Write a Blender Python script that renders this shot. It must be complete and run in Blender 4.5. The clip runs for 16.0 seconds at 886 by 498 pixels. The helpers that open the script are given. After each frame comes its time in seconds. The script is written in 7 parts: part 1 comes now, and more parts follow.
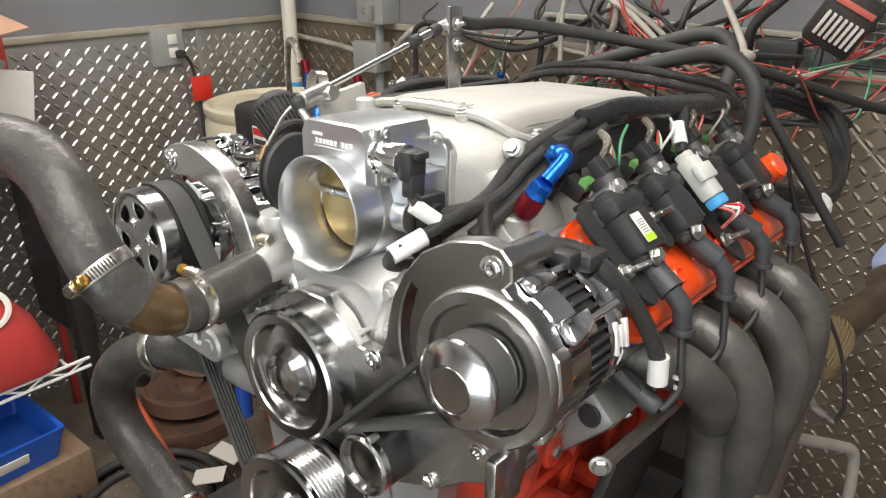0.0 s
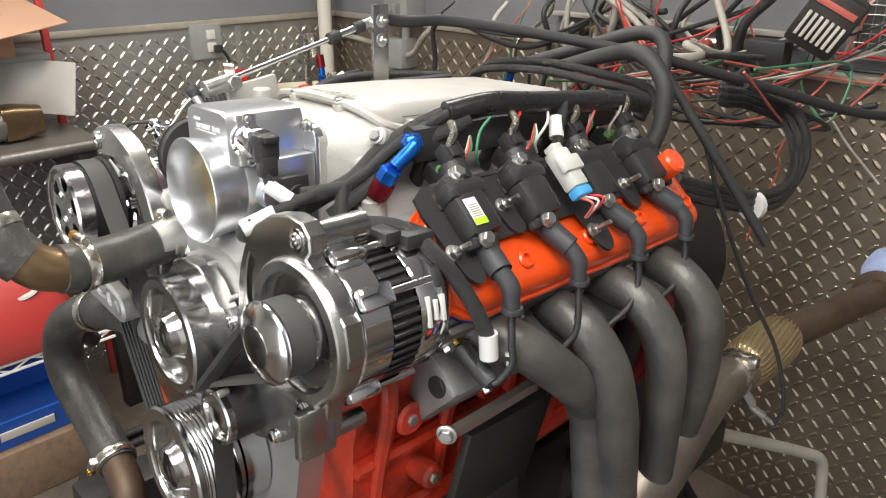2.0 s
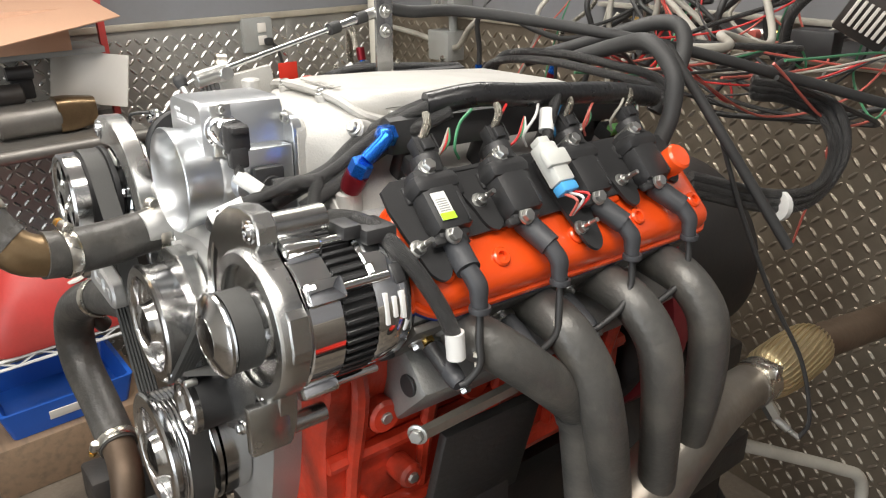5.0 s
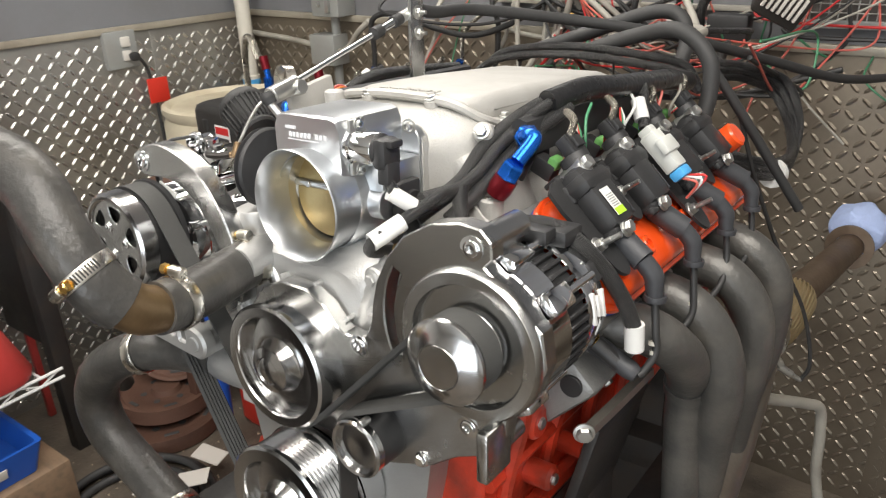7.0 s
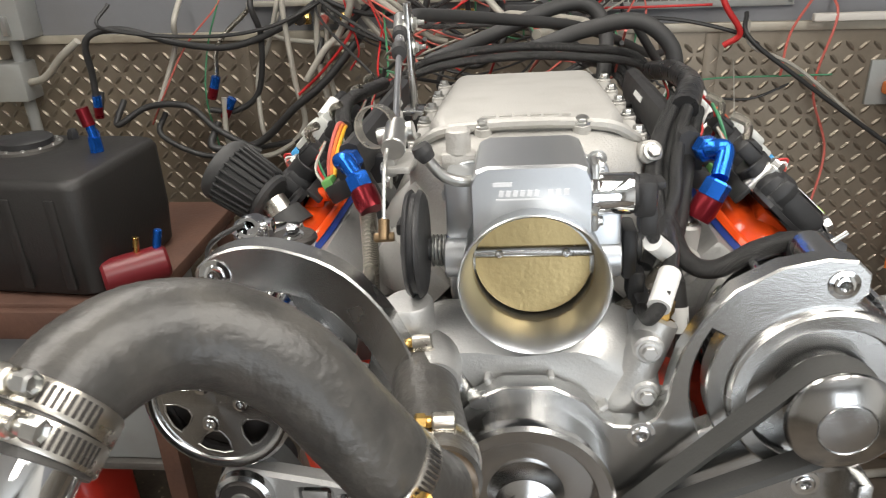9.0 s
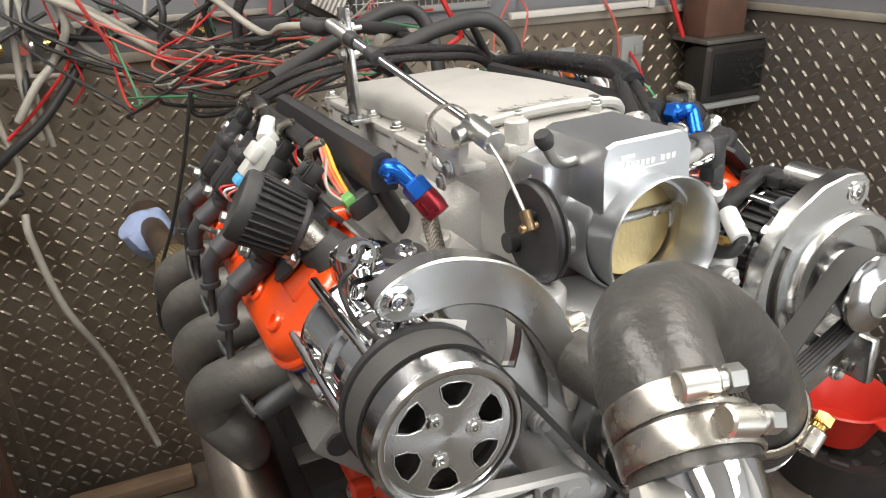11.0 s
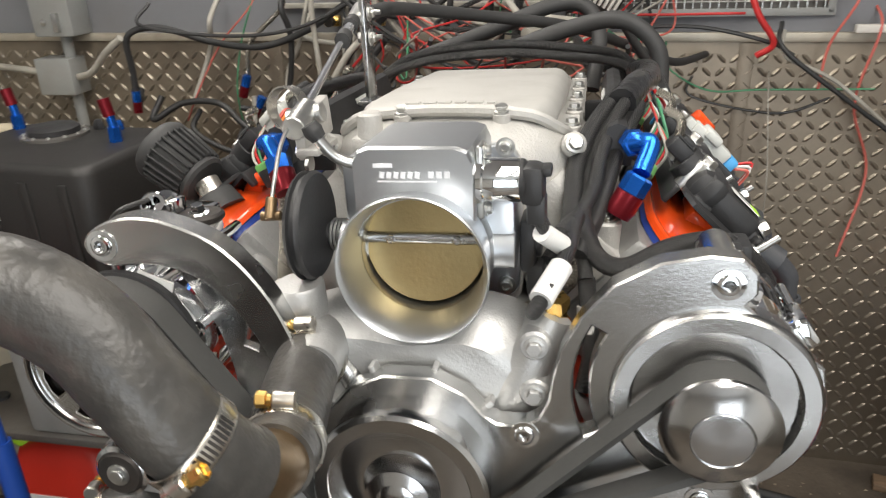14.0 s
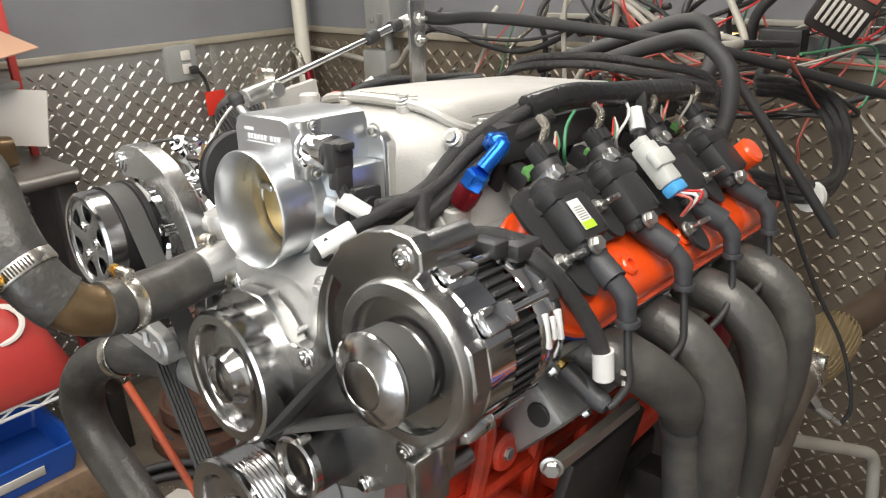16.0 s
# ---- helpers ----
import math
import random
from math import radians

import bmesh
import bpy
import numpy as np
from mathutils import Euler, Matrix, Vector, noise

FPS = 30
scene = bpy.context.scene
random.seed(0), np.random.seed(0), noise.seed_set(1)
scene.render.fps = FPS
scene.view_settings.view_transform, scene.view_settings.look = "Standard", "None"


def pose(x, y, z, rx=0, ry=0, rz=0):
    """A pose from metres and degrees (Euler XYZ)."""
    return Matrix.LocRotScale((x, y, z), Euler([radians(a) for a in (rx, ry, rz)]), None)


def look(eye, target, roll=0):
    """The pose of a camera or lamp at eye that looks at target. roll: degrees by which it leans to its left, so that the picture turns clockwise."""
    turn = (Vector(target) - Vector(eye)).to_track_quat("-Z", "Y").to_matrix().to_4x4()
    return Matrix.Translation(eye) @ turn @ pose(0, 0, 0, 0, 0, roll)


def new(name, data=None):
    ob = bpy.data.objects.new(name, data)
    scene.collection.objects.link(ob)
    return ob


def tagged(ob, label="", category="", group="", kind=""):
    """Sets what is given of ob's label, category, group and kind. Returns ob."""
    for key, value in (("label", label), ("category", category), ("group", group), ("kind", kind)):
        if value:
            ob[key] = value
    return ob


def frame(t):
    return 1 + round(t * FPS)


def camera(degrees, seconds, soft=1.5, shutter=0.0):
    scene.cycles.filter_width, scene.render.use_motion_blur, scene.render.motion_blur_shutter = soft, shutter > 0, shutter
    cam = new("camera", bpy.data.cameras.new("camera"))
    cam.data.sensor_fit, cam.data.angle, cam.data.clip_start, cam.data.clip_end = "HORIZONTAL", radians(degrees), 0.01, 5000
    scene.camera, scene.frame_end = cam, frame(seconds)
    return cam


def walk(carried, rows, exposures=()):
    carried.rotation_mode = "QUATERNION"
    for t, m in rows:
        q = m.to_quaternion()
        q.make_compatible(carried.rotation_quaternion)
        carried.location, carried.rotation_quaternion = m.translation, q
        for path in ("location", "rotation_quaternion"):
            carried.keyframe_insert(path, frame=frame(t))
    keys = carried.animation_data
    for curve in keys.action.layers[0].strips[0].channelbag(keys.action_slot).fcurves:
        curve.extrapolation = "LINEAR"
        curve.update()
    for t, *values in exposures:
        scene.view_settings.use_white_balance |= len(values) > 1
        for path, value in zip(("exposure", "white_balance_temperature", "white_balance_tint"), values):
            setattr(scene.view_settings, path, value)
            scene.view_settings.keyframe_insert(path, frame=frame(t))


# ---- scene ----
cam = camera(62.1, 16.0, soft=1.15, shutter=0.2)
PATH = [
    (0, (0.527, -0.444, 1.521), (-0.65, 0.972, 0.741), 0.2),
    (0.5, (0.519, -0.495, 1.522), (-0.643, 0.937, 0.748), 0.5),
    (1, (0.567, -0.471, 1.522), (-0.637, 0.929, 0.753), 0.6),
    (1.5, (0.677, -0.397, 1.525), (-0.613, 0.923, 0.754), 0.3),
    (2, (0.735, -0.336, 1.527), (-0.594, 0.936, 0.742), -0.1),
    (2.5, (0.7, -0.315, 1.524), (-0.637, 0.945, 0.734), -0.2),
    (3, (0.653, -0.315, 1.527), (-0.698, 0.924, 0.726), -0.0),
    (3.5, (0.694, -0.264, 1.524), (-0.71, 0.91, 0.716), 0.1),
    (3.7, (0.739, -0.228, 1.522), (-0.693, 0.913, 0.718), -0.1),
    (5.8, (0.787, -0.314, 1.519), (-0.649, 0.828, 0.723), -1.7),
    (6, (0.753, -0.389, 1.529), (-0.64, 0.807, 0.735), -1.7),
    (6.5, (0.666, -0.471, 1.534), (-0.614, 0.84, 0.732), -2.0),
    (7, (0.53, -0.466, 1.523), (-0.569, 0.997, 0.716), -2.1),
    (7.5, (0.387, -0.462, 1.529), (-0.474, 1.147, 0.71), -1.9),
    (8, (0.218, -0.559, 1.538), (-0.414, 1.15, 0.712), -2.3),
    (8.5, (0.099, -0.553, 1.536), (-0.323, 1.215, 0.702), -2.5),
    (9, (0.0, -0.495, 1.535), (-0.199, 1.305, 0.685), -2.5),
    (9.2, (-0.051, -0.501, 1.534), (-0.164, 1.307, 0.687), -2.4),
    (11.3, (-0.399, -0.415, 1.528), (0.46, 1.182, 0.685), -1.5),
    (11.5, (-0.405, -0.408, 1.525), (0.489, 1.168, 0.677), -1.4),
    (12, (-0.408, -0.412, 1.524), (0.477, 1.162, 0.664), -1.6),
    (12.5, (-0.343, -0.471, 1.522), (0.374, 1.194, 0.677), -2.4),
    (13, (-0.133, -0.566, 1.525), (0.282, 1.218, 0.723), -2.9),
    (13.5, (0.0, -0.538, 1.513), (0.029, 1.302, 0.729), -2.4),
    (14, (0.135, -0.471, 1.504), (-0.248, 1.317, 0.693), -2.1),
    (14.5, (0.321, -0.508, 1.502), (-0.434, 1.148, 0.673), -2.0),
    (15, (0.43, -0.494, 1.493), (-0.518, 1.07, 0.682), -2.0),
    (15.5, (0.472, -0.418, 1.49), (-0.627, 1.047, 0.687), -1.6),
    (16, (0.591, -0.368, 1.494), (-0.678, 0.985, 0.746), -2.4),
]
walk(cam, [(t, look(eye, target, roll)) for t, eye, target, roll in PATH], exposures=((0, 0.36), (3.5, 0.54), (6, 0.48), (7, 0.42), (8, 0.42), (9, 0.16), (11.5, 0.46), (12.5, 0.42), (13, 0.26), (13.5, 0.24), (14.5, 0.24), (16, 0.42)))

# engine frame: y runs back along the crankshaft, the origin is the middle of the air inlet
ENG = pose(0, 0, 1.266, -2.86, -1.43, 0)
# room frame: the plan of the cell, turned a little against the engine
ROOM = pose(-0.011, -0.044, -0.018, 0, 0, 0.64) @ Matrix.Scale(1.043, 4)

# ---- world and lights ----
world = bpy.data.worlds.new("world")
scene.world = world
world.use_nodes = True
wb = world.node_tree.nodes["Background"]
wb.inputs[0].default_value, wb.inputs[1].default_value = (0.55, 0.62, 0.75, 1), 0.08


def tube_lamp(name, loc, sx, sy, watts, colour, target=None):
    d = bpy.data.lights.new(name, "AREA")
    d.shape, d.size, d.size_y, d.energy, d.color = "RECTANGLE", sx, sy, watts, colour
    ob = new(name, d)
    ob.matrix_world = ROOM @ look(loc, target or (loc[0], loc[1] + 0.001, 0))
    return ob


# Overhead strips, out of view; the fourth is added to fill the right bank.
LAMPS = ((0.45, -0.75, 2.50), (-1.05, -0.55, 2.50), (-0.65, 0.80, 2.50), (1.0, -0.45, 2.50))
for at in LAMPS:
    tube_lamp("ceiling_lamp", at, 0.42, 1.7, 21, (1.0, 0.95, 0.88))
# Added fill lamp for light from behind the camera; its opening is unseen.
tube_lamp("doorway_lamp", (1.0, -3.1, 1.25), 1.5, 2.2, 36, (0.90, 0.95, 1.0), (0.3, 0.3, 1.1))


# ---- materials ----
def mat(name, col, rough=0.5, metal=0.0, var=0.12, scale=25.0, fine=220.0, bump=0.0, bscale=None, rvar=0.12, coat=0.0, dirt=None, dirt_amt=0.5, dirt_scale=6.0, stretch=None, spec=0.5, perobj=0.0, sheen=0.0):
    m = bpy.data.materials.new(name)
    m.use_nodes = True
    nt = m.node_tree
    n, l = nt.nodes, nt.links
    p = n["Principled BSDF"]
    tc = n.new("ShaderNodeTexCoord")
    src = tc.outputs["Object"]
    if stretch:
        mp = n.new("ShaderNodeMapping")
        mp.inputs["Scale"].default_value = stretch
        l.new(src, mp.inputs["Vector"])
        src = mp.outputs["Vector"]

    def nz(sc, det=4.0):
        t = n.new("ShaderNodeTexNoise")
        t.inputs["Scale"].default_value, t.inputs["Detail"].default_value = sc, det
        l.new(src, t.inputs["Vector"])
        return t.outputs["Fac"]

    def mix(f, a, b):
        x = n.new("ShaderNodeMix")
        x.data_type = "RGBA"
        for s, v in ((0, f), (6, a), (7, b)):
            if isinstance(v, (int, float)):
                x.inputs[s].default_value = v
            elif isinstance(v, tuple):
                x.inputs[s].default_value = v
            else:
                l.new(v, x.inputs[s])
        return x.outputs[2]

    lo = tuple(max(0.0, c * (1 - var)) for c in col) + (1,)
    hi = tuple(min(1.0, c * (1 + var)) for c in col) + (1,)
    big, small = nz(scale), nz(fine, 3.0)
    c = mix(big, lo, hi)
    c2 = mix(small, tuple(max(0.0, k * (1 - var * 0.8)) for k in col) + (1,), hi)
    c = mix(0.4, c, c2)
    if dirt:
        r = n.new("ShaderNodeValToRGB")
        r.color_ramp.elements[0].position, r.color_ramp.elements[1].position = 0.46, 0.72
        l.new(nz(dirt_scale, 7.0), r.inputs["Fac"])
        k = n.new("ShaderNodeMath")
        k.operation = "MULTIPLY"
        k.inputs[1].default_value = dirt_amt
        l.new(r.outputs["Color"], k.inputs[0])
        c = mix(k.outputs[0], c, dirt + (1,))
    if perobj:
        oi = n.new("ShaderNodeObjectInfo")
        k = n.new("ShaderNodeMath")
        k.operation = "MULTIPLY"
        k.inputs[1].default_value = perobj
        l.new(oi.outputs["Random"], k.inputs[0])
        c = mix(k.outputs[0], c, tuple(x * 0.5 for x in col) + (1,))
    l.new(c, p.inputs["Base Color"])
    mr = n.new("ShaderNodeMapRange")
    mr.inputs["To Min"].default_value, mr.inputs["To Max"].default_value = max(0.02, rough - rvar), min(1.0, rough + rvar)
    l.new(big, mr.inputs["Value"])
    l.new(mr.outputs["Result"], p.inputs["Roughness"])
    p.inputs["Metallic"].default_value = metal
    p.inputs["Specular IOR Level"].default_value = spec
    p.inputs["Coat Weight"].default_value = coat
    p.inputs["Coat Roughness"].default_value = 0.08
    if bump:
        b = n.new("ShaderNodeBump")
        b.inputs["Strength"].default_value = 1.0
        b.inputs["Distance"].default_value = bump
        l.new(nz(bscale or fine, 3.0), b.inputs["Height"])
        l.new(b.outputs["Normal"], p.inputs["Normal"])
    return m


def braid(name, col, col2, rough, metal, freq=900.0):
    """Woven sleeve: two crossing wave sets give colour and relief."""
    m = mat(name, col, rough, metal, 0.1, 60, 400)
    n, l = m.node_tree.nodes, m.node_tree.links
    p = n["Principled BSDF"]
    tc = n.new("ShaderNodeTexCoord")
    prod = None
    for d in ((1, 1, 0.6), (1, -1, 0.6)):
        mp = n.new("ShaderNodeMapping")
        mp.inputs["Rotation"].default_value = (0.6 * d[1], 0.5, 0.785 * d[1])
        w = n.new("ShaderNodeTexWave")
        w.inputs["Scale"].default_value = freq / 6.283
        l.new(tc.outputs["Object"], mp.inputs["Vector"])
        l.new(mp.outputs["Vector"], w.inputs["Vector"])
        if prod is None:
            prod = w.outputs["Fac"]
        else:
            k = n.new("ShaderNodeMath")
            k.operation = "MULTIPLY"
            l.new(prod, k.inputs[0])
            l.new(w.outputs["Fac"], k.inputs[1])
            prod = k.outputs[0]
    x = n.new("ShaderNodeMix")
    x.data_type = "RGBA"
    x.inputs[6].default_value, x.inputs[7].default_value = col + (1,), col2 + (1,)
    rp = n.new("ShaderNodeValToRGB")
    rp.color_ramp.elements[0].position, rp.color_ramp.elements[1].position = 0.30, 0.72
    l.new(prod, rp.inputs["Fac"])
    l.new(rp.outputs["Color"], x.inputs[0])
    l.new(x.outputs[2], p.inputs["Base Color"])
    b = n.new("ShaderNodeBump")
    b.inputs["Distance"].default_value = 0.0006
    l.new(prod, b.inputs["Height"])
    l.new(b.outputs["Normal"], p.inputs["Normal"])
    return m


M = {}
M["polish"] = mat("polished_aluminium", (0.57, 0.57, 0.57), 0.15, 1, 0.05, 30, 500, 0.00004, 700, 0.05)
M["brushed"] = mat("machined_aluminium", (0.57, 0.57, 0.56), 0.25, 1, 0.08, 40, 900, 0.00008, 500, 0.07)
M["chrome"] = mat("chrome", (0.86, 0.87, 0.88), 0.06, 1, 0.04, 20, 300, 0, None, 0.03)
M["billet"] = mat("satin_clear_anodised_aluminium", (0.60, 0.62, 0.64), 0.34, 0.95, 0.05, 18, 400, 0.00004, 600, 0.05)
M["cast"] = mat("cast_aluminium", (0.56, 0.56, 0.55), 0.46, 0.7, 0.12, 22, 450, 0.0004, 420, 0.08, 0, (0.25, 0.24, 0.22), 0.25, 14)
M["castlid"] = mat("bead_blasted_aluminium", (0.50, 0.49, 0.465), 0.55, 0.3, 0.12, 14, 500, 0.0007, 420, 0.06, 0, (0.33, 0.32, 0.29), 0.35, 20)
M["head"] = mat("grey_cast_aluminium", (0.36, 0.36, 0.35), 0.5, 0.7, 0.2, 30, 350, 0.0006, 300, 0.1, 0, (0.12, 0.11, 0.1), 0.4, 10)
M["orange"] = mat("orange_paint", (0.85, 0.085, 0.012), 0.22, 0, 0.06, 30, 160, 0.0003, 120, 0.06, 0.6)
M["redblock"] = mat("red_orange_engine_paint", (0.58, 0.045, 0.018), 0.34, 0, 0.3, 22, 150, 0.003, 45, 0.12, 0.35, (0.09, 0.022, 0.014), 0.75, 16)
M["bplastic"] = mat("black_plastic", (0.026, 0.026, 0.027), 0.46, 0, 0.3, 40, 500, 0.00015, 500, 0.1)
M["brubber"] = mat("black_rubber", (0.036, 0.036, 0.036), 0.6, 0, 0.3, 30, 300, 0.0002, 300, 0.1)
M["boot"] = mat("grey_rubber_boot", (0.045, 0.047, 0.052), 0.5, 0, 0.2, 40, 300, 0.0002, 300, 0.08)
M["hose"] = mat("grey_black_rubber_hose", (0.052, 0.050, 0.047), 0.36, 0, 0.35, 22, 200, 0.0009, 150, 0.1, 0, (0.12, 0.112, 0.10), 0.6, 30)
M["belt"] = mat("ribbed_belt_rubber", (0.055, 0.055, 0.053), 0.62, 0, 0.2, 40, 400, 0.0002, 400)
M["header"] = mat("black_coated_steel", (0.11, 0.107, 0.10), 0.40, 0.35, 0.3, 18, 200, 0.0009, 130, 0.1, 0, (0.26, 0.24, 0.21), 0.5, 16)
M["collector"] = mat("grey_stained_steel", (0.30, 0.275, 0.24), 0.4, 0.8, 0.3, 12, 120, 0.0006, 90, 0.15, 0, (0.12, 0.085, 0.06), 0.6, 9)
M["oldsteel"] = mat("heat_stained_steel", (0.17, 0.125, 0.09), 0.5, 0.7, 0.35, 9, 90, 0.0008, 60, 0.15, 0, (0.06, 0.035, 0.02), 0.6, 7)
M["flex"] = mat("braided_brassy_steel", (0.55, 0.45, 0.27), 0.36, 0.9, 0.25, 20, 300, 0.0006, 260, 0.1)
M["steel"] = mat("zinc_plated_steel", (0.58, 0.58, 0.56), 0.32, 0.95, 0.12, 60, 400, 0.0001, 300)
M["band"] = mat("stainless_band", (0.66, 0.63, 0.57), 0.28, 1, 0.1, 60, 500)
M["brass"] = mat("brass", (0.78, 0.52, 0.17), 0.28, 1, 0.12, 60, 300)
M["brownbrass"] = mat("tarnished_brass", (0.30, 0.21, 0.12), 0.36, 0.9, 0.3, 20, 200, 0.0004, 120, 0.1, 0, (0.09, 0.06, 0.04), 0.5, 14)
M["blade"] = mat("gold_tinted_blade", (0.46, 0.36, 0.18), 0.34, 0.9, 0.14, 30, 300, 0.0002, 260)
M["bore"] = mat("machined_bore", (0.56, 0.52, 0.42), 0.42, 0.9, 0.08, 30, 300, 0.0002, 260)
M["blue"] = mat("blue_anodised", (0.015, 0.14, 0.62), 0.24, 0.75, 0.1, 40, 300)
M["redan"] = mat("red_anodised", (0.20, 0.012, 0.02), 0.30, 0.7, 0.15, 40, 300)
M["loom"] = braid("black_braided_sleeve", (0.014, 0.014, 0.015), (0.15, 0.147, 0.14), 0.34, 0, 4200)
M["tape"] = mat("black_loom_tape", (0.016, 0.016, 0.017), 0.30, 0, 0.3, 60, 300, 0.0012, 110, 0.1, 0.25)
M["ssbraid"] = braid("stainless_braided_hose", (0.13, 0.12, 0.10), (0.85, 0.80, 0.70), 0.3, 0.9, 2200)
M["white"] = mat("white_plastic", (0.74, 0.74, 0.72), 0.4, 0, 0.05, 30, 300)
M["natural"] = mat("natural_nylon", (0.58, 0.59, 0.56), 0.4, 0, 0.08, 40, 300)
M["lime"] = mat("lime_green_label", (0.45, 0.80, 0.04), 0.45, 0, 0.04)
M["greenplug"] = mat("green_connector", (0.16, 0.42, 0.12), 0.45, 0, 0.15)
M["aqua"] = mat("blue_connector_seal", (0.08, 0.38, 0.75), 0.45, 0, 0.1)
M["gasket"] = mat("blue_gasket_edge", (0.02, 0.05, 0.28), 0.5)
M["ink"] = mat("dark_print", (0.05, 0.05, 0.05), 0.5)
M["greyprint"] = mat("white_etched_print", (0.74, 0.75, 0.77), 0.45)
M["redw"] = mat("red_wire", (0.55, 0.03, 0.03), 0.42, 0, 0.1)
M["pinkw"] = mat("faded_red_wire", (0.60, 0.14, 0.11), 0.45, 0, 0.15)
M["orangew"] = mat("orange_cord", (0.72, 0.20, 0.04), 0.48, 0, 0.1)
M["hosered"] = mat("orange_red_air_hose", (0.50, 0.095, 0.04), 0.48, 0, 0.2, 12, 120, 0.0003, 120, 0.1, 0, (0.16, 0.05, 0.03), 0.5, 7)
M["yellow"] = mat("yellow_wire", (0.75, 0.42, 0.03), 0.45)
M["greenw"] = mat("green_wire", (0.06, 0.24, 0.12), 0.45)
M["greyw"] = mat("grey_cable", (0.42, 0.40, 0.35), 0.5, 0, 0.2, 30, 200, 0, None, 0.1, 0, (0.14, 0.12, 0.09), 0.5, 8)
M["blackw"] = mat("black_cable", (0.032, 0.032, 0.032), 0.48, 0, 0.2)
M["tank"] = mat("black_polyethylene_tank", (0.022, 0.021, 0.020), 0.5, 0, 0.2, 14, 160, 0.0006, 200, 0.08)
M["plate"] = mat("diamond_plate_aluminium", (0.42, 0.41, 0.38), 0.36, 0.75, 0.16, 5, 120, 0.0003, 180, 0.1, 0, (0.16, 0.12, 0.085), 0.65, 2.0)
M["tread"] = mat("raised_tread_aluminium", (0.62, 0.61, 0.58), 0.27, 0.85, 0.14, 6, 120, 0, None, 0.08, 0, (0.26, 0.21, 0.16), 0.5, 2.0)
M["plate_stained"] = mat("brown_stained_diamond_plate", (0.255, 0.215, 0.165), 0.42, 0.6, 0.2, 5, 120, 0.0003, 180, 0.1, 0, (0.085, 0.06, 0.04), 0.9, 1.8)
M["tread_stained"] = mat("stained_raised_tread", (0.31, 0.27, 0.215), 0.37, 0.75, 0.18, 6, 120, 0, None, 0.08, 0, (0.16, 0.12, 0.09), 0.65, 1.8)
# Right wall's sheet: a darker, rougher finish than the left wall's.
M["plate_dark"] = mat("darker_diamond_plate", (0.19, 0.175, 0.15), 0.45, 0.65, 0.18, 5, 120, 0.0003, 180, 0.1, 0, (0.11, 0.085, 0.06), 0.75, 2.2)
M["tread_dark"] = mat("darker_raised_tread", (0.27, 0.25, 0.215), 0.38, 0.75, 0.16, 6, 120, 0, None, 0.08, 0, (0.18, 0.14, 0.11), 0.6, 2.2)
M["paintgrey"] = mat("grey_wall_paint", (0.20, 0.205, 0.22), 0.55, 0, 0.08, 3, 60, 0.0005, 60, 0.1, 0, (0.12, 0.11, 0.10), 0.4, 2.5)
# Paint of the unseen front walls, pale to brighten reflections in the pulleys.
M["bounce_wall"] = mat("pale_bounce_paint", (0.60, 0.59, 0.56), 0.6, 0, 0.06, 3, 60, 0.0005, 60, 0.1, 0, (0.42, 0.40, 0.36), 0.4, 2.5)
# Paint of the unseen ceiling, kept pale to bounce fill light.
M["ceil"] = mat("ceiling_paint", (0.74, 0.73, 0.70), 0.8, 0, 0.06, 3, 80)
M["concrete"] = mat("oily_concrete", (0.135, 0.112, 0.088), 0.5, 0, 0.6, 9, 70, 0.002, 90, 0.18, 0, (0.025, 0.021, 0.018), 0.85, 4)
M["grit"] = mat("pale_grit", (0.34, 0.28, 0.20), 0.7, 0, 0.7, 4, 60)
M["trim"] = mat("pale_trim_metal", (0.50, 0.46, 0.38), 0.45, 0.4, 0.15, 12, 120, 0, None, 0.1, 0, (0.22, 0.17, 0.12), 0.5, 8)
M["pvc"] = mat("white_pvc_pipe", (0.66, 0.63, 0.55), 0.4, 0, 0.06, 6, 100)
M["boxgrey"] = mat("grey_enclosure_paint", (0.30, 0.31, 0.30), 0.45, 0, 0.1, 10, 150, 0.0003, 200, 0.1, 0, (0.18, 0.15, 0.12), 0.3, 8)
M["barrel"] = mat("cream_polyethylene_barrel", (0.62, 0.56, 0.42), 0.5, 0, 0.1, 5, 100, 0, None, 0.1, 0, (0.35, 0.27, 0.17), 0.5, 5)
M["rust"] = mat("rusty_steel", (0.15, 0.08, 0.056), 0.65, 0.3, 0.35, 14, 140, 0.0012, 110, 0.12, 0, (0.09, 0.05, 0.04), 0.6, 8)
M["redplastic"] = mat("red_plastic", (0.62, 0.035, 0.02), 0.35, 0, 0.1, 14, 120, 0, None, 0.08)
M["dullred"] = mat("faded_red_paint", (0.48, 0.05, 0.045), 0.42, 0, 0.18, 10, 120, 0, None, 0.1, 0, (0.2, 0.05, 0.04), 0.4, 9)
M["maroon"] = mat("maroon_paint", (0.16, 0.015, 0.02), 0.35, 0, 0.2, 14, 120)
M["bluebox"] = mat("blue_charger_paint", (0.015, 0.07, 0.36), 0.35, 0, 0.08, 10, 150)
M["bluetray"] = mat("blue_plastic_tray", (0.015, 0.10, 0.48), 0.4, 0, 0.1, 10, 150)
M["darksteel"] = mat("dark_greasy_steel", (0.045, 0.043, 0.042), 0.5, 0.5, 0.3, 16, 160, 0.0006, 120, 0.12, 0, (0.10, 0.07, 0.05), 0.4, 9)
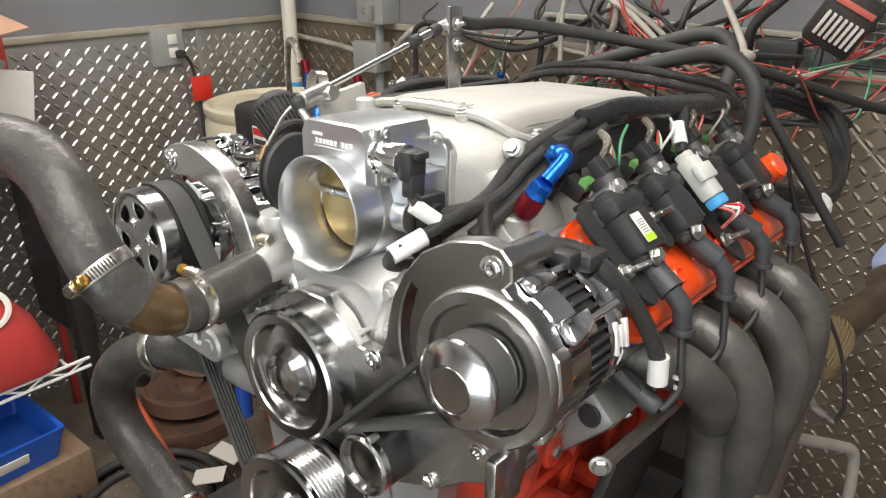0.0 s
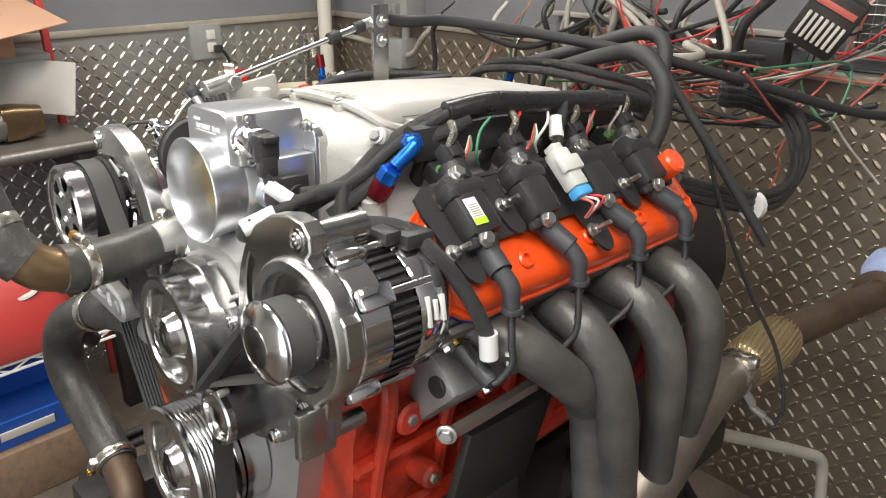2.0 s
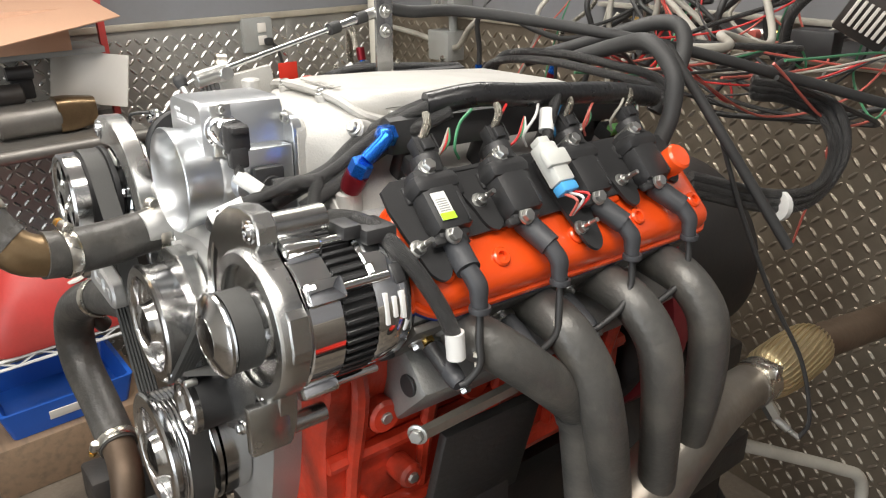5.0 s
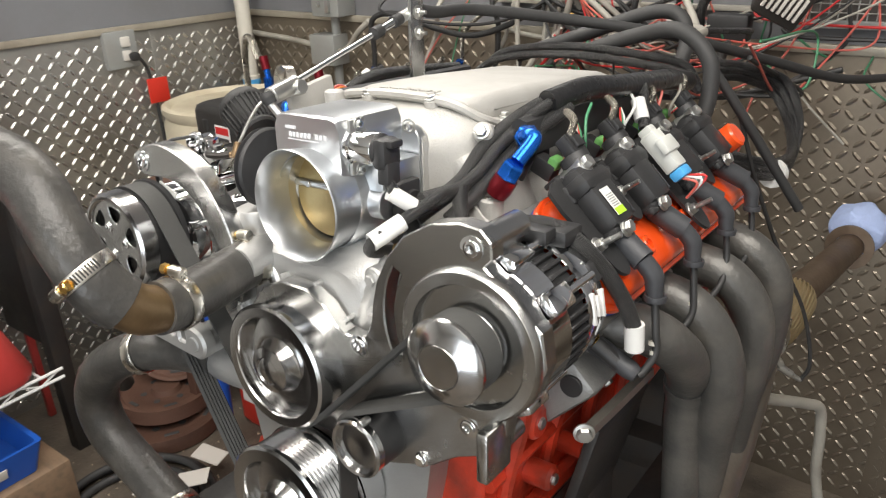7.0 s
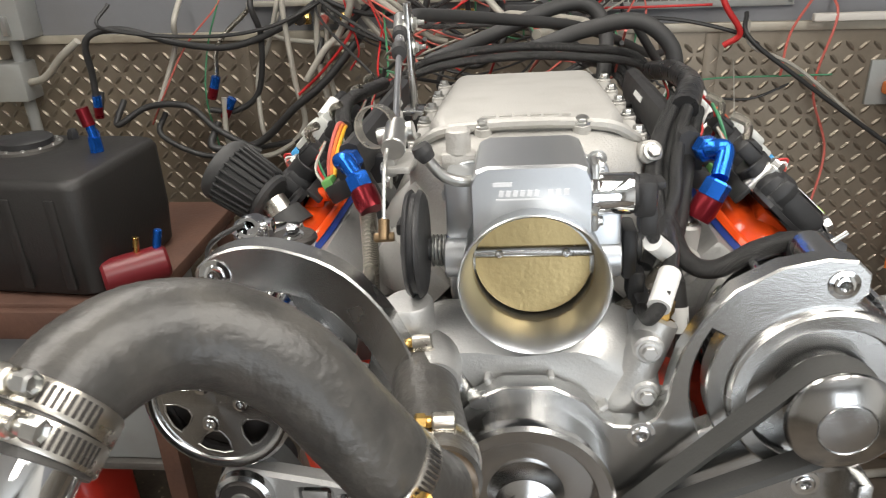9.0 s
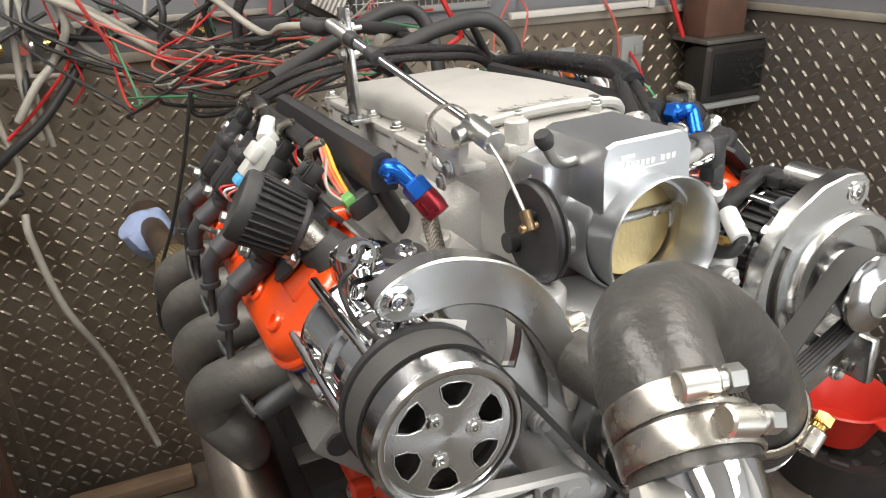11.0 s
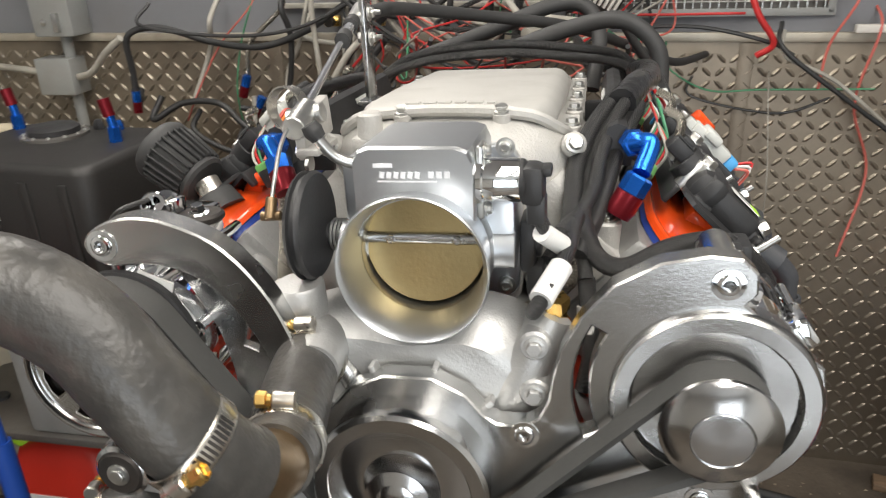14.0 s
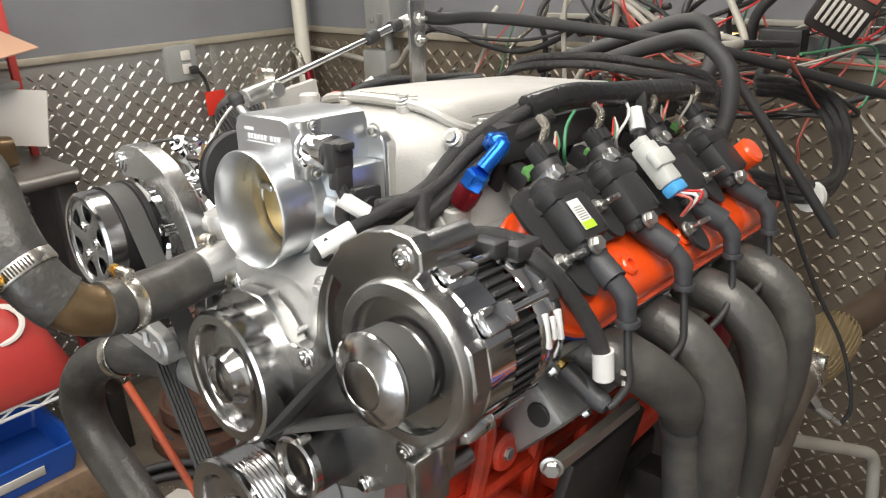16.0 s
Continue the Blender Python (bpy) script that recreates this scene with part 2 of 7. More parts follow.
M["bench"] = mat("worn_bench_steel", (0.20, 0.19, 0.175), 0.4, 0.6, 0.25, 8, 120, 0.0004, 120, 0.1, 0, (0.08, 0.06, 0.05), 0.5, 6)
M["card"] = mat("brown_cardboard", (0.50, 0.30, 0.20), 0.75, 0, 0.1, 8, 160)
M["paper"] = mat("white_cardboard", (0.66, 0.63, 0.58), 0.7, 0, 0.06, 6, 120)
M["rag"] = mat("pale_blue_cloth", (0.42, 0.52, 0.80), 0.85, 0, 0.15, 60, 300, 0.002, 80)
M["wood"] = mat("dirty_wood", (0.24, 0.16, 0.10), 0.65, 0, 0.3, 4, 60, 0.001, 50, 0.1, 0, (0.09, 0.07, 0.05), 0.5, 6, (1, 8, 8))
M["crtglass"] = mat("dark_screen_glass", (0.012, 0.013, 0.013), 0.12, 0, 0.2, 8, 90)
M["filter"] = mat("black_filter_gauze", (0.02, 0.02, 0.02), 0.65, 0, 0.3, 80, 900, 0.0004, 900)

# lathe-turned metal: the fine grooves run round each part's own turning axis
for key in ("polish", "brushed"):
    nt = M[key].node_tree
    tg = nt.nodes.new("ShaderNodeTangent")
    tg.direction_type, tg.axis = "RADIAL", "Y"
    nt.links.new(tg.outputs["Tangent"], nt.nodes["Principled BSDF"].inputs["Tangent"])
    nt.nodes["Principled BSDF"].inputs["Anisotropic"].default_value = 0.75


# ---- mesh makers ----
def V(*a):
    return Vector(a if len(a) > 1 else a[0])


def frame_to(axis):
    """A turn that takes z onto axis."""
    return V(axis).normalized().to_track_quat("Z", "Y").to_matrix().to_4x4()


def box(c, s, bev=0.002, rot=(0, 0, 0), seg=2):
    bm = bmesh.new()
    bmesh.ops.create_cube(bm, size=1)
    bmesh.ops.scale(bm, vec=s, verts=bm.verts)
    if bev > 0:
        bmesh.ops.bevel(bm, geom=bm.edges[:], offset=min(bev, 0.45 * min(s)), segments=seg, profile=0.5, affect="EDGES")
    bmesh.ops.transform(bm, matrix=pose(*c, *rot), verts=bm.verts)
    return bm


def rev(profile, origin=(0, 0, 0), axis=(0, 1, 0), seg=48, a0=0.0, a1=360.0):
    """A turned form: profile rows of (height along axis, radius)."""
    bm = bmesh.new()
    T = Matrix.Translation(origin) @ frame_to(axis)
    full = abs(a1 - a0) >= 359.9
    k = seg if full else seg + 1
    rings = []
    for h, r in profile:
        if r < 1e-6:
            rings.append([bm.verts.new(T @ V(0, 0, h))])
        else:
            ring = []
            for i in range(k):
                a = radians(a0 + (a1 - a0) * i / seg)
                ring.append(bm.verts.new(T @ V(r * math.cos(a), r * math.sin(a), h)))
            rings.append(ring)
    for p, q in zip(rings, rings[1:]):
        for i in range(seg):
            j = (i + 1) % k
            if len(p) == 1 and len(q) == 1:
                continue
            if len(p) == 1:
                bm.faces.new((p[0], q[i], q[j]))
            elif len(q) == 1:
                bm.faces.new((p[i], p[j], q[0]))
            else:
                bm.faces.new((p[i], p[j], q[j], q[i]))
    return bm


def cyl(p0, p1, r, seg=24, bev=0.0008, r1=None):
    d = V(p1) - V(p0)
    h, r1 = d.length, r if r1 is None else r1
    b = min(bev, 0.3 * h, 0.4 * min(r, r1))
    return rev([(0, 0), (0, r - b), (b, r), (h - b, r1), (h, r1 - b), (h, 0)], p0, d, seg)


def spline(pts, per=8):
    """Catmull-Rom through the points."""
    P = [V(p) for p in pts]
    if len(P) == 2:
        return [P[0].lerp(P[1], i / per) for i in range(per + 1)]
    P = [P[0] * 2 - P[1]] + P + [P[-1] * 2 - P[-2]]
    out = []
    for i in range(1, len(P) - 2):
        a, b, c, d = P[i - 1 : i + 3]
        for k in range(per):
            t = k / per
            out.append(0.5 * (2 * b + (c - a) * t + (2 * a - 5 * b + 4 * c - d) * t**2 + (3 * b - a - 3 * c + d) * t**3))
    return out + [P[-2]]


def tube(pts, r, seg=10, per=8, ripple=0.0, caps=True):
    """A swept round pipe; r a number or one per point."""
    C = spline(pts, per)
    n = len(C)
    if isinstance(r, (int, float)):
        R = [r] * n
    else:
        R = [float(np.interp(i / (n - 1) * (len(r) - 1), range(len(r)), r)) for i in range(n)]
    bm = bmesh.new()
    up = None
    rings = []
    for i, c in enumerate(C):
        t = (C[min(i + 1, n - 1)] - C[max(i - 1, 0)]).normalized()
        if up is None:
            up = t.orthogonal().normalized()
        else:
            up = (up - t * up.dot(t)).normalized()
        side = t.cross(up)
        rr = R[i] * (1 + ripple * (1 if i % 2 else -1))
        rings.append([bm.verts.new(c + rr * (math.cos(a) * up + math.sin(a) * side)) for a in (2 * math.pi * k / seg for k in range(seg))])
    for p, q in zip(rings, rings[1:]):
        for k in range(seg):
            bm.faces.new((p[k], p[(k + 1) % seg], q[(k + 1) % seg], q[k]))
    if caps:
        bm.faces.new(rings[0][::-1])
        bm.faces.new(rings[-1])
    return bm


def plate(outline, holes=(), th=0.01, T=None, bev=0.0):
    """A flat plate: outline and holes in (u, v), thickness along w, then moved by T."""
    bm = bmesh.new()
    edges = []
    for loop in (outline, *holes):
        vs = [bm.verts.new((u, v, 0)) for u, v in loop]
        edges += [bm.edges.new((vs[i], vs[(i + 1) % len(vs)])) for i in range(len(vs))]
    bmesh.ops.triangle_fill(bm, use_beauty=True, use_dissolve=False, edges=edges)
    ext = bmesh.ops.extrude_face_region(bm, geom=bm.faces[:])
    vs = [g for g in ext["geom"] if isinstance(g, bmesh.types.BMVert)]
    bmesh.ops.translate(bm, vec=(0, 0, th), verts=vs)
    bmesh.ops.recalc_face_normals(bm, faces=bm.faces[:])
    if bev:
        es = [e for e in bm.edges if len(e.link_faces) == 2 and e.calc_face_angle(0) > 1.0 and abs(e.verts[0].co.z - e.verts[1].co.z) < 1e-6]
        bmesh.ops.bevel(bm, geom=es, offset=bev, segments=1, affect="EDGES")
    if T is not None:
        bmesh.ops.transform(bm, matrix=T, verts=bm.verts)
    return bm


# maps (u, v, w) of a plate onto x, z and minus y: the plate's front face looks forward
def xz(y):
    return Matrix(((1, 0, 0, 0), (0, 0, -1, y), (0, 1, 0, 0), (0, 0, 0, 1)))


def arc(cx, cy, r, a0, a1, n=10):
    return [(cx + r * math.cos(radians(a0 + (a1 - a0) * i / n)), cy + r * math.sin(radians(a0 + (a1 - a0) * i / n))) for i in range(n + 1)]


def circle(cx, cy, r, n=24):
    return arc(cx, cy, r, 0, 360 * (n - 1) / n, n - 1)


def smooth2(pts, per=6):
    """A closed smooth outline through 2D points."""
    P = [V(p[0], p[1], 0) for p in pts]
    n, out = len(P), []
    for i in range(n):
        a, b, c, d = P[i - 1], P[i], P[(i + 1) % n], P[(i + 2) % n]
        for k in range(per):
            t = k / per
            q = 0.5 * (2 * b + (c - a) * t + (2 * a - 5 * b + 4 * c - d) * t**2 + (3 * b - a - 3 * c + d) * t**3)
            out.append((q.x, q.y))
    return out


def loft(sections, caps=True):
    """Skin over rings of equal length, each a list of 3D points."""
    bm = bmesh.new()
    rings = [[bm.verts.new(p) for p in s] for s in sections]
    k = len(rings[0])
    for p, q in zip(rings, rings[1:]):
        for i in range(k):
            bm.faces.new((p[i], p[(i + 1) % k], q[(i + 1) % k], q[i]))
    if caps:
        bm.faces.new(rings[0][::-1])
        bm.faces.new(rings[-1])
    bmesh.ops.recalc_face_normals(bm, faces=bm.faces[:])
    return bm


def rrect(cx, cz, w, h, r, n=4):
    """A rounded rectangle in two coordinates."""
    out = []
    for sx, sz, a in ((1, 1, 0), (-1, 1, 90), (-1, -1, 180), (1, -1, 270)):
        out += arc(cx + sx * (w / 2 - r), cz + sz * (h / 2 - r), r, a, a + 90, n)
    return out


def join(*bms):
    out = bmesh.new()
    for b in bms:
        me = bpy.data.meshes.new("tmp")
        b.to_mesh(me)
        b.free()
        out.from_mesh(me)
        bpy.data.meshes.remove(me)
    return out


def moved(bm, m):
    bmesh.ops.transform(bm, matrix=m, verts=bm.verts)
    return bm


def hexbolt(p, axis, r=0.0065, h=0.006, flange=1.35, stud=0.0):
    """A hexagon head on its flange, with a stud end if asked."""
    b = [rev([(0, 0), (0, r * flange), (0.0015, r * flange * 0.97), (0.0022, r * 0.95)], p, axis, 16), rev([(0.001, r), (h * 0.85, r), (h, r * 0.86), (h, 0)], p, axis, 6)]
    if stud:
        b.append(rev([(h, 0), (h, r * 0.5), (h + stud * 0.45, r * 0.5), (h + stud * 0.47, r * 0.42), (h + stud, r * 0.42), (h + stud, 0)], p, axis, 10))
    return join(*b)


def sockbolt(p, axis, r=0.0085, h=0.004):
    """A socket head with its recess, in a washer."""
    return rev([(0, 0), (0, r * 1.45), (0.0012, r * 1.45), (0.0014, r), (h, r * 0.96), (h + 0.0004, r * 0.86), (h + 0.0004, r * 0.56), (h - 0.003, r * 0.52), (h - 0.003, 0)], p, axis, 20)


BASE = {}


def thing(name, label, category, group="", kind="", base=(0, 0, 0), eng=True, at=(0, 0, 0)):
    ob = new(name)
    ob.empty_display_size = 0.02
    ob.matrix_world = (ENG if eng else ROOM) @ Matrix.Translation(V(at)) @ Matrix.Translation(base)
    BASE[ob.name] = V(base)
    return tagged(ob, label, category, group, kind)


def part(name, bm, material, parent=None, label="", sharp=38):
    """Links a bmesh as one mesh object under a thing or a part."""
    b = BASE.get(parent.name, V(0, 0, 0)) if parent else V(0, 0, 0)
    if b.length:
        bmesh.ops.translate(bm, vec=-b, verts=bm.verts)
    bmesh.ops.recalc_face_normals(bm, faces=bm.faces[:])
    me = bpy.data.meshes.new(name)
    bm.to_mesh(me)
    bm.free()
    me.materials.append(M[material])
    for p in me.polygons:
        p.use_smooth = True
    me.set_sharp_from_angle(angle=radians(sharp))
    ob = new(name, me)
    if parent:
        ob.parent = parent
        BASE[ob.name] = b
    if label:
        tagged(ob, label)
    return ob


def solo(name, bm, material, label, category, group="", kind="", eng=True, sharp=38, at=(0, 0, 0)):
    """A thing of one single mesh."""
    ob = part(name, bm, material, None, "", sharp)
    ob.matrix_world = (ENG if eng else ROOM) @ Matrix.Translation(V(at))
    return tagged(ob, label, category, group, kind)


# ---- the room ----
BL, BR, FL, FR = V(-1.86, 1.61, 0), V(1.52, 1.43, 0), V(-2.0, -3.2, 0), V(2.1, -3.2, 0)
PLATE_H, ROOM_H = 1.18, 2.62


def wall_frame(p, q):
    """u along the wall, v up, w into the room."""
    u = (q - p).normalized()
    w = V(0, 0, 1).cross(u) * -1
    return Matrix(((u.x, 0, w.x, p.x), (u.y, 0, w.y, p.y), (0, 1, 0, 0), (0, 0, 0, 1)))


def treads(length, z0, z1, pitch=0.0315, seed=1):
    rnd = random.Random(seed)
    vs, fs = [], []
    L, W, H = 0.0335, 0.0105, 0.0032
    for i in range(int(length / pitch)):
        for j in range(int((z1 - z0) / pitch)):
            s = 1 if (i + j) % 2 else -1
            a = s * radians(45 + rnd.uniform(-1.5, 1.5))
            cu, cv = (i + 0.5) * pitch, z0 + (j + 0.5) * pitch
            ca, sa = math.cos(a), math.sin(a)
            n = len(vs)
            for x, y, z in ((-L / 2, 0, 0), (-L / 4, -W / 2, 0), (L / 4, -W / 2, 0), (L / 2, 0, 0), (L / 4, W / 2, 0), (-L / 4, W / 2, 0), (-L / 4, 0, H), (L / 4, 0, H)):
                vs.append((cu + x * ca - y * sa, cv + x * sa + y * ca, z))
            fs += [tuple(n + k for k in f) for f in ((0, 1, 6), (0, 6, 5), (1, 2, 7, 6), (5, 6, 7, 4), (2, 3, 7), (4, 7, 3))]
    me = bpy.data.meshes.new("treads")
    me.from_pydata(vs, [], fs)
    return me


def plated_wall(name, p, q, label, tread_from=0.0, tread_to=None, seed=1, finish=""):
    w = tagged(new(name), label, "wall", kind="structure")
    w.matrix_world = ROOM @ wall_frame(p, q)
    n = (q - p).length
    part("wall_slab", box((n / 2, ROOM_H / 2, -0.062), (n + 0.1, ROOM_H, 0.12), 0), "paintgrey", w)
    part("diamond_sheet", box((n / 2, PLATE_H / 2, 0.0035), (n, PLATE_H, 0.003), 0.0005), "plate" + finish, w)
    part("trim", box((n / 2, PLATE_H + 0.009, 0.008), (n, 0.022, 0.016), 0.003), "trim", w)
    me = treads((tread_to or n) - tread_from, 0.02, PLATE_H - 0.01, seed=seed)
    me.materials.append(M["tread" + finish])
    ob = new("treads", me)
    ob.parent = w
    ob.location = (tread_from, 0, 0.005)
    tagged(ob, kind="stuff")
    # sheet joint with its row of rivets
    k = 0
    for u in np.arange(1.15, n, 1.22):
        part("joint_strip", box((u, PLATE_H / 2, 0.0062), (0.035, PLATE_H - 0.01, 0.0022), 0.0006), "plate" + finish, w)
    return w


wall_back = plated_wall("wall_back", BL, BR, "grey wall clad below in stained aluminium diamond plate", seed=2, finish="_stained")
wall_left = plated_wall("wall_left", V(-1.95, -1.2, 0), BL, "grey wall clad below in bright diamond plate", 1.0, None, 3)
wall_right = plated_wall("wall_right", BR, V(1.85, -1.0, 0), "grey wall clad below in darker diamond plate", seed=4, finish="_dark")

floor = solo("floor", box((0, -0.8, -0.05), (4.6, 5.2, 0.1), 0), "concrete", "dark oily concrete floor of the test cell", "floor", kind="structure", eng=False)
ceiling = solo("ceiling", box((0, -0.8, ROOM_H + 0.05), (4.6, 5.2, 0.1), 0), "ceil", "unseen plain ceiling painted pale to bounce light", "ceiling", kind="structure", eng=False)
# Unseen front wall; the opening is added for the fill lamp.
wf = thing("wall_front", "unseen plain pale wall with an added opening for a fill lamp", "wall", kind="structure", eng=False)
part("wall_slab", box((-0.9, -3.26, ROOM_H / 2), (2.2, 0.12, ROOM_H), 0), "bounce_wall", wf)
part("wall_slab", box((2.0, -3.26, ROOM_H / 2), (0.4, 0.12, ROOM_H), 0), "bounce_wall", wf)
part("wall_slab", box((1.0, -3.26, 2.5), (1.6, 0.12, 0.24), 0), "bounce_wall", wf)
# Unseen side walls that close the room, pale to bounce light.
for nm, a, b in (("wall_left_front", V(-2.0, -3.2, 0), V(-1.95, -1.2, 0)), ("wall_right_front", V(1.85, -1.0, 0), V(2.1, -3.2, 0))):
    w = tagged(new(nm), "unseen plain wall painted pale to bounce light", "wall", kind="structure")
    w.matrix_world = ROOM @ wall_frame(a, b)
    part("wall_slab", box(((b - a).length / 2, ROOM_H / 2, -0.062), ((b - a).length + 0.05, ROOM_H, 0.12), 0), "bounce_wall", w)
for x, y, z in LAMPS:
    f = thing("ceiling_light", "white fluorescent strip light placed out of view under the ceiling", "light", "ceiling lights", base=(x, y, 2.54), eng=False)
    part("housing", box((x, y, 2.575), (0.46, 1.8, 0.07), 0.01), "white", f)


# ---- engine: block, heads, covers ----
SQ = math.sqrt(0.5)


def bank(side, u, w, y):
    """A place by the bank's own axes: u across towards the exhaust, w up square to the cover rail."""
    return V(side * (u + w) * SQ, y, (w - u) * SQ)


def bank_box(side, u0, u1, w0, w1, y0, y1, bev=0.004):
    b = box(((u0 + u1) / 2, (y0 + y1) / 2, (w0 + w1) / 2), (u1 - u0, y1 - y0, w1 - w0), bev)
    for v in b.verts:
        v.co = bank(side, v.co.x, v.co.z, v.co.y)
    return b


eng = thing("engine", "red-orange V8 engine with grey heads and orange valve covers", "engine", base=(0, 0.3, -0.5))
sec = []
prof = [(-0.07, -0.125), (0.07, -0.125), (0.165, -0.12), (0.205, -0.17), (0.185, -0.26), (0.175, -0.40), (0.12, -0.44), (-0.12, -0.44), (-0.175, -0.40), (-0.185, -0.26), (-0.205, -0.17), (-0.165, -0.12)]
for y, k in ((0.055, 0.965), (0.06, 1.0), (0.56, 1.0), (0.565, 0.97)):
    sec.append([(x * k, y, -0.24 + (z + 0.24) * k) for x, z in smooth2(prof, 3)])
part("block", loft(sec), "redblock", eng)
for s in (1, -1):
    # cast ribs, bosses and plugs on the flank of the block
    ribs = []
    for i, y in enumerate((0.09, 0.19, 0.30, 0.41, 0.52)):
        ribs.append(tube([(s * 0.20, y, -0.14), (s * 0.212, y, -0.2), (s * 0.192, y, -0.3), (s * 0.18, y, -0.39)], [0.008, 0.010, 0.009, 0.008], 8, 5))
    ribs.append(tube([(s * 0.185, 0.06, -0.29), (s * 0.195, 0.3, -0.28), (s * 0.185, 0.56, -0.29)], 0.011, 8, 8))
    ribs.append(tube([(s * 0.178, 0.06, -0.385), (s * 0.185, 0.3, -0.385), (s * 0.178, 0.56, -0.385)], 0.014, 8, 8))
    for y, z, r in ((0.12, -0.235, 0.02), (0.155, -0.33, 0.016), (0.25, -0.24, 0.022), (0.36, -0.24, 0.022), (0.10, -0.36, 0.013), (0.24, -0.34, 0.014), (0.46, -0.24, 0.022)):
        ribs.append(cyl((s * 0.17, y, z), (s * 0.216, y, z), r, 18, 0.004))
    part("casting_rib", join(*ribs), "redblock", eng)
    for y, z in ((0.12, -0.235), (0.155, -0.33), (0.10, -0.36), (0.24, -0.34)):
        part("bolt", hexbolt((s * 0.214, y, z), (s, 0, 0), 0.007, 0.005), "steel", eng)
    h = bank_box(s, 0.129, 0.262, -0.005, 0.1215, 0.112, 0.585, 0.008)
    part("cylinder_head", h, "head", eng)
    part("head_skirt", bank_box(s, 0.254, 0.325, -0.03, 0.062, 0.130, 0.575, 0.010), "head", eng)
    part("core_plug", cyl(bank(s, 0.303, 0.043, 0.1305), bank(s, 0.303, 0.043, 0.1265), 0.0125, 20), "bplastic", eng)
    for y in (0.20, 0.31, 0.42, 0.53):
        part("head_bolt", hexbolt(bank(s, 0.3255, 0.030, y), bank(s, 1, 0, 0), 0.0065, 0.007, 1.4), "steel", eng)
    # head details: exhaust face flange pads, gasket rail, plug bosses, temperature sender
    part("head_gasket", bank_box(s, 0.125, 0.266, -0.011, -0.004, 0.098, 0.588, 0.001), "darksteel", eng)
    for y in (0.215, 0.33, 0.44, 0.55):
        part("plug_boss", cyl(bank(s, 0.256, 0.035, y), bank(s, 0.270, 0.035, y), 0.018, 16, 0.003), "head", eng)
    pads = [bank_box(s, 0.135, 0.255, 0.01, 0.10, 0.098, 0.118, 0.01)]
    part("head_boss", join(*pads), "head", eng)
    part("core_plug", cyl(bank(s, 0.21, 0.045, 0.090), bank(s, 0.21, 0.045, 0.0985), 0.017, 20), "darksteel", eng)
    # valve cover
    def cover(w, inset):
        """The cover's outline at height w: a long plan with a well-rounded nose."""
        ring = []
        u0, u1, y0, y1 = 0.137 + inset, 0.266 - inset, 0.110 + inset, 0.590 - inset
        for uc, yc, r, a0 in ((u0, y0, 0.058, 180), (u1, y0, 0.052, 270), (u1, y1, 0.02, 0), (u0, y1, 0.02, 90)):
            r = max(r - inset * 0.8, 0.004)
            cu, cy = uc + (r if a0 in (180, 90) else -r), yc + (r if a0 in (180, 270) else -r)
            for k in range(9):
                a = radians(a0 + 90 * k / 8)
                ring.append(bank(s, cu + r * math.cos(a), w, cy + r * math.sin(a)))
        return ring
    vcob = part("valve_cover", loft([cover(0.1285, 0.001), cover(0.141, 0.0015), cover(0.149, 0.004), cover(0.155, 0.009), cover(0.159, 0.016), cover(0.161, 0.026)]), "orange", eng, "glossy orange valve cover", 40)
    part("cover_flange", loft([cover(0.1285, -0.004), cover(0.134, -0.004), cover(0.136, -0.0025)]), "orange", vcob)
    part("cover_gasket", loft([cover(0.122, -0.003), cover(0.128, -0.003)]), "gasket", eng, "thin gasket edge")
    for y in (0.150, 0.222, 0.335, 0.442, 0.555):
        part("bolt_boss", rev([(0, 0), (0, 0.0115), (0.022, 0.0105), (0.024, 0.0085), (0.024, 0.0055), (0.016, 0.005), (0.016, 0)], bank(s, 0.231, 0.142, y), bank(s, 0.12, 1, 0) , 18), "orange", vcob)
    for y in (0.17, 0.40):
        part("coil_pad", bank_box(s, 0.15, 0.21, 0.150, 0.166, y - 0.03, y + 0.03, 0.006), "orange", vcob)
# oil filler neck on the right-hand cover's tail, red cap
part("filler_neck", cyl(bank(1, 0.186, 0.15, 0.515), bank(1, 0.187, 0.19, 0.515), 0.016, 24, 0.003), "orange", eng)
# front timing cover and lower front
part("timing_cover", loft([[(x, y, z) for x, z in smooth2([(-0.13, -0.12), (0.13, -0.12), (0.145, -0.22), (0.12, -0.36), (0.07, -0.41), (-0.07, -0.41), (-0.12, -0.36), (-0.145, -0.22)], 4)] for y in (0.02, 0.055)]), "cast", eng)
part("oil_pan", loft([rr for rr in ([(x, y, z) for x, y in rrect(0, 0.31, w, 0.5, 0.02)] for z, w in ((-0.44, 0.34), (-0.47, 0.34), (-0.475, 0.27), (-0.62, 0.25)))]), "darksteel", eng)
# flywheel housing behind
part("rear_plate", rev([(0, 0), (0, 0.20), (0.012, 0.205), (0.02, 0.205), (0.022, 0.185), (0.05, 0.18), (0.055, 0)], (0, 0.60, -0.30), (0, 1, 0), 64), "darksteel", eng)
part("flywheel", rev([(0.056, 0.0), (0.056, 0.212), (0.062, 0.216), (0.095, 0.216), (0.1, 0.21), (0.1, 0)], (0, 0.60, -0.30), (0, 1, 0), 72), "maroon", eng, "maroon painted disc")
# steel arm and black mount on the flank under the front header tube
part("mount_arm", tube([(0.262, 0.125, -0.236), (0.274, 0.18, -0.222), (0.285, 0.245, -0.208)], 0.0075, 4, 3), "collector", eng)
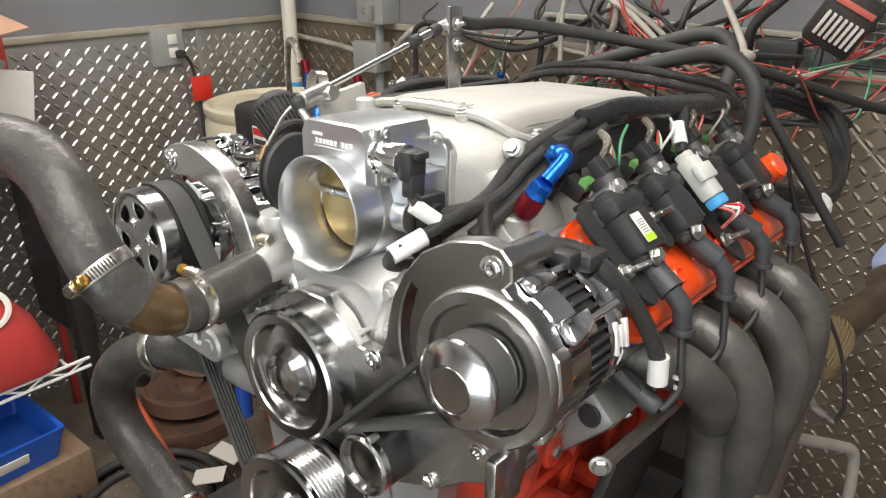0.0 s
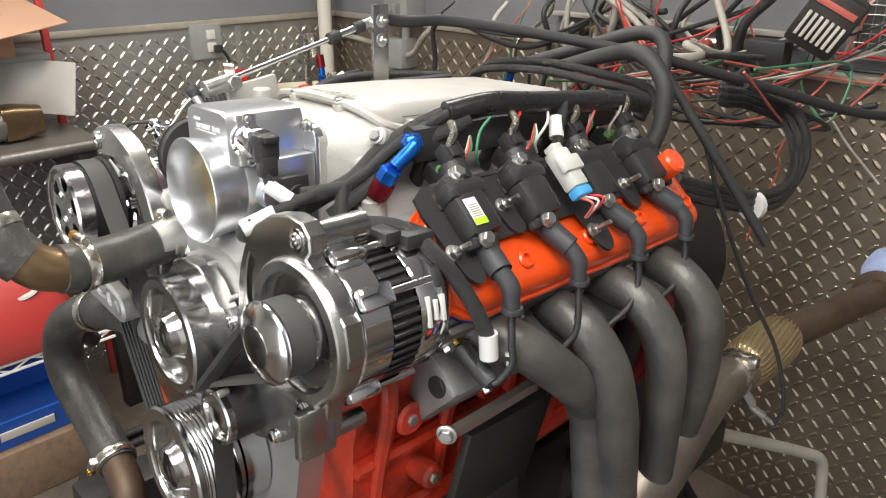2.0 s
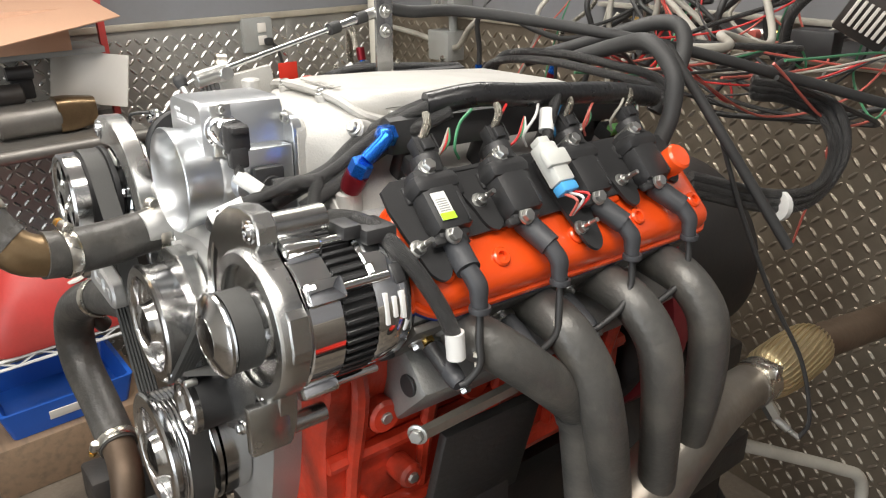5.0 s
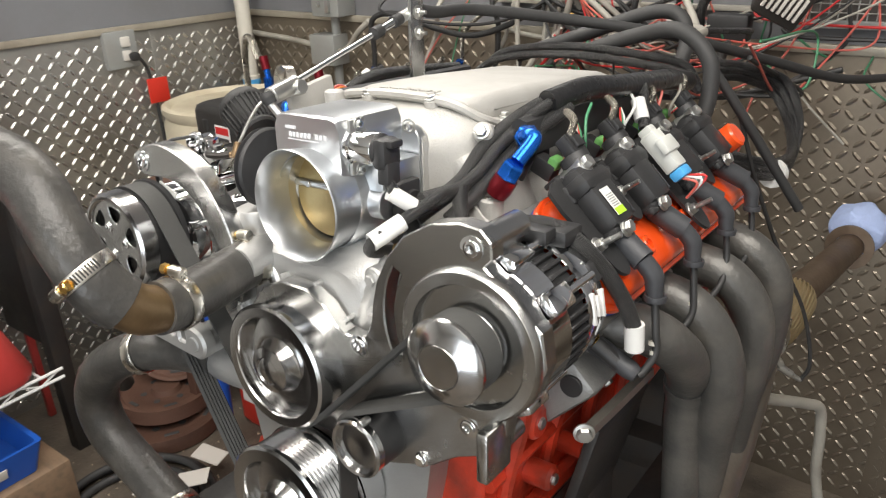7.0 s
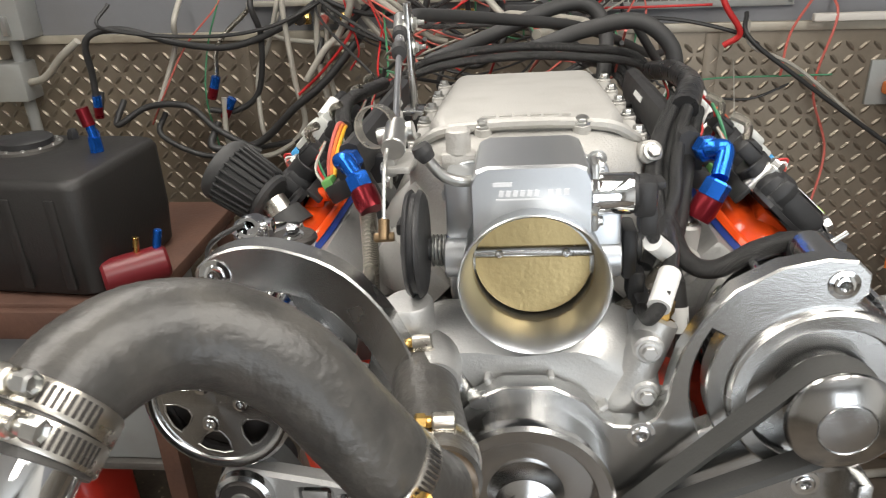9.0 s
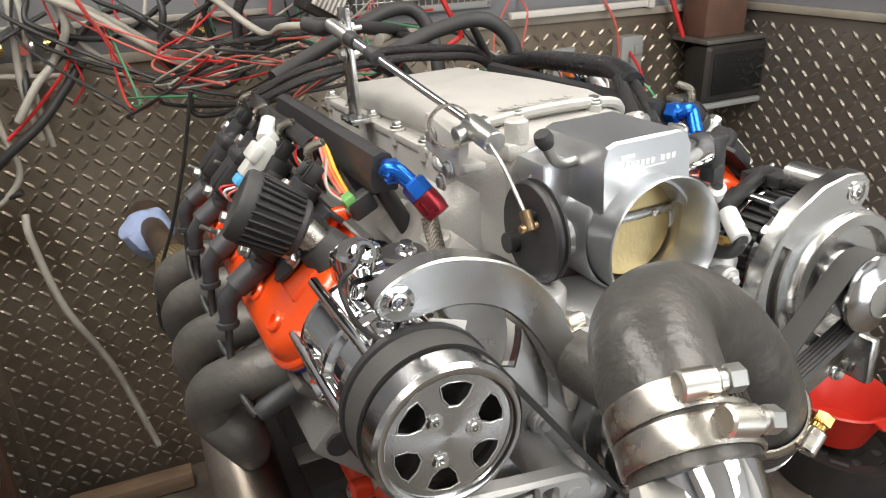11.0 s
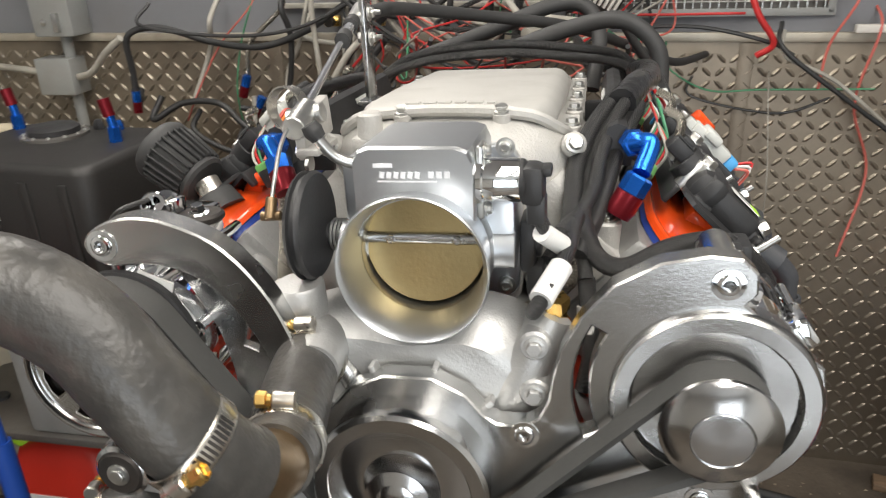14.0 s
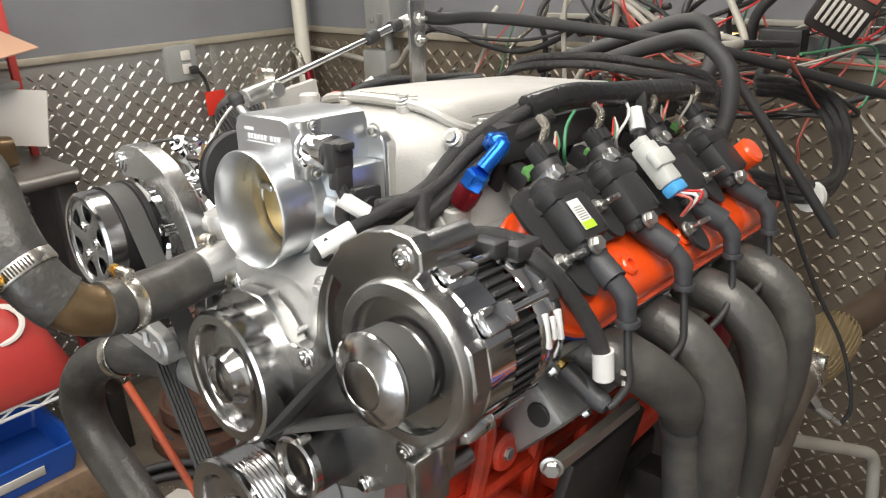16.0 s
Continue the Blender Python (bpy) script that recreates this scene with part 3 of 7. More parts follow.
part("mount_bolt", hexbolt((0.262, 0.128, -0.234), (0.5, -0.85, 0), 0.0085, 0.008, 1.4), "steel", eng)
part("mount_pad", loft([[(x, 0.24 + y, z) for x, y in rrect(0, 0, 0.10 * k, 0.13 * k, 0.012)] for z, k in ((-0.235, 0.55), (-0.245, 0.9), (-0.33, 1.0), (-0.42, 0.9))]), "darksteel", eng)
part("mount_web", box((0.238, 0.24, -0.33), (0.014, 0.15, 0.16), 0.004, (0, 14, 0)), "darksteel", eng)
# dark block mount plate and stand leg
for s in (1, -1):
    part("mount_bracket", join(box((s * 0.215, 0.22, -0.44), (0.03, 0.16, 0.12), 0.006), box((s * 0.25, 0.25, -0.50), (0.12, 0.07, 0.05), 0.006)), "darksteel", eng)

stand = thing("engine_stand", "dark greasy steel engine test stand on the floor", "stand", base=(0, 0.3, -1.2), eng=True)
for s in (1, -1):
    for y in (0.06, 0.62):
        part("leg", box((s * 0.26, y, -0.875), (0.06, 0.06, 0.70), 0.006), "darksteel", stand)
    part("rail", box((s * 0.26, 0.34, -0.52), (0.07, 0.9, 0.06), 0.006), "darksteel", stand)
part("crossbar", box((0, 0.62, -0.58), (0.5, 0.06, 0.06), 0.006), "darksteel", stand)
part("crossbar", box((0, 0.02, -0.62), (0.5, 0.05, 0.06), 0.006), "darksteel", stand)

# ---- intake manifold ----
intake = thing("intake_manifold", "bead-blasted silver cast aluminium intake manifold on the engine", "intake manifold", base=(0, 0.3, -0.05), at=(0.0095, 0.003, 0.003))


def isec(y, w, zt, zb, r, crown=0.0, wb=None):
    pts = []
    wb = wb or w
    for x, z in rrect(0, (zt + zb) / 2, 2 * w, zt - zb, r, 5):
        f = (z - zb) / (zt - zb)
        k = (wb + (w - wb) * f) / w
        c = crown * (1 - (x / w) ** 2) if z > (zt + zb) / 2 else 0
        pts.append((x * k, y, z + c))
    return pts


part("plenum", loft([isec(0.100, 0.066, 0.060, -0.062, 0.020), isec(0.108, 0.070, 0.066, -0.064, 0.026), isec(0.124, 0.086, 0.076, -0.066, 0.045), isec(0.142, 0.103, 0.084, -0.062, 0.055), isec(0.156, 0.110, 0.084, -0.05, 0.050), isec(0.170, 0.112, 0.076, -0.04, 0.03), isec(0.2, 0.112, 0.066, -0.03, 0.012), isec(0.515, 0.112, 0.058, -0.03, 0.012), isec(0.53, 0.108, 0.055, -0.03, 0.012)]), "castlid", intake)
part("inlet_flange", join(plate(rrect(0, 0.0, 0.142, 0.142, 0.018), [], 0.012, xz(0.112), 0.001)), "castlid", intake)
# the raised lid with its sloping front collar
lid = part("lid", loft([isec(0.150, 0.070, 0.088, 0.06, 0.012), isec(0.156, 0.082, 0.0905, 0.058, 0.013), isec(0.20, 0.094, 0.091, 0.058, 0.016, 0.003), isec(0.30, 0.0965, 0.089, 0.054, 0.02, 0.004), isec(0.495, 0.096, 0.080, 0.05, 0.02, 0.004), isec(0.521, 0.092, 0.074, 0.05, 0.018, 0.002)]), "castlid", intake, "", 55)
part("lid_rim", join(*[tube([(-0.105, 0.19, 0.062), (-0.098, 0.165, 0.072), (-0.07, 0.148, 0.088), (0, 0.144, 0.093), (0.07, 0.148, 0.088), (0.098, 0.165, 0.072), (0.105, 0.19, 0.062)], 0.0055, 8, 8), box((-0.105, 0.357, 0.0595), (0.018, 0.335, 0.009), 0.002), box((0.105, 0.357, 0.0595), (0.018, 0.335, 0.009), 0.002), box((0, 0.527, 0.056), (0.21, 0.014, 0.009), 0.002)]), "castlid", lid)
for x, y, z in ((-0.038, 0.1465, 0.0885), (0.05, 0.1465, 0.0885)):
    part("lid_bolt_boss", cyl((x, y, z - 0.012), (x, y - 0.002, z + 0.003), 0.0085, 18, 0.002), "castlid", lid)
    part("lid_bolt", hexbolt((x, y - 0.002, z + 0.003), (0, -0.25, 1), 0.006, 0.0055), "steel", lid)
for s in (1, -1):
    for y in (0.20, 0.275, 0.35, 0.425, 0.505):
        part("lid_bolt_boss", cyl((s * 0.108, y, 0.048), (s * 0.108, y, 0.068), 0.0085, 14, 0.002), "castlid", lid)
        part("lid_bolt", hexbolt((s * 0.108, y, 0.068), (0, 0, 1), 0.0055, 0.006), "steel", lid)
    part("flange_bolt", hexbolt((s * 0.1126, 0.146, 0.062), (s * 0.3, -0.8, 0.5), 0.0065, 0.006), "steel", intake)
    part("flange_lug", cyl((s * 0.108, 0.165, 0.056), (s * 0.1126, 0.147, 0.0615), 0.011, 16, 0.002), "castlid", intake)
    # runners to the heads
    for i, y in enumerate((0.17, 0.28, 0.39, 0.50)):
        part("runner", loft([[(s * (cx + dx * ca), y + dy, cz + dx * sa) for dx, dy in rrect(0, 0, 0.07 * k, 0.085 * k, 0.018)] for cx, cz, ca, sa, k in ((0.075, 0.02, 0.8, 0.6, 1.0), (0.11, -0.015, 0.75, 0.66, 1.0), (0.135, -0.06, 0.7, 0.7, 0.95), (0.132, -0.085, 0.7, 0.7, 1.0))]), "castlid", intake)
    part("head_flange", bank_box(s, 0.085, 0.1285, 0.015, 0.09, 0.105, 0.575, 0.004), "castlid", intake)
    part("rib", tube([(s * 0.066, 0.118, 0.02), (s * 0.10, 0.15, 0.0), (s * 0.12, 0.17, -0.04)], 0.008, 8, 6), "castlid", intake)
    part("stud_boss", join(cyl((s * 0.135, 0.125, -0.06), (s * 0.14, 0.12, 0.004), 0.014, 16, 0.002)), "castlid", intake)
    part("stud_nut", hexbolt((s * 0.14, 0.12, 0.004), (0, -0.1, 1), 0.006, 0.005, 1.5, 0.01), "steel", intake)
part("valley_cover", box((0, 0.33, -0.10), (0.2, 0.48, 0.06), 0.01), "cast", intake)
part("raised_script", join(*[box((x, 0.168 + abs(x) * 0.05, 0.0955 - abs(x) * 0.02), (w, 0.008, 0.0016), 0.0005) for x, w in ((-0.034, 0.014), (-0.018, 0.012), (-0.004, 0.012), (0.01, 0.01), (0.024, 0.014), (0.038, 0.008))]), "castlid", lid)

# ---- throttle body ----
tb = thing("throttle_body", "satin silver billet throttle body with a wide bell mouth", "throttle body", base=(0, 0.06, 0), at=(0.0125, 0.001, 0.0085))
part("bell_mouth", rev([(0.040, 0.0477), (0.020, 0.0492), (0.007, 0.0522), (0.0015, 0.0545), (0.0, 0.0556), (0.0010, 0.0566), (0.003, 0.0566), (0.007, 0.0556), (0.022, 0.0530), (0.040, 0.052), (0.066, 0.052)], (0.001, -0.018, 0.002), (0, 1, 0), 96), "billet", tb)
part("bore", rev([(0.020, 0.0476), (0.098, 0.0474)], (0.001, 0, 0.002), (0, 1, 0), 72), "bore", tb)
part("blade", rev([(-0.001, 0), (-0.001, 0.0471), (0.001, 0.0471), (0.001, 0)], (0.001, 0.034, 0.006), (0, 1, -0.12), 64), "blade", tb, "gold-tinted throttle blade, shut")
part("shaft", cyl((-0.047, 0.033, 0.010), (0.048, 0.033, 0.010), 0.0046, 16), "brushed", tb)
for x in (-0.0255, 0.0265):
    part("blade_screw", cyl((x, 0.030, 0.010), (x, 0.0265, 0.010), 0.0034, 14), "brushed", tb)
# the block stands as an arch over the bore so that the bore stays open
def arch(y, top, hw):
    out = [(hw, y, 0.0185), (hw, y, top - 0.012), (hw - 0.004, y, top - 0.003), (hw - 0.012, y, top)]
    out += [(-x, yy, z) for x, yy, z in out[::-1]]
    inner = [(0.0486 * math.cos(radians(180 - a)), y, 0.0486 * math.sin(radians(180 - a))) for a in range(30, 151, 8)]
    return out + [(x, yy, max(z, 0.0)) for x, yy, z in inner]


part("housing", loft([arch(0.008, 0.0850, 0.0435), arch(0.0110, 0.0868, 0.0445), arch(0.098, 0.0868, 0.0445)]), "billet", tb, "", 30)
part("lower_housing", rev([(0.020, 0.052), (0.024, 0.0545), (0.098, 0.0555), (0.098, 0.050)], (0, 0, 0), (0, 1, 0), 64), "billet", tb)
part("rear_flange", plate(rrect(0, 0, 0.134, 0.134, 0.016), [circle(0, 0, 0.0525, 40)], 0.012, xz(0.110), 0.001), "billet", tb)
for bm in (cyl((0.045, 0.046, 0), (0.070, 0.046, 0), 0.017, 24), cyl((-0.045, 0.046, 0), (-0.070, 0.046, 0), 0.016, 24), box((0.056, 0.066, 0.015), (0.028, 0.06, 0.05), 0.004), box((-0.055, 0.078, 0.03), (0.03, 0.044, 0.07), 0.004), box((-0.06, 0.085, -0.03), (0.02, 0.03, 0.05), 0.004)):
    part("boss", bm, "billet", tb)
for x, z in ((-0.066, 0.045), (-0.066, 0.0), (0.056, 0.066), (0.056, 0.02), (-0.055, -0.055), (0.055, -0.055)):
    part("socket_bolt", sockbolt((x, 0.075 if abs(z) < 0.05 else 0.097, z), (0, -1, 0), 0.0055, 0.006), "steel", tb)
# idle motor and position sensor on the right flank
part("idle_motor", rev([(0, 0), (0, 0.0185), (0.004, 0.0185), (0.005, 0.016), (0.03, 0.016), (0.032, 0.0145), (0.032, 0)], (0.0447, 0.028, 0.058), (1, 0, 0), 32), "chrome", tb)
part("idle_motor_flange", join(box((0.0472, 0.028, 0.058), (0.005, 0.022, 0.054), 0.002), sockbolt((0.0497, 0.028, 0.080), (1, 0, 0), 0.004, 0.004), sockbolt((0.0497, 0.028, 0.036), (1, 0, 0), 0.004, 0.004)), "steel", tb)
part("idle_connector", join(cyl((0.072, 0.028, 0.058), (0.080, 0.028, 0.058), 0.0155, 24, 0.002), box((0.084, 0.027, 0.056), (0.018, 0.026, 0.030), 0.006), box((0.087, 0.026, 0.038), (0.014, 0.019, 0.022), 0.003), box((0.094, 0.027, 0.066), (0.008, 0.018, 0.007), 0.002)), "bplastic", tb)
part("position_sensor", join(box((0.078, 0.061, 0.0), (0.012, 0.034, 0.044), 0.004), box((0.084, 0.055, -0.028), (0.014, 0.022, 0.026), 0.003), cyl((0.08, 0.061, 0), (0.088, 0.061, 0), 0.013, 20)), "bplastic", tb)
part("sensor_plug", join(box((0.088, 0.045, -0.04), (0.014, 0.024, 0.014), 0.003, (20, 0, 10)), box((0.088, 0.036, -0.052), (0.012, 0.02, 0.012), 0.003, (35, 0, 5))), "bplastic", tb)
# etched mark on the front face: plain bars for the maker's name
part("etched_mark", join(box((-0.021, 0.0077, 0.0735), (0.014, 0.0006, 0.0030), 0), box((-0.004, 0.0077, 0.0618), (0.044, 0.0006, 0.0010), 0), *[box((-0.022 + 0.0052 * k, 0.0077, 0.0665), (0.0034, 0.0006, 0.0046), 0, (0, 12, 0)) for k in range(6)], *[box((0.014 + 0.0058 * k, 0.0077, 0.0668), (0.0038, 0.0006, 0.0046), 0) for k in range(3)]), "greyprint", tb, "pale etched lettering shown as bars")
# throttle lever on the left flank
lev = part("throttle_wheel", rev([(0, 0), (0, 0.041), (0.002, 0.043), (0.0035, 0.0435), (0.0045, 0.0405), (0.0085, 0.0405), (0.0095, 0.0435), (0.011, 0.043), (0.013, 0.041), (0.013, 0)], (-0.085, 0.034, 0.018), (-1, 0, 0), 56), "bplastic", tb, "black throttle wheel")
part("wheel_hub", join(cyl((-0.070, 0.055, 0.004), (-0.108, 0.055, 0.004), 0.009, 16), box((-0.1, 0.03, 0.035), (0.01, 0.02, 0.01), 0.002)), "bplastic", lev)
part("return_spring", join(*[rev([(0.0, 0.0125), (0.0012, 0.014), (0.0024, 0.0125)], (-0.0825 + i * 0.0032, 0.058, 0.002), (1, 0, 0), 24) for i in range(5)]), "steel", lev)
# hooked vacuum pipe with a black cap
part("vacuum_pipe", tube([(-0.0435, 0.046, 0.066), (-0.056, 0.045, 0.066), (-0.068, 0.041, 0.072), (-0.077, 0.037, 0.084), (-0.080, 0.0355, 0.090)], 0.0045, 12, 8), "steel", tb)
part("vacuum_cap", tube([(-0.078, 0.0365, 0.087), (-0.0815, 0.0352, 0.093), (-0.084, 0.0345, 0.098)], [0.0062, 0.0080, 0.0066], 14, 4), "brubber", tb, "black rubber cap")
part("clamp_boss", join(cyl((-0.058, 0.11, 0.075), (-0.058, 0.11, 0.098), 0.011, 18, 0.002), box((-0.058, 0.11, 0.07), (0.03, 0.02, 0.016), 0.003)), "castlid", intake)


# ---- front drive: brackets, pulleys, belt ----
WP, ALT, IDL, CRK, ACP, TEN = (0.004, -0.151), (0.223, -0.075), (0.1165, -0.200), (0.004, -0.319), (-0.2166, -0.052), (-0.2125, -0.140)
DRIVE = (0, 0.006, 0)
BELT_Y0, BELT_Y1 = -0.060, -0.036

br = thing("accessory_bracket", "polished billet accessory bracket bolted to the engine front", "bracket", base=(0.1, -0.02, -0.12), at=(0.006, 0.004, 0.004))
outl = [(-0.078, -0.15), (-0.066, -0.112), (-0.045, -0.088), (-0.018, -0.075), (0.02, -0.075), (0.045, -0.088), (0.058, -0.104), (0.068, -0.110), (0.088, -0.110), (0.098, -0.103), (0.105, -0.088), (0.108, -0.068), (0.114, -0.045), (0.127, -0.02), (0.148, 0.005), (0.178, 0.022), (0.208, 0.028), (0.228, 0.026), (0.238, 0.016), (0.239, 0.002), (0.232, -0.006), (0.285, -0.05), (0.29, -0.08), (0.278, -0.115), (0.255, -0.138), (0.25, -0.172), (0.24, -0.196), (0.222, -0.19), (0.2, -0.2), (0.17, -0.222), (0.12, -0.24), (0.06, -0.235), (0.0, -0.235), (-0.05, -0.215), (-0.075, -0.185)]
slot = arc(0.218, -0.074, 0.096, 205, 150, 8) + arc(0.218, -0.074, 0.085, 150, 205, 8)
part("plate", plate(outl, [slot], 0.019, xz(-0.008), 0.0015), "brushed", br, "", 25)
for x, z in ((0.22, 0.0087), (0.0878, -0.1173), (0.2143, -0.1614)):
    part("bolt", sockbolt((x, -0.027, z), (0, -1, 0), 0.0075, 0.003), "chrome", br)
part("spacer", cyl((0.22, -0.008, 0.009), (0.22, 0.045, 0.009), 0.013, 20), "brushed", br)
part("spacer", cyl((0.23, -0.02, -0.185), (0.23, 0.03, -0.185), 0.01, 16), "brushed", br)
for x, z in ((0.16, -0.218), (0.232, -0.188), (0.12, -0.19)):
    part("bolt", hexbolt((x, -0.027, z), (0, -1, 0), 0.006, 0.006), "chrome", br)
part("edge_tab", box((0.246, -0.035, -0.166), (0.012, 0.04, 0.05), 0.003), "brushed", br)

acb = thing("compressor_bracket", "polished crescent bracket over the compressor pulley", "bracket", base=(-0.17, -0.01, -0.02), at=(0.0145, -0.005, 0.010))
part("crescent", plate(smooth2([(-0.256, 0.016), (-0.242, 0.032), (-0.212, 0.040), (-0.178, 0.035), (-0.14, 0.016), (-0.108, -0.024), (-0.09, -0.075), (-0.092, -0.12), (-0.104, -0.118), (-0.112, -0.085), (-0.13, -0.045), (-0.158, -0.012), (-0.195, 0.002), (-0.24, 0.001)], 4), [], 0.022, xz(0.004), 0.0015), "brushed", acb, "", 25)
part("bolt", sockbolt((-0.239, -0.018, 0.0175), (0, -1, 0), 0.0085, 0.003), "chrome", acb)
part("inner_plate", plate(smooth2([(-0.2, 0.005), (-0.15, 0.0), (-0.118, -0.04), (-0.106, -0.09), (-0.108, -0.16), (-0.13, -0.2), (-0.17, -0.19), (-0.16, -0.12), (-0.17, -0.06)], 4), [arc(-0.228, -0.043, 0.098, 10, -22, 6) + arc(-0.228, -0.043, 0.086, -22, 10, 6)], 0.01, xz(0.016), 0.001), "brushed", acb)
part("bolt", sockbolt((-0.115, 0.006, -0.14), (0, -1, 0), 0.0075, 0.003), "chrome", acb)
part("brace", tube([(-0.115, 0.01, -0.05), (-0.07, 0.012, -0.085), (-0.05, 0.01, -0.12)], 0.012, 10, 6), "brushed", acb)


def dish(c, y0, y1, R, r_in, dome, material, name, label, group, ribs=0):
    """A turned pulley: rim, smooth drum, recessed face and hub dome."""
    t = thing(name, label, "pulley", group, base=(c[0], y0, c[1]), at=DRIVE)
    o = (c[0], 0, c[1])
    drum = [(y0 + 0.012, r_in), (y0 + 0.002, r_in), (y0, r_in + 0.0015), (y0, R - 0.003), (y0 + 0.0025, R), (y0 + 0.007, R), (y0 + 0.008, R - 0.0025)]
    n = 8
    for i in range(n):
        a, b = y0 + 0.009 + (y1 - y0 - 0.016) * i / n, y0 + 0.009 + (y1 - y0 - 0.016) * (i + 0.5) / n
        drum += [(a, R - 0.0025), (b, R - 0.0025 - (0.0022 if ribs else 0.0))]
    drum += [(y1 - 0.006, R - 0.0025), (y1 - 0.005, R), (y1, R), (y1, 0)]
    part("drum", rev(drum, o, (0, 1, 0), 96), material, t)
    part("face", rev([(y0 + 0.012, r_in + 0.0002), (y0 + 0.0115, r_in - 0.006), (y0 + 0.010, dome + 0.012), (y0 + 0.010, dome + 0.004), (y0 + 0.004, dome), (y0 - 0.004, dome * 0.93), (y0 - 0.007, dome * 0.62), (y0 - 0.0072, dome * 0.58), (y0 - 0.0055, dome * 0.55), (y0 - 0.0075, dome * 0.4), (y0 - 0.0085, 0)], o, (0, 1, 0), 72), material, t)
    return t


wpp = dish(WP, -0.064, -0.014, 0.068, 0.054, 0.026, "polish", "water_pump_pulley", "polished aluminium water pump pulley with a domed hub", "drive pulleys")
crp = dish(CRK, -0.078, -0.022, 0.076, 0.058, 0.028, "polish", "crank_pulley", "polished grooved crankshaft pulley", "drive pulleys", 1)
part("damper", rev([(-0.020, 0.05), (-0.018, 0.074), (0.012, 0.074), (0.018, 0.06), (0.02, 0)], (CRK[0], 0, CRK[1]), (0, 1, 0), 72), "polish", crp)
idl = thing("idler_pulley", "small polished idler pulley with a black drum", "pulley", "drive pulleys", base=(IDL[0], -0.05, IDL[1]), at=DRIVE)
part("cap", rev([(-0.062, 0), (-0.064, 0.008), (-0.063, 0.0245), (-0.068, 0.0255), (-0.069, 0.0285), (-0.067, 0.0305), (-0.060, 0.0305), (-0.060, 0)], (IDL[0], 0, IDL[1]), (0, 1, 0), 64), "polish", idl)
part("drum", rev([(-0.0595, 0), (-0.0595, 0.0295), (-0.01, 0.0295), (-0.009, 0)], (IDL[0], 0, IDL[1]), (0, 1, 0), 48), "bplastic", idl)
part("bolt", cyl((IDL[0] + 0.008, -0.068, IDL[1] + 0.03), (IDL[0] + 0.008, -0.055, IDL[1] + 0.03), 0.004, 12), "steel", idl)

# spoked compressor pulley and its compressor
acp = thing("compressor_pulley", "black-spoked polished compressor clutch pulley", "pulley", "drive pulleys", base=(ACP[0], -0.07, ACP[1]), at=(0, 0.004, 0))
oc = (ACP[0], 0, ACP[1])
part("rim", rev([(-0.077, 0.046), (-0.0815, 0.047), (-0.083, 0.049), (-0.083, 0.0525), (-0.080, 0.0555), (-0.0625, 0.0560), (-0.0608, 0.054), (-0.0608, 0.046), (-0.077, 0.046)], oc, (0, 1, 0), 96), "polish", acp)
wins = []
for k in range(6):
    a = 18 + 60 * k
    wins.append([(r * math.cos(radians(t)), r * math.sin(radians(t))) for r, t in ((0.0235, a - 8), (0.031, a - 18), (0.040, a - 18), (0.0415, a - 9), (0.0415, a + 9), (0.040, a + 18), (0.031, a + 18), (0.0235, a + 8))])
part("spoke_face", plate(circle(0, 0, 0.0472, 64), wins, 0.006, Matrix.Translation(oc) @ xz(-0.0735), 0.0008), "brushed", acp, "", 25)
for k in range(6):
    part("window_edge", plate([(x * 1.0, z) for x, z in wins[k]], [[(x * 0.93 + 0.07 * sum(p[0] for p in wins[k]) / 8, z * 0.93 + 0.07 * sum(p[1] for p in wins[k]) / 8) for x, z in wins[k]]], 0.005, Matrix.Translation(oc) @ xz(-0.0745)), "chrome", acp)
for k in range(3):
    a = radians(3 + 120 * k)
    part("bolt", sockbolt((ACP[0] + 0.0182 * math.cos(a), -0.0795, ACP[1] + 0.0182 * math.sin(a)), (0, -1, 0), 0.0042, 0.002), "chrome", acp)
part("back_disc", rev([(-0.0635, 0), (-0.0635, 0.046), (-0.062, 0.046), (-0.062, 0)], oc, (0, 1, 0), 48), "darksteel", acp)
part("rotor", rev([(-0.0605, 0.03), (-0.0605, 0.0535), (-0.034, 0.0535), (-0.032, 0.0595), (-0.026, 0.0595), (-0.026, 0.03)], oc, (0, 1, 0), 80), "bplastic", acp, "black grooved rotor")
acc = thing("ac_compressor", "chromed air-conditioning compressor beside the engine", "compressor", base=(ACP[0], 0.05, ACP[1]), at=(0.002, 0.004, -0.010))
part("front_housing", rev([(-0.022, 0), (-0.022, 0.050), (-0.016, 0.056), (0.0, 0.057), (0.006, 0.052), (0.03, 0.052), (0.034, 0.056), (0.040, 0.056), (0.044, 0.05)], oc, (0, 1, 0), 56), "chrome", acc)
part("body", rev([(0.044, 0.05), (0.05, 0.054), (0.085, 0.054), (0.09, 0.057), (0.098, 0.057), (0.1, 0.05), (0.125, 0.047), (0.135, 0.03), (0.135, 0)], oc, (0, 1, 0), 56), "chrome", acc)
for k in range(7):
    a = radians(20 + k * 51)
    x, z = ACP[0] + 0.055 * math.cos(a), ACP[1] + 0.055 * math.sin(a)
    part("through_bolt", join(cyl((x, -0.02, z), (x, 0.13, z), 0.0055, 12), hexbolt((x, -0.02, z), (0, -1, 0), 0.0055, 0.006)), "chrome", acc)
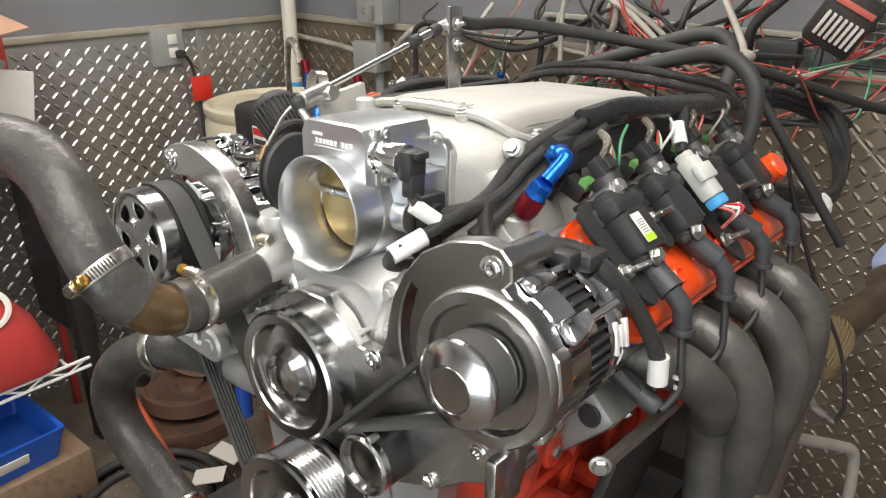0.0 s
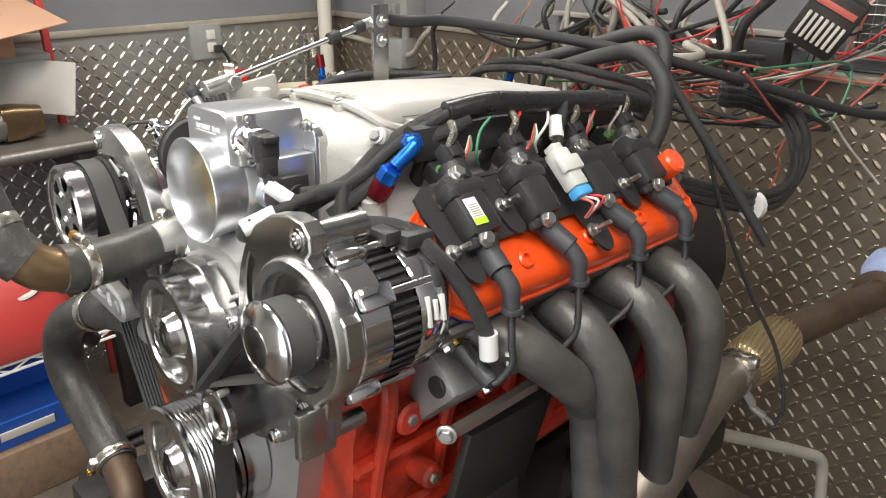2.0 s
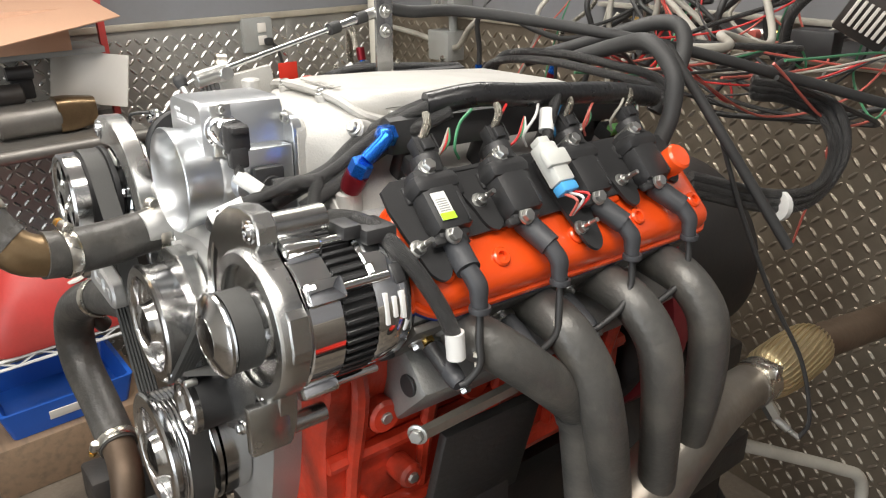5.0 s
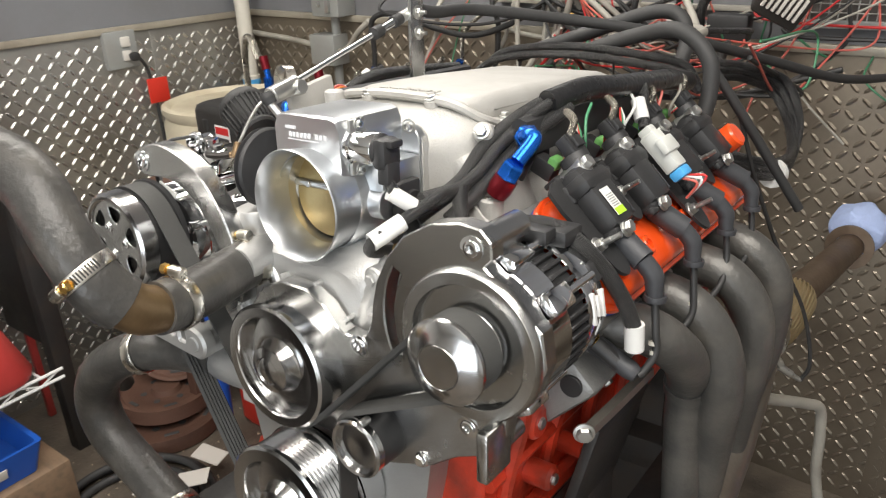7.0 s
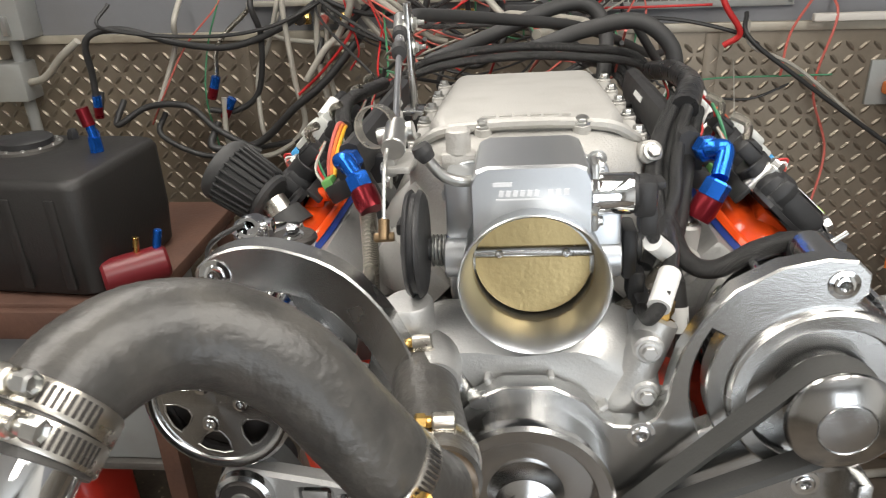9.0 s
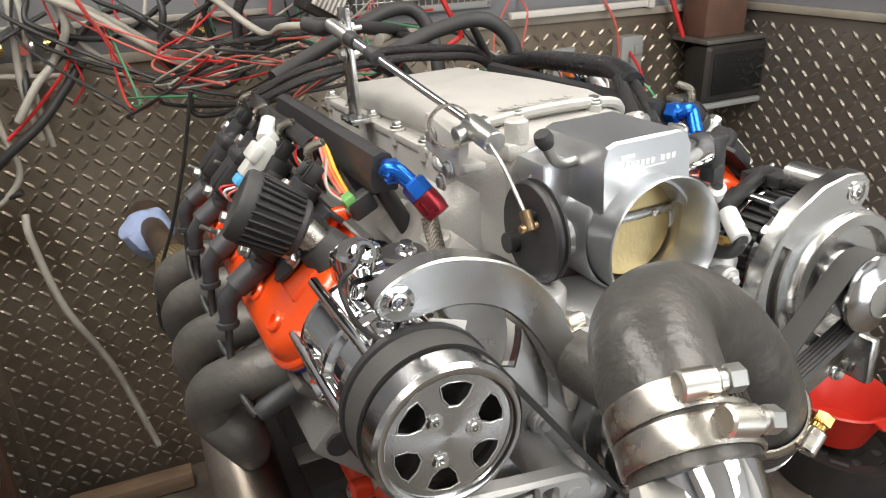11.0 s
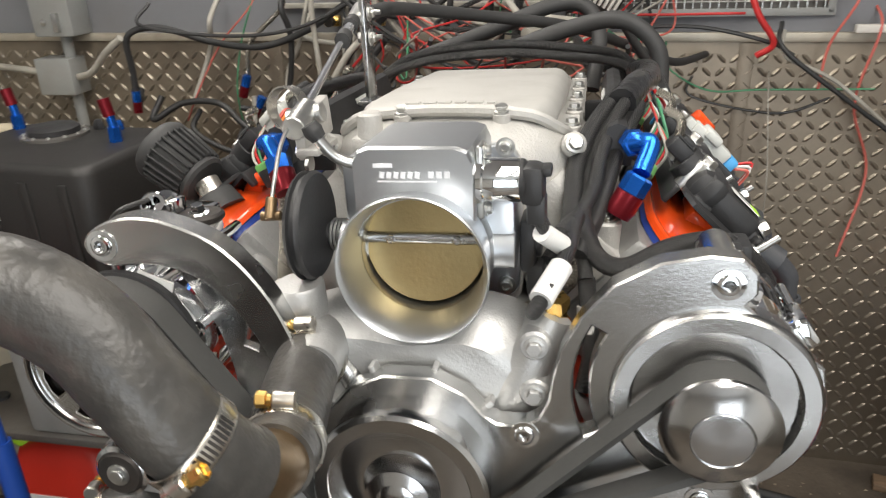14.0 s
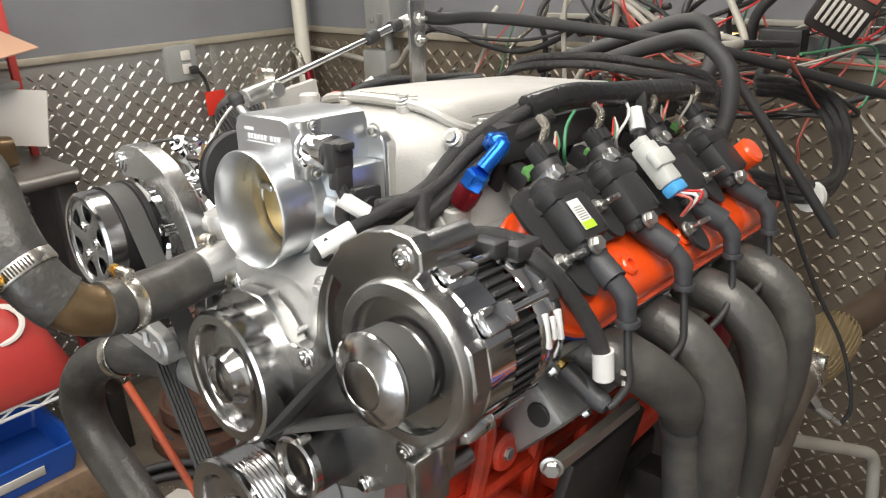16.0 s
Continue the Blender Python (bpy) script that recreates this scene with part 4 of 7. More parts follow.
for k in range(9):
    a = radians(k * 40)
    part("fin", box((ACP[0] + 0.055 * math.cos(a), 0.068, ACP[1] + 0.055 * math.sin(a)), (0.010, 0.03, 0.004), 0.001, (0, -math.degrees(a), 0)), "chrome", acc)
part("port_block", join(box((-0.215, 0.07, 0.022), (0.05, 0.05, 0.03), 0.006), cyl((-0.225, 0.06, 0.03), (-0.228, 0.055, 0.05), 0.016, 24, 0.003)), "chrome", acc)
part("port_cap", join(cyl((-0.190, 0.055, 0.03), (-0.190, 0.055, 0.038), 0.02, 24, 0.003)), "darksteel", acc)
part("cap_bolt", hexbolt((-0.188, 0.05, 0.038), (0, -0.2, 1), 0.006, 0.009, 1.5), "chrome", acc)
part("port_ring", join(rev([(0, 0.006), (0, 0.0105), (0.010, 0.011), (0.012, 0.009), (0.012, 0.006), (0, 0.006)], (-0.227, 0.050, 0.043), (0.3, -0.75, 0.55), 28), box((-0.218, 0.058, 0.035), (0.02, 0.02, 0.03), 0.003)), "chrome", acc)
part("lead", tube([(-0.226, 0.04, 0.053), (-0.24, 0.02, 0.05), (-0.252, 0.02, 0.036), (-0.246, 0.005, 0.01), (-0.23, -0.008, 0.0), (-0.222, -0.015, 0.018)], 0.0022, 8), "blackw", acc)
part("label_flag", box((-0.19, -0.024, 0.008), (0.03, 0.002, 0.008), 0, (0, 20, 0)), "white", acc)

# tensioner
ten = thing("belt_tensioner", "cast aluminium belt tensioner with a steel-capped pulley", "tensioner", base=(-0.17, -0.04, -0.14), at=(0, 0.013, 0))
arm = [(x, z) for x, z in arc(TEN[0], TEN[1], 0.024, 95, 265, 10) + arc(-0.1125, -0.154, 0.019, -80, 80, 8)]
part("arm", plate(arm, [rrect(-0.1585, -0.143, 0.026, 0.016, 0.003), rrect(-0.1335, -0.148, 0.010, 0.014, 0.002)], 0.018, xz(-0.062), 0.003), "cast", ten)
part("cap", rev([(-0.0905, 0), (-0.0905, 0.017), (-0.088, 0.0185), (-0.082, 0.0185)], (TEN[0], 0, TEN[1]), (0, 1, 0), 40), "darksteel", ten)
part("cap_ring", rev([(-0.080, 0.0235), (-0.086, 0.0225), (-0.088, 0.0190), (-0.086, 0.0180), (-0.080, 0.018)], (TEN[0], 0, TEN[1]), (0, 1, 0), 40), "polish", ten)
part("bolt", hexbolt((TEN[0], -0.0905, TEN[1]), (0, -1, 0), 0.0062, 0.004, 1.5), "steel", ten)
part("drum", rev([(-0.062, 0), (-0.062, 0.027), (-0.03, 0.027), (-0.03, 0)], (TEN[0], 0, TEN[1]), (0, 1, 0), 48), "bplastic", ten)
part("pivot", join(cyl((-0.1125, -0.078, -0.154), (-0.1125, 0.03, -0.154), 0.018, 28, 0.002), cyl((-0.1125, -0.082, -0.154), (-0.1125, -0.078, -0.154), 0.009, 16)), "cast", ten)
part("label_plate", box((-0.1585, -0.0775, -0.143), (0.02, 0.002, 0.009), 0.0004), "cast", ten)


def belt_loop(wheels):
    """The closed line of a belt round wheels (x, z, radius, +1 clockwise)."""
    pts, n = [], len(wheels)
    lines = []
    for i in range(n):
        (x0, z0, r0, s0), (x1, z1, r1, s1) = wheels[i], wheels[(i + 1) % n]
        d, b = math.hypot(x1 - x0, z1 - z0), math.atan2(z1 - z0, x1 - x0)
        th = b - math.asin((s0 * r0 - s1 * r1) / d)
        lx, lz = -math.sin(th), math.cos(th)
        lines.append(((x0 + s0 * r0 * lx, z0 + s0 * r0 * lz), (x1 + s1 * r1 * lx, z1 + s1 * r1 * lz)))
    for i in range(n):
        x, z, r, s = wheels[i]
        a, b = lines[i - 1][1], lines[i][0]
        a0, a1 = math.atan2(a[1] - z, a[0] - x), math.atan2(b[1] - z, b[0] - x)
        sweep = (a0 - a1) % (2 * math.pi) if s > 0 else (a1 - a0) % (2 * math.pi)
        if sweep > 6.0:
            sweep = 0
        k = max(2, int(sweep / 0.12))
        for j in range(k + 1):
            t = a0 - s * sweep * j / k
            pts.append((x + r * math.cos(t), z + r * math.sin(t)))
        p, q = lines[i]
        for j in range(1, 6):
            pts.append((p[0] + (q[0] - p[0]) * j / 6, p[1] + (q[1] - p[1]) * j / 6))
    return pts


loop = belt_loop([(ACP[0], ACP[1], 0.0555, 1), (WP[0], WP[1], 0.0685, -1), (ALT[0], ALT[1], 0.0345, 1), (IDL[0], IDL[1], 0.032, -1), (CRK[0], CRK[1], 0.0765, 1), (TEN[0], TEN[1], 0.0285, -1)])
bsec, nb = [], len(loop)
for i in range(nb):
    (ax, az), (bx, bz) = loop[i - 1], loop[(i + 1) % nb]
    dx, dz = bx - ax, bz - az
    m = math.hypot(dx, dz)
    nx, nz = -dz / m, dx / m
    x, z = loop[i]
    ring = [(x + nx * 0.0022, BELT_Y0, z + nz * 0.0022), (x + nx * 0.0022, BELT_Y1, z + nz * 0.0022)]
    for k in range(6):
        y0 = BELT_Y1 + (BELT_Y0 - BELT_Y1) * k / 6
        y1 = BELT_Y1 + (BELT_Y0 - BELT_Y1) * (k + 0.5) / 6
        ring += [(x - nx * 0.0008, y0, z - nz * 0.0008), (x - nx * 0.0026, y1, z - nz * 0.0026)]
    bsec.append(ring)
bm = loft(bsec + [bsec[0]], caps=False)
bmesh.ops.remove_doubles(bm, verts=bm.verts, dist=1e-6)
solo("serpentine_belt", bm, "belt", "grey-black ribbed serpentine belt round the front pulleys", "belt", at=DRIVE)

# ---- alternator ----
alt = thing("alternator", "polished one-wire alternator with black cooling fins", "alternator", base=(ALT[0], 0.03, ALT[1]), at=DRIVE)
oa = (ALT[0], 0, ALT[1])
part("front_ring", rev([(-0.020, 0.0545), (-0.034, 0.0555), (-0.0365, 0.057), (-0.0365, 0.067), (-0.034, 0.0695), (-0.026, 0.0705), (-0.012, 0.0705), (-0.010, 0.066)], oa, (0, 1, 0), 96), "brushed", alt)
bowl = rev([(-0.030, 0.0555), (-0.026, 0.050), (-0.018, 0.040), (-0.016, 0.036), (-0.022, 0.033), (-0.034, 0.0315)], oa, (0, 1, 0), 60)
dele = []
for f in bowl.faces:
    c = f.calc_center_median()
    r, a = math.hypot(c.x - ALT[0], c.z - ALT[1]), math.degrees(math.atan2(c.z - ALT[1], c.x - ALT[0])) % 60
    if 0.033 < r < 0.053 and 8 < a < 40:
        dele.append(f)
bmesh.ops.delete(bowl, geom=dele, context="FACES")
part("fan_bowl", bowl, "polish", alt)
part("fan_back", rev([(-0.008, 0), (-0.008, 0.056)], oa, (0, 1, 0), 40), "cast", alt)
for k in range(6):
    a = radians(60 * k + 2)
    part("fan_blade", box((ALT[0] + 0.043 * math.cos(a), -0.017, ALT[1] + 0.043 * math.sin(a)), (0.022, 0.016, 0.002), 0.0004, (0, -math.degrees(a) + 20, 0)), "polish", alt)
nose = part("nose_pulley", rev([(-0.024, 0.0265), (-0.033, 0.0265), (-0.034, 0.030), (-0.035, 0.0315), (-0.0355, 0.0325), (-0.061, 0.0325), (-0.0615, 0.0375), (-0.064, 0.0388), (-0.0665, 0.0382), (-0.0705, 0.033), (-0.0745, 0.021), (-0.0748, 0.0204), (-0.0737, 0.0196), (-0.0748, 0.0188), (-0.0765, 0.0)], oa, (0, 1, 0), 72), "polish", alt)
part("front_housing", rev([(-0.008, 0.0665), (-0.006, 0.0685), (0.024, 0.0685), (0.027, 0.066)], oa, (0, 1, 0), 72), "chrome", alt)
part("stator", rev([(0.026, 0.063), (0.060, 0.063)], oa, (0, 1, 0), 72), "bplastic", alt)
for k in range(44):
    a = radians(360 / 44 * k)
    part("fin", box((ALT[0] + 0.0652 * math.cos(a), 0.043, ALT[1] + 0.0652 * math.sin(a)), (0.0065, 0.033, 0.0042), 0.0008, (0, -math.degrees(a), 0), 1), "bplastic", alt)
part("rear_housing", rev([(0.060, 0.0665), (0.063, 0.068), (0.082, 0.068), (0.094, 0.066), (0.106, 0.058), (0.112, 0.045), (0.114, 0)], oa, (0, 1, 0), 72), "chrome", alt)
for a in (35, 75, 115, 300):
    ar = radians(a)
    part("lug", join(box((ALT[0] + 0.072 * math.cos(ar), 0.01, ALT[1] + 0.072 * math.sin(ar)), (0.016, 0.036, 0.022), 0.004, (0, -a, 0)), cyl((ALT[0] + 0.073 * math.cos(ar), 0.02, ALT[1] + 0.073 * math.sin(ar)), (ALT[0] + 0.073 * math.cos(ar), 0.075, ALT[1] + 0.073 * math.sin(ar)), 0.004, 10)), "chrome", alt)
    part("rear_slot", box((ALT[0] + 0.064 * math.cos(ar), 0.088, ALT[1] + 0.064 * math.sin(ar)), (0.012, 0.012, 0.02), 0.003, (0, -a, 0)), "bplastic", alt)
part("terminal", join(box((0.24, 0.085, -0.005), (0.04, 0.035, 0.016), 0.004), box((0.235, 0.06, 0.0), (0.03, 0.02, 0.014), 0.003)), "bplastic", alt)
# the maker's mark on the flank as plain bars
for i, (y, h) in enumerate(((0.068, 0.03), (0.077, 0.02), (0.086, 0.026))):
    part("etched_bar", box((ALT[0] + 0.0668, y, ALT[1] + 0.012), (0.003, 0.004, h), 0.0004, (0, -10, 0)), "white", alt)

# ---- water pump and its necks ----
wp = thing("water_pump", "grey cast aluminium water pump with ribbed body", "water pump", base=(0, 0.02, -0.12))
body = [[(x * k, y, -0.12 + (z + 0.12) * k) for x, z in smooth2([(-0.105, -0.06), (-0.06, -0.035), (0.0, -0.04), (0.06, -0.035), (0.105, -0.06), (0.115, -0.12), (0.09, -0.19), (0.03, -0.22), (-0.03, -0.22), (-0.09, -0.19), (-0.115, -0.12)], 3)] for y, k in ((0.0, 0.78), (0.012, 0.92), (0.03, 1.0), (0.055, 1.02))]
part("body", loft(body), "cast", wp)
part("bearing_nose", rev([(-0.03, 0.018), (-0.012, 0.02), (-0.004, 0.034), (0.004, 0.06), (0.014, 0.082)], (WP[0], 0, WP[1]), (0, 1, 0), 48), "cast", wp)
for a in (40, 75, 110, 145):
    ar = radians(a)
    part("rib", box((WP[0] + 0.062 * math.cos(ar), -0.001, WP[1] + 0.062 * math.sin(ar)), (0.046, 0.02, 0.005), 0.0015, (0, -a, 0)), "cast", wp)
for s, z in ((1, -0.02), (1, -0.06), (-1, -0.1)):
    part("bolt_boss", join(cyl((s * 0.1, -0.005, z - 0.03), (s * 0.1, 0.05, z - 0.03), 0.012, 18, 0.002), hexbolt((s * 0.1, -0.005, z - 0.03), (0, -1, 0), 0.006, 0.006)), "cast", wp)
part("outlet_arm", tube([(0.075, 0.02, -0.11), (0.095, 0.015, -0.07), (0.112, 0.02, -0.035)], [0.022, 0.018, 0.015], 16, 6), "cast", wp)
part("brass_fitting", join(rev([(0, 0), (0, 0.012), (0.01, 0.012), (0.011, 0.009), (0.018, 0.009), (0.019, 0.011), (0.029, 0.011), (0.03, 0)], (0.113, 0.03, -0.052), (0, -0.15, 1), 6)), "brass", wp)
part("thermostat_dome", rev([(0, 0.019), (0.02, 0.020), (0.036, 0.0195), (0.038, 0.018), (0.0385, 0)], (-0.086, 0.018, -0.052), (0, -0.08, 1), 36), "cast", wp)
part("hose_neck", tube([(-0.07, 0.03, -0.075), (-0.067, 0.005, -0.062), (-0.064, -0.03, -0.064)], [0.026, 0.022, 0.0205], 24, 6), "cast", wp)
part("lug", join(cyl((-0.105, 0.0, -0.03), (-0.105, 0.03, -0.03), 0.013, 18, 0.002), cyl((-0.105, -0.002, -0.03), (-0.105, 0.004, -0.03), 0.005, 12)), "castlid", wp)
part("lower_inlet", tube([(-0.06, 0.0, -0.20), (-0.1, -0.01, -0.205), (-0.15, -0.015, -0.205)], [0.03, 0.026, 0.023], 24, 6), "cast", wp)


# ---- hoses and clamps ----
def clamp(c, axis, r, screw, screw_metal="brass"):
    """A worm-drive clamp: slotted band, screw housing and hex screw; screw: the side on which it sits."""
    ax = V(axis).normalized()
    sd = (V(screw) - ax * V(screw).dot(ax)).normalized()
    tg = ax.cross(sd)
    c = V(c)
    t = thing("hose_clamp", "stainless worm-drive clamp round a rubber hose", "hose clamp", "hose clamps", base=c)
    part("band", rev([(-0.0065, r), (-0.0065, r + 0.0012), (-0.005, r + 0.0018), (0.005, r + 0.0018), (0.0065, r + 0.0012), (0.0065, r)], c, ax, 48), "band", t)
    for k in range(10):
        a = radians(25 + 6 * k)
        d = sd * math.cos(a) + tg * math.sin(a)
        b = box((0, 0, 0), (0.0016, 0.009, 0.0008), 0)
        rot = Matrix((tg * math.cos(a) - sd * math.sin(a), ax, d)).transposed().to_4x4()
        part("slot", moved(b, Matrix.Translation(c + d * (r + 0.0019)) @ rot), "darksteel", t)
    p = c + sd * (r + 0.005)
    part("housing", join(cyl(p - tg * 0.009, p + tg * 0.006, 0.0062, 14, 0.001)), "band", t)
    part("screw", join(cyl(p + tg * 0.006, p + tg * 0.010, 0.004, 12), rev([(0, 0), (0, 0.0055), (0.006, 0.0055), (0.007, 0.004), (0.005, 0.003), (0.005, 0)], p + tg * 0.010, tg, 6)), screw_metal, t)
    return t


up1 = [(-0.074, 0.010, -0.066), (-0.071, -0.030, -0.069), (-0.062, -0.076, -0.071), (-0.051, -0.120, -0.068), (-0.0475, -0.140, -0.065)]
solo("coolant_hose", tube(up1, 0.0258, 32, 8), "hose", "short grey-black rubber coolant hose at the pump outlet", "hose", "coolant hoses")
clamp((-0.0725, -0.010, -0.0675), (0.05, -1, -0.06), 0.026, (-0.08, 0, 1))
clamp((-0.0520, -0.115, -0.0690), (0.22, -1, 0.04), 0.0262, (0.1, 0, 1))
solo("pipe_elbow", tube([(-0.052, -0.116, -0.069), (-0.048, -0.138, -0.066), (-0.047, -0.158, -0.058), (-0.051, -0.173, -0.043), (-0.060, -0.183, -0.026)], [0.0225, 0.0228, 0.0235, 0.0228, 0.0225], 28, 6), "brownbrass", "tarnished brass pipe elbow joining two hoses", "pipe elbow")
up2 = [(-0.0495, -0.169, -0.049), (-0.054, -0.177, -0.040), (-0.063, -0.187, -0.021), (-0.084, -0.194, 0.016), (-0.111, -0.194, 0.051), (-0.144, -0.199, 0.073), (-0.173, -0.216, 0.081), (-0.191, -0.242, 0.077), (-0.1975, -0.263, 0.067), (-0.201, -0.277, 0.056)]
solo("radiator_hose", tube(up2, [0.0262, 0.0262, 0.0262, 0.0258, 0.0262, 0.0272, 0.0275, 0.0272, 0.0262, 0.0262], 40, 12, 0.004), "hose", "large grey-black moulded radiator hose bent over the pulleys", "hose", "coolant hoses")
clamp((-0.066, -0.1885, -0.017), (-0.5, -0.3, 0.75), 0.0264, (0.2, -1, 0))
clamp((-0.1960, -0.2585, 0.0692), (0.24, 0.82, 0.52), 0.0268, (-0.2, -0.7, 0.9), "steel")
clamp((-0.1990, -0.2695, 0.0620), (0.24, 0.80, 0.58), 0.0266, (0.2, -0.7, 0.9), "steel")
low = [(-0.145, -0.015, -0.205), (-0.20, -0.03, -0.203), (-0.255, -0.053, -0.211), (-0.312, -0.07, -0.245), (-0.342, -0.075, -0.295), (-0.325, -0.075, -0.345), (-0.265, -0.07, -0.388), (-0.19, -0.07, -0.42)]
solo("lower_radiator_hose", tube(low, [0.0255, 0.0255, 0.026, 0.027, 0.0275, 0.027, 0.0265, 0.0262], 32, 10), "hose", "grey-black lower radiator hose curving down", "hose", "coolant hoses")
clamp((-0.252, -0.052, -0.211), (-1, -0.4, -0.35), 0.0268, (0, 0.2, 1))
clamp((-0.2, -0.07, -0.416), (0.9, 0, -0.38), 0.0268, (0.5, -1, 0))
solo("steel_pipe", tube([(-0.205, -0.07, -0.414), (-0.15, -0.075, -0.44), (-0.12, -0.09, -0.54), (-0.1, -0.09, -0.7)], 0.0225, 24, 6), "oldsteel", "rusty coolant pipe below the lower hose", "pipe")
# heater hose with brass-screwed clamp under the compressor
solo("heater_hose", tube([(-0.205, -0.02, -0.20), (-0.25, -0.04, -0.215), (-0.29, -0.06, -0.23), (-0.33, -0.06, -0.25), (-0.35, -0.03, -0.3)], 0.0125, 18, 8), "hose", "small rubber heater hose under the compressor", "hose", "coolant hoses")
clamp((-0.25, -0.04, -0.215), (-1, -0.4, -0.35), 0.0126, (0, 0.1, 1))

# ---- coolant tower before the engine ----
tow = thing("coolant_tower", "chrome-necked coolant tower with a red painted top", "coolant tower", base=(-0.27, -0.37, -1.2), at=(0.0095, 0.024, -0.0115))
part("neck", tube([(-0.2065, -0.291, 0.0765), (-0.212, -0.31, 0.06), (-0.222, -0.33, 0.03), (-0.228, -0.345, -0.02)], 0.0224, 32, 8), "chrome", tow)
TC = (-0.272, -0.375, -0.005)
part("top", rev([(0, 0), (0, 0.085), (0.006, 0.092), (0.016, 0.092), (0.022, 0.085), (0.026, 0)], TC, (0, 0, 1), 64), "dullred", tow, "scuffed red painted top plate")
part("rim", rev([(-0.012, 0.094), (-0.004, 0.097), (0.002, 0.094)], TC, (0, 0, 1), 64), "oldsteel", tow)
part("body", rev([(-1.16, 0), (-1.16, 0.085), (-0.01, 0.088), (0, 0.086)], TC, (0, 0, 1), 48), "darksteel", tow)
part("bleed_bolt", join(cyl((-0.236, -0.312, 0.0), (-0.236, -0.311, 0.065), 0.0085, 16), rev([(0, 0), (0, 0.0125), (0.012, 0.0125), (0.015, 0.009), (0.015, 0)], (-0.236, -0.311, 0.062), (0, 0, 1), 6)), "steel", tow)
part("drain_cock", join(cyl((-0.33, -0.345, 0.015), (-0.33, -0.345, 0.04), 0.009, 12), box((-0.335, -0.34, 0.045), (0.04, 0.014, 0.01), 0.003, (0, 0, 30))), "brass", tow)


# ---- ignition: coils, leads, plugs ----
def bp(s, u, w, y):
    return bank(s, u, w, y)


def coil(s, y, number):
    def cp(u, w, yy):
        return bank(s, u + 0.007, 0.165 + (w - 0.162) * 0.68, y + s * (yy - y))

    def cbox(u0, u1, w0, w1, ya, yb, bev):
        ya, yb = sorted((y + s * (ya - y), y + s * (yb - y)))
        return bank_box(s, u0 + 0.007, u1 + 0.007, 0.165 + (w0 - 0.162) * 0.68, 0.165 + (w1 - 0.162) * 0.68, ya, yb, bev)

    c = thing("ignition_coil", "black ignition coil bolted over an orange valve cover", "ignition coil", "ignition coils", base=cp(0.16, 0.18, y))
    part("body", cbox(0.124, 0.197, 0.162, 0.2085, y - 0.0195, y + 0.029, 0.011), "bplastic", c)
    part("strap", join(cbox(0.132, 0.155, 0.162, 0.2125, y - 0.0235, y + 0.033, 0.016), cbox(0.134, 0.154, 0.1685, 0.178, y - 0.024, y + 0.048, 0.004)), "bplastic", c)
    part("end_cap", join(cbox(0.190, 0.203, 0.166, 0.196, y - 0.017, y + 0.022, 0.006), cbox(0.196, 0.206, 0.18, 0.194, y - 0.025, y - 0.008, 0.004)), "bplastic", c)
    part("rib", cbox(0.16, 0.192, 0.203, 0.2095, y + 0.0185, y + 0.0205, 0.0008), "bplastic", c)
    part("socket", join(cbox(0.112, 0.136, 0.176, 0.200, y - 0.004, y + 0.022, 0.004), cyl(cp(0.112, 0.190, y + 0.012), cp(0.134, 0.188, y + 0.010), 0.0155, 20)), "bplastic", c)
    part("plug", join(cbox(0.092, 0.114, 0.186, 0.208, y, y + 0.026, 0.003), cbox(0.097, 0.11, 0.206, 0.214, y + 0.006, y + 0.020, 0.002)), "bplastic", c)
    for dy in (0.001, 0.007, 0.019, 0.025):
        part("plug_ridge", cbox(0.0925, 0.110, 0.2075, 0.2095, y + dy - 0.001, y + dy + 0.001, 0.0004), "bplastic", c)
    part("sleeve_loop", tube([cp(0.096, 0.204, y + 0.012), cp(0.086, 0.222, y + 0.018), cp(0.072, 0.216, y + 0.026)], 0.0042, 8, 5), "ssbraid", c)
    part("spacer", cyl(cp(0.128, 0.165, y + 0.002), cp(0.128, 0.205, y + 0.002), 0.0095, 16), "steel", c)
    part("bolt", hexbolt(cp(0.128, 0.205, y + 0.002), bank(s, -0.1, 1, 0), 0.0072, 0.008, 1.3), "steel", c)
    part("bolt", hexbolt(cp(0.200, 0.197, y - 0.003), bank(s, 0.3, 1, 0), 0.007, 0.008, 1.35), "steel", c)
    part("tower", cyl(cp(0.19, 0.180, y + 0.008), cp(0.208, 0.174, y + 0.009), 0.0125, 18), "bplastic", c)
    if number == 0 and s > 0:
        turn = Matrix.Translation(cp(0.172, 0.2092, y - 0.004)) @ Matrix(((SQ, 0, SQ, 0), (0, 1, 0, 0), (-SQ, 0, SQ, 0), (0, 0, 0, 1)))
        lb = part("label", moved(box((0, 0, 0), (0.030, 0.0168, 0.0008), 0), turn), "white", c, "white and lime printed label")
        for i in range(6):
            b = box((-0.007 + i * 0.0025, 0, 0.0005), (0.0011, 0.012, 0.0003), 0)
            part("print_bar", moved(b, turn), "boxgrey", lb)
        part("lime_end", moved(box((0.0115, 0, 0.0006), (0.0075, 0.0168, 0.0005), 0), turn), "lime", lb)
    return c


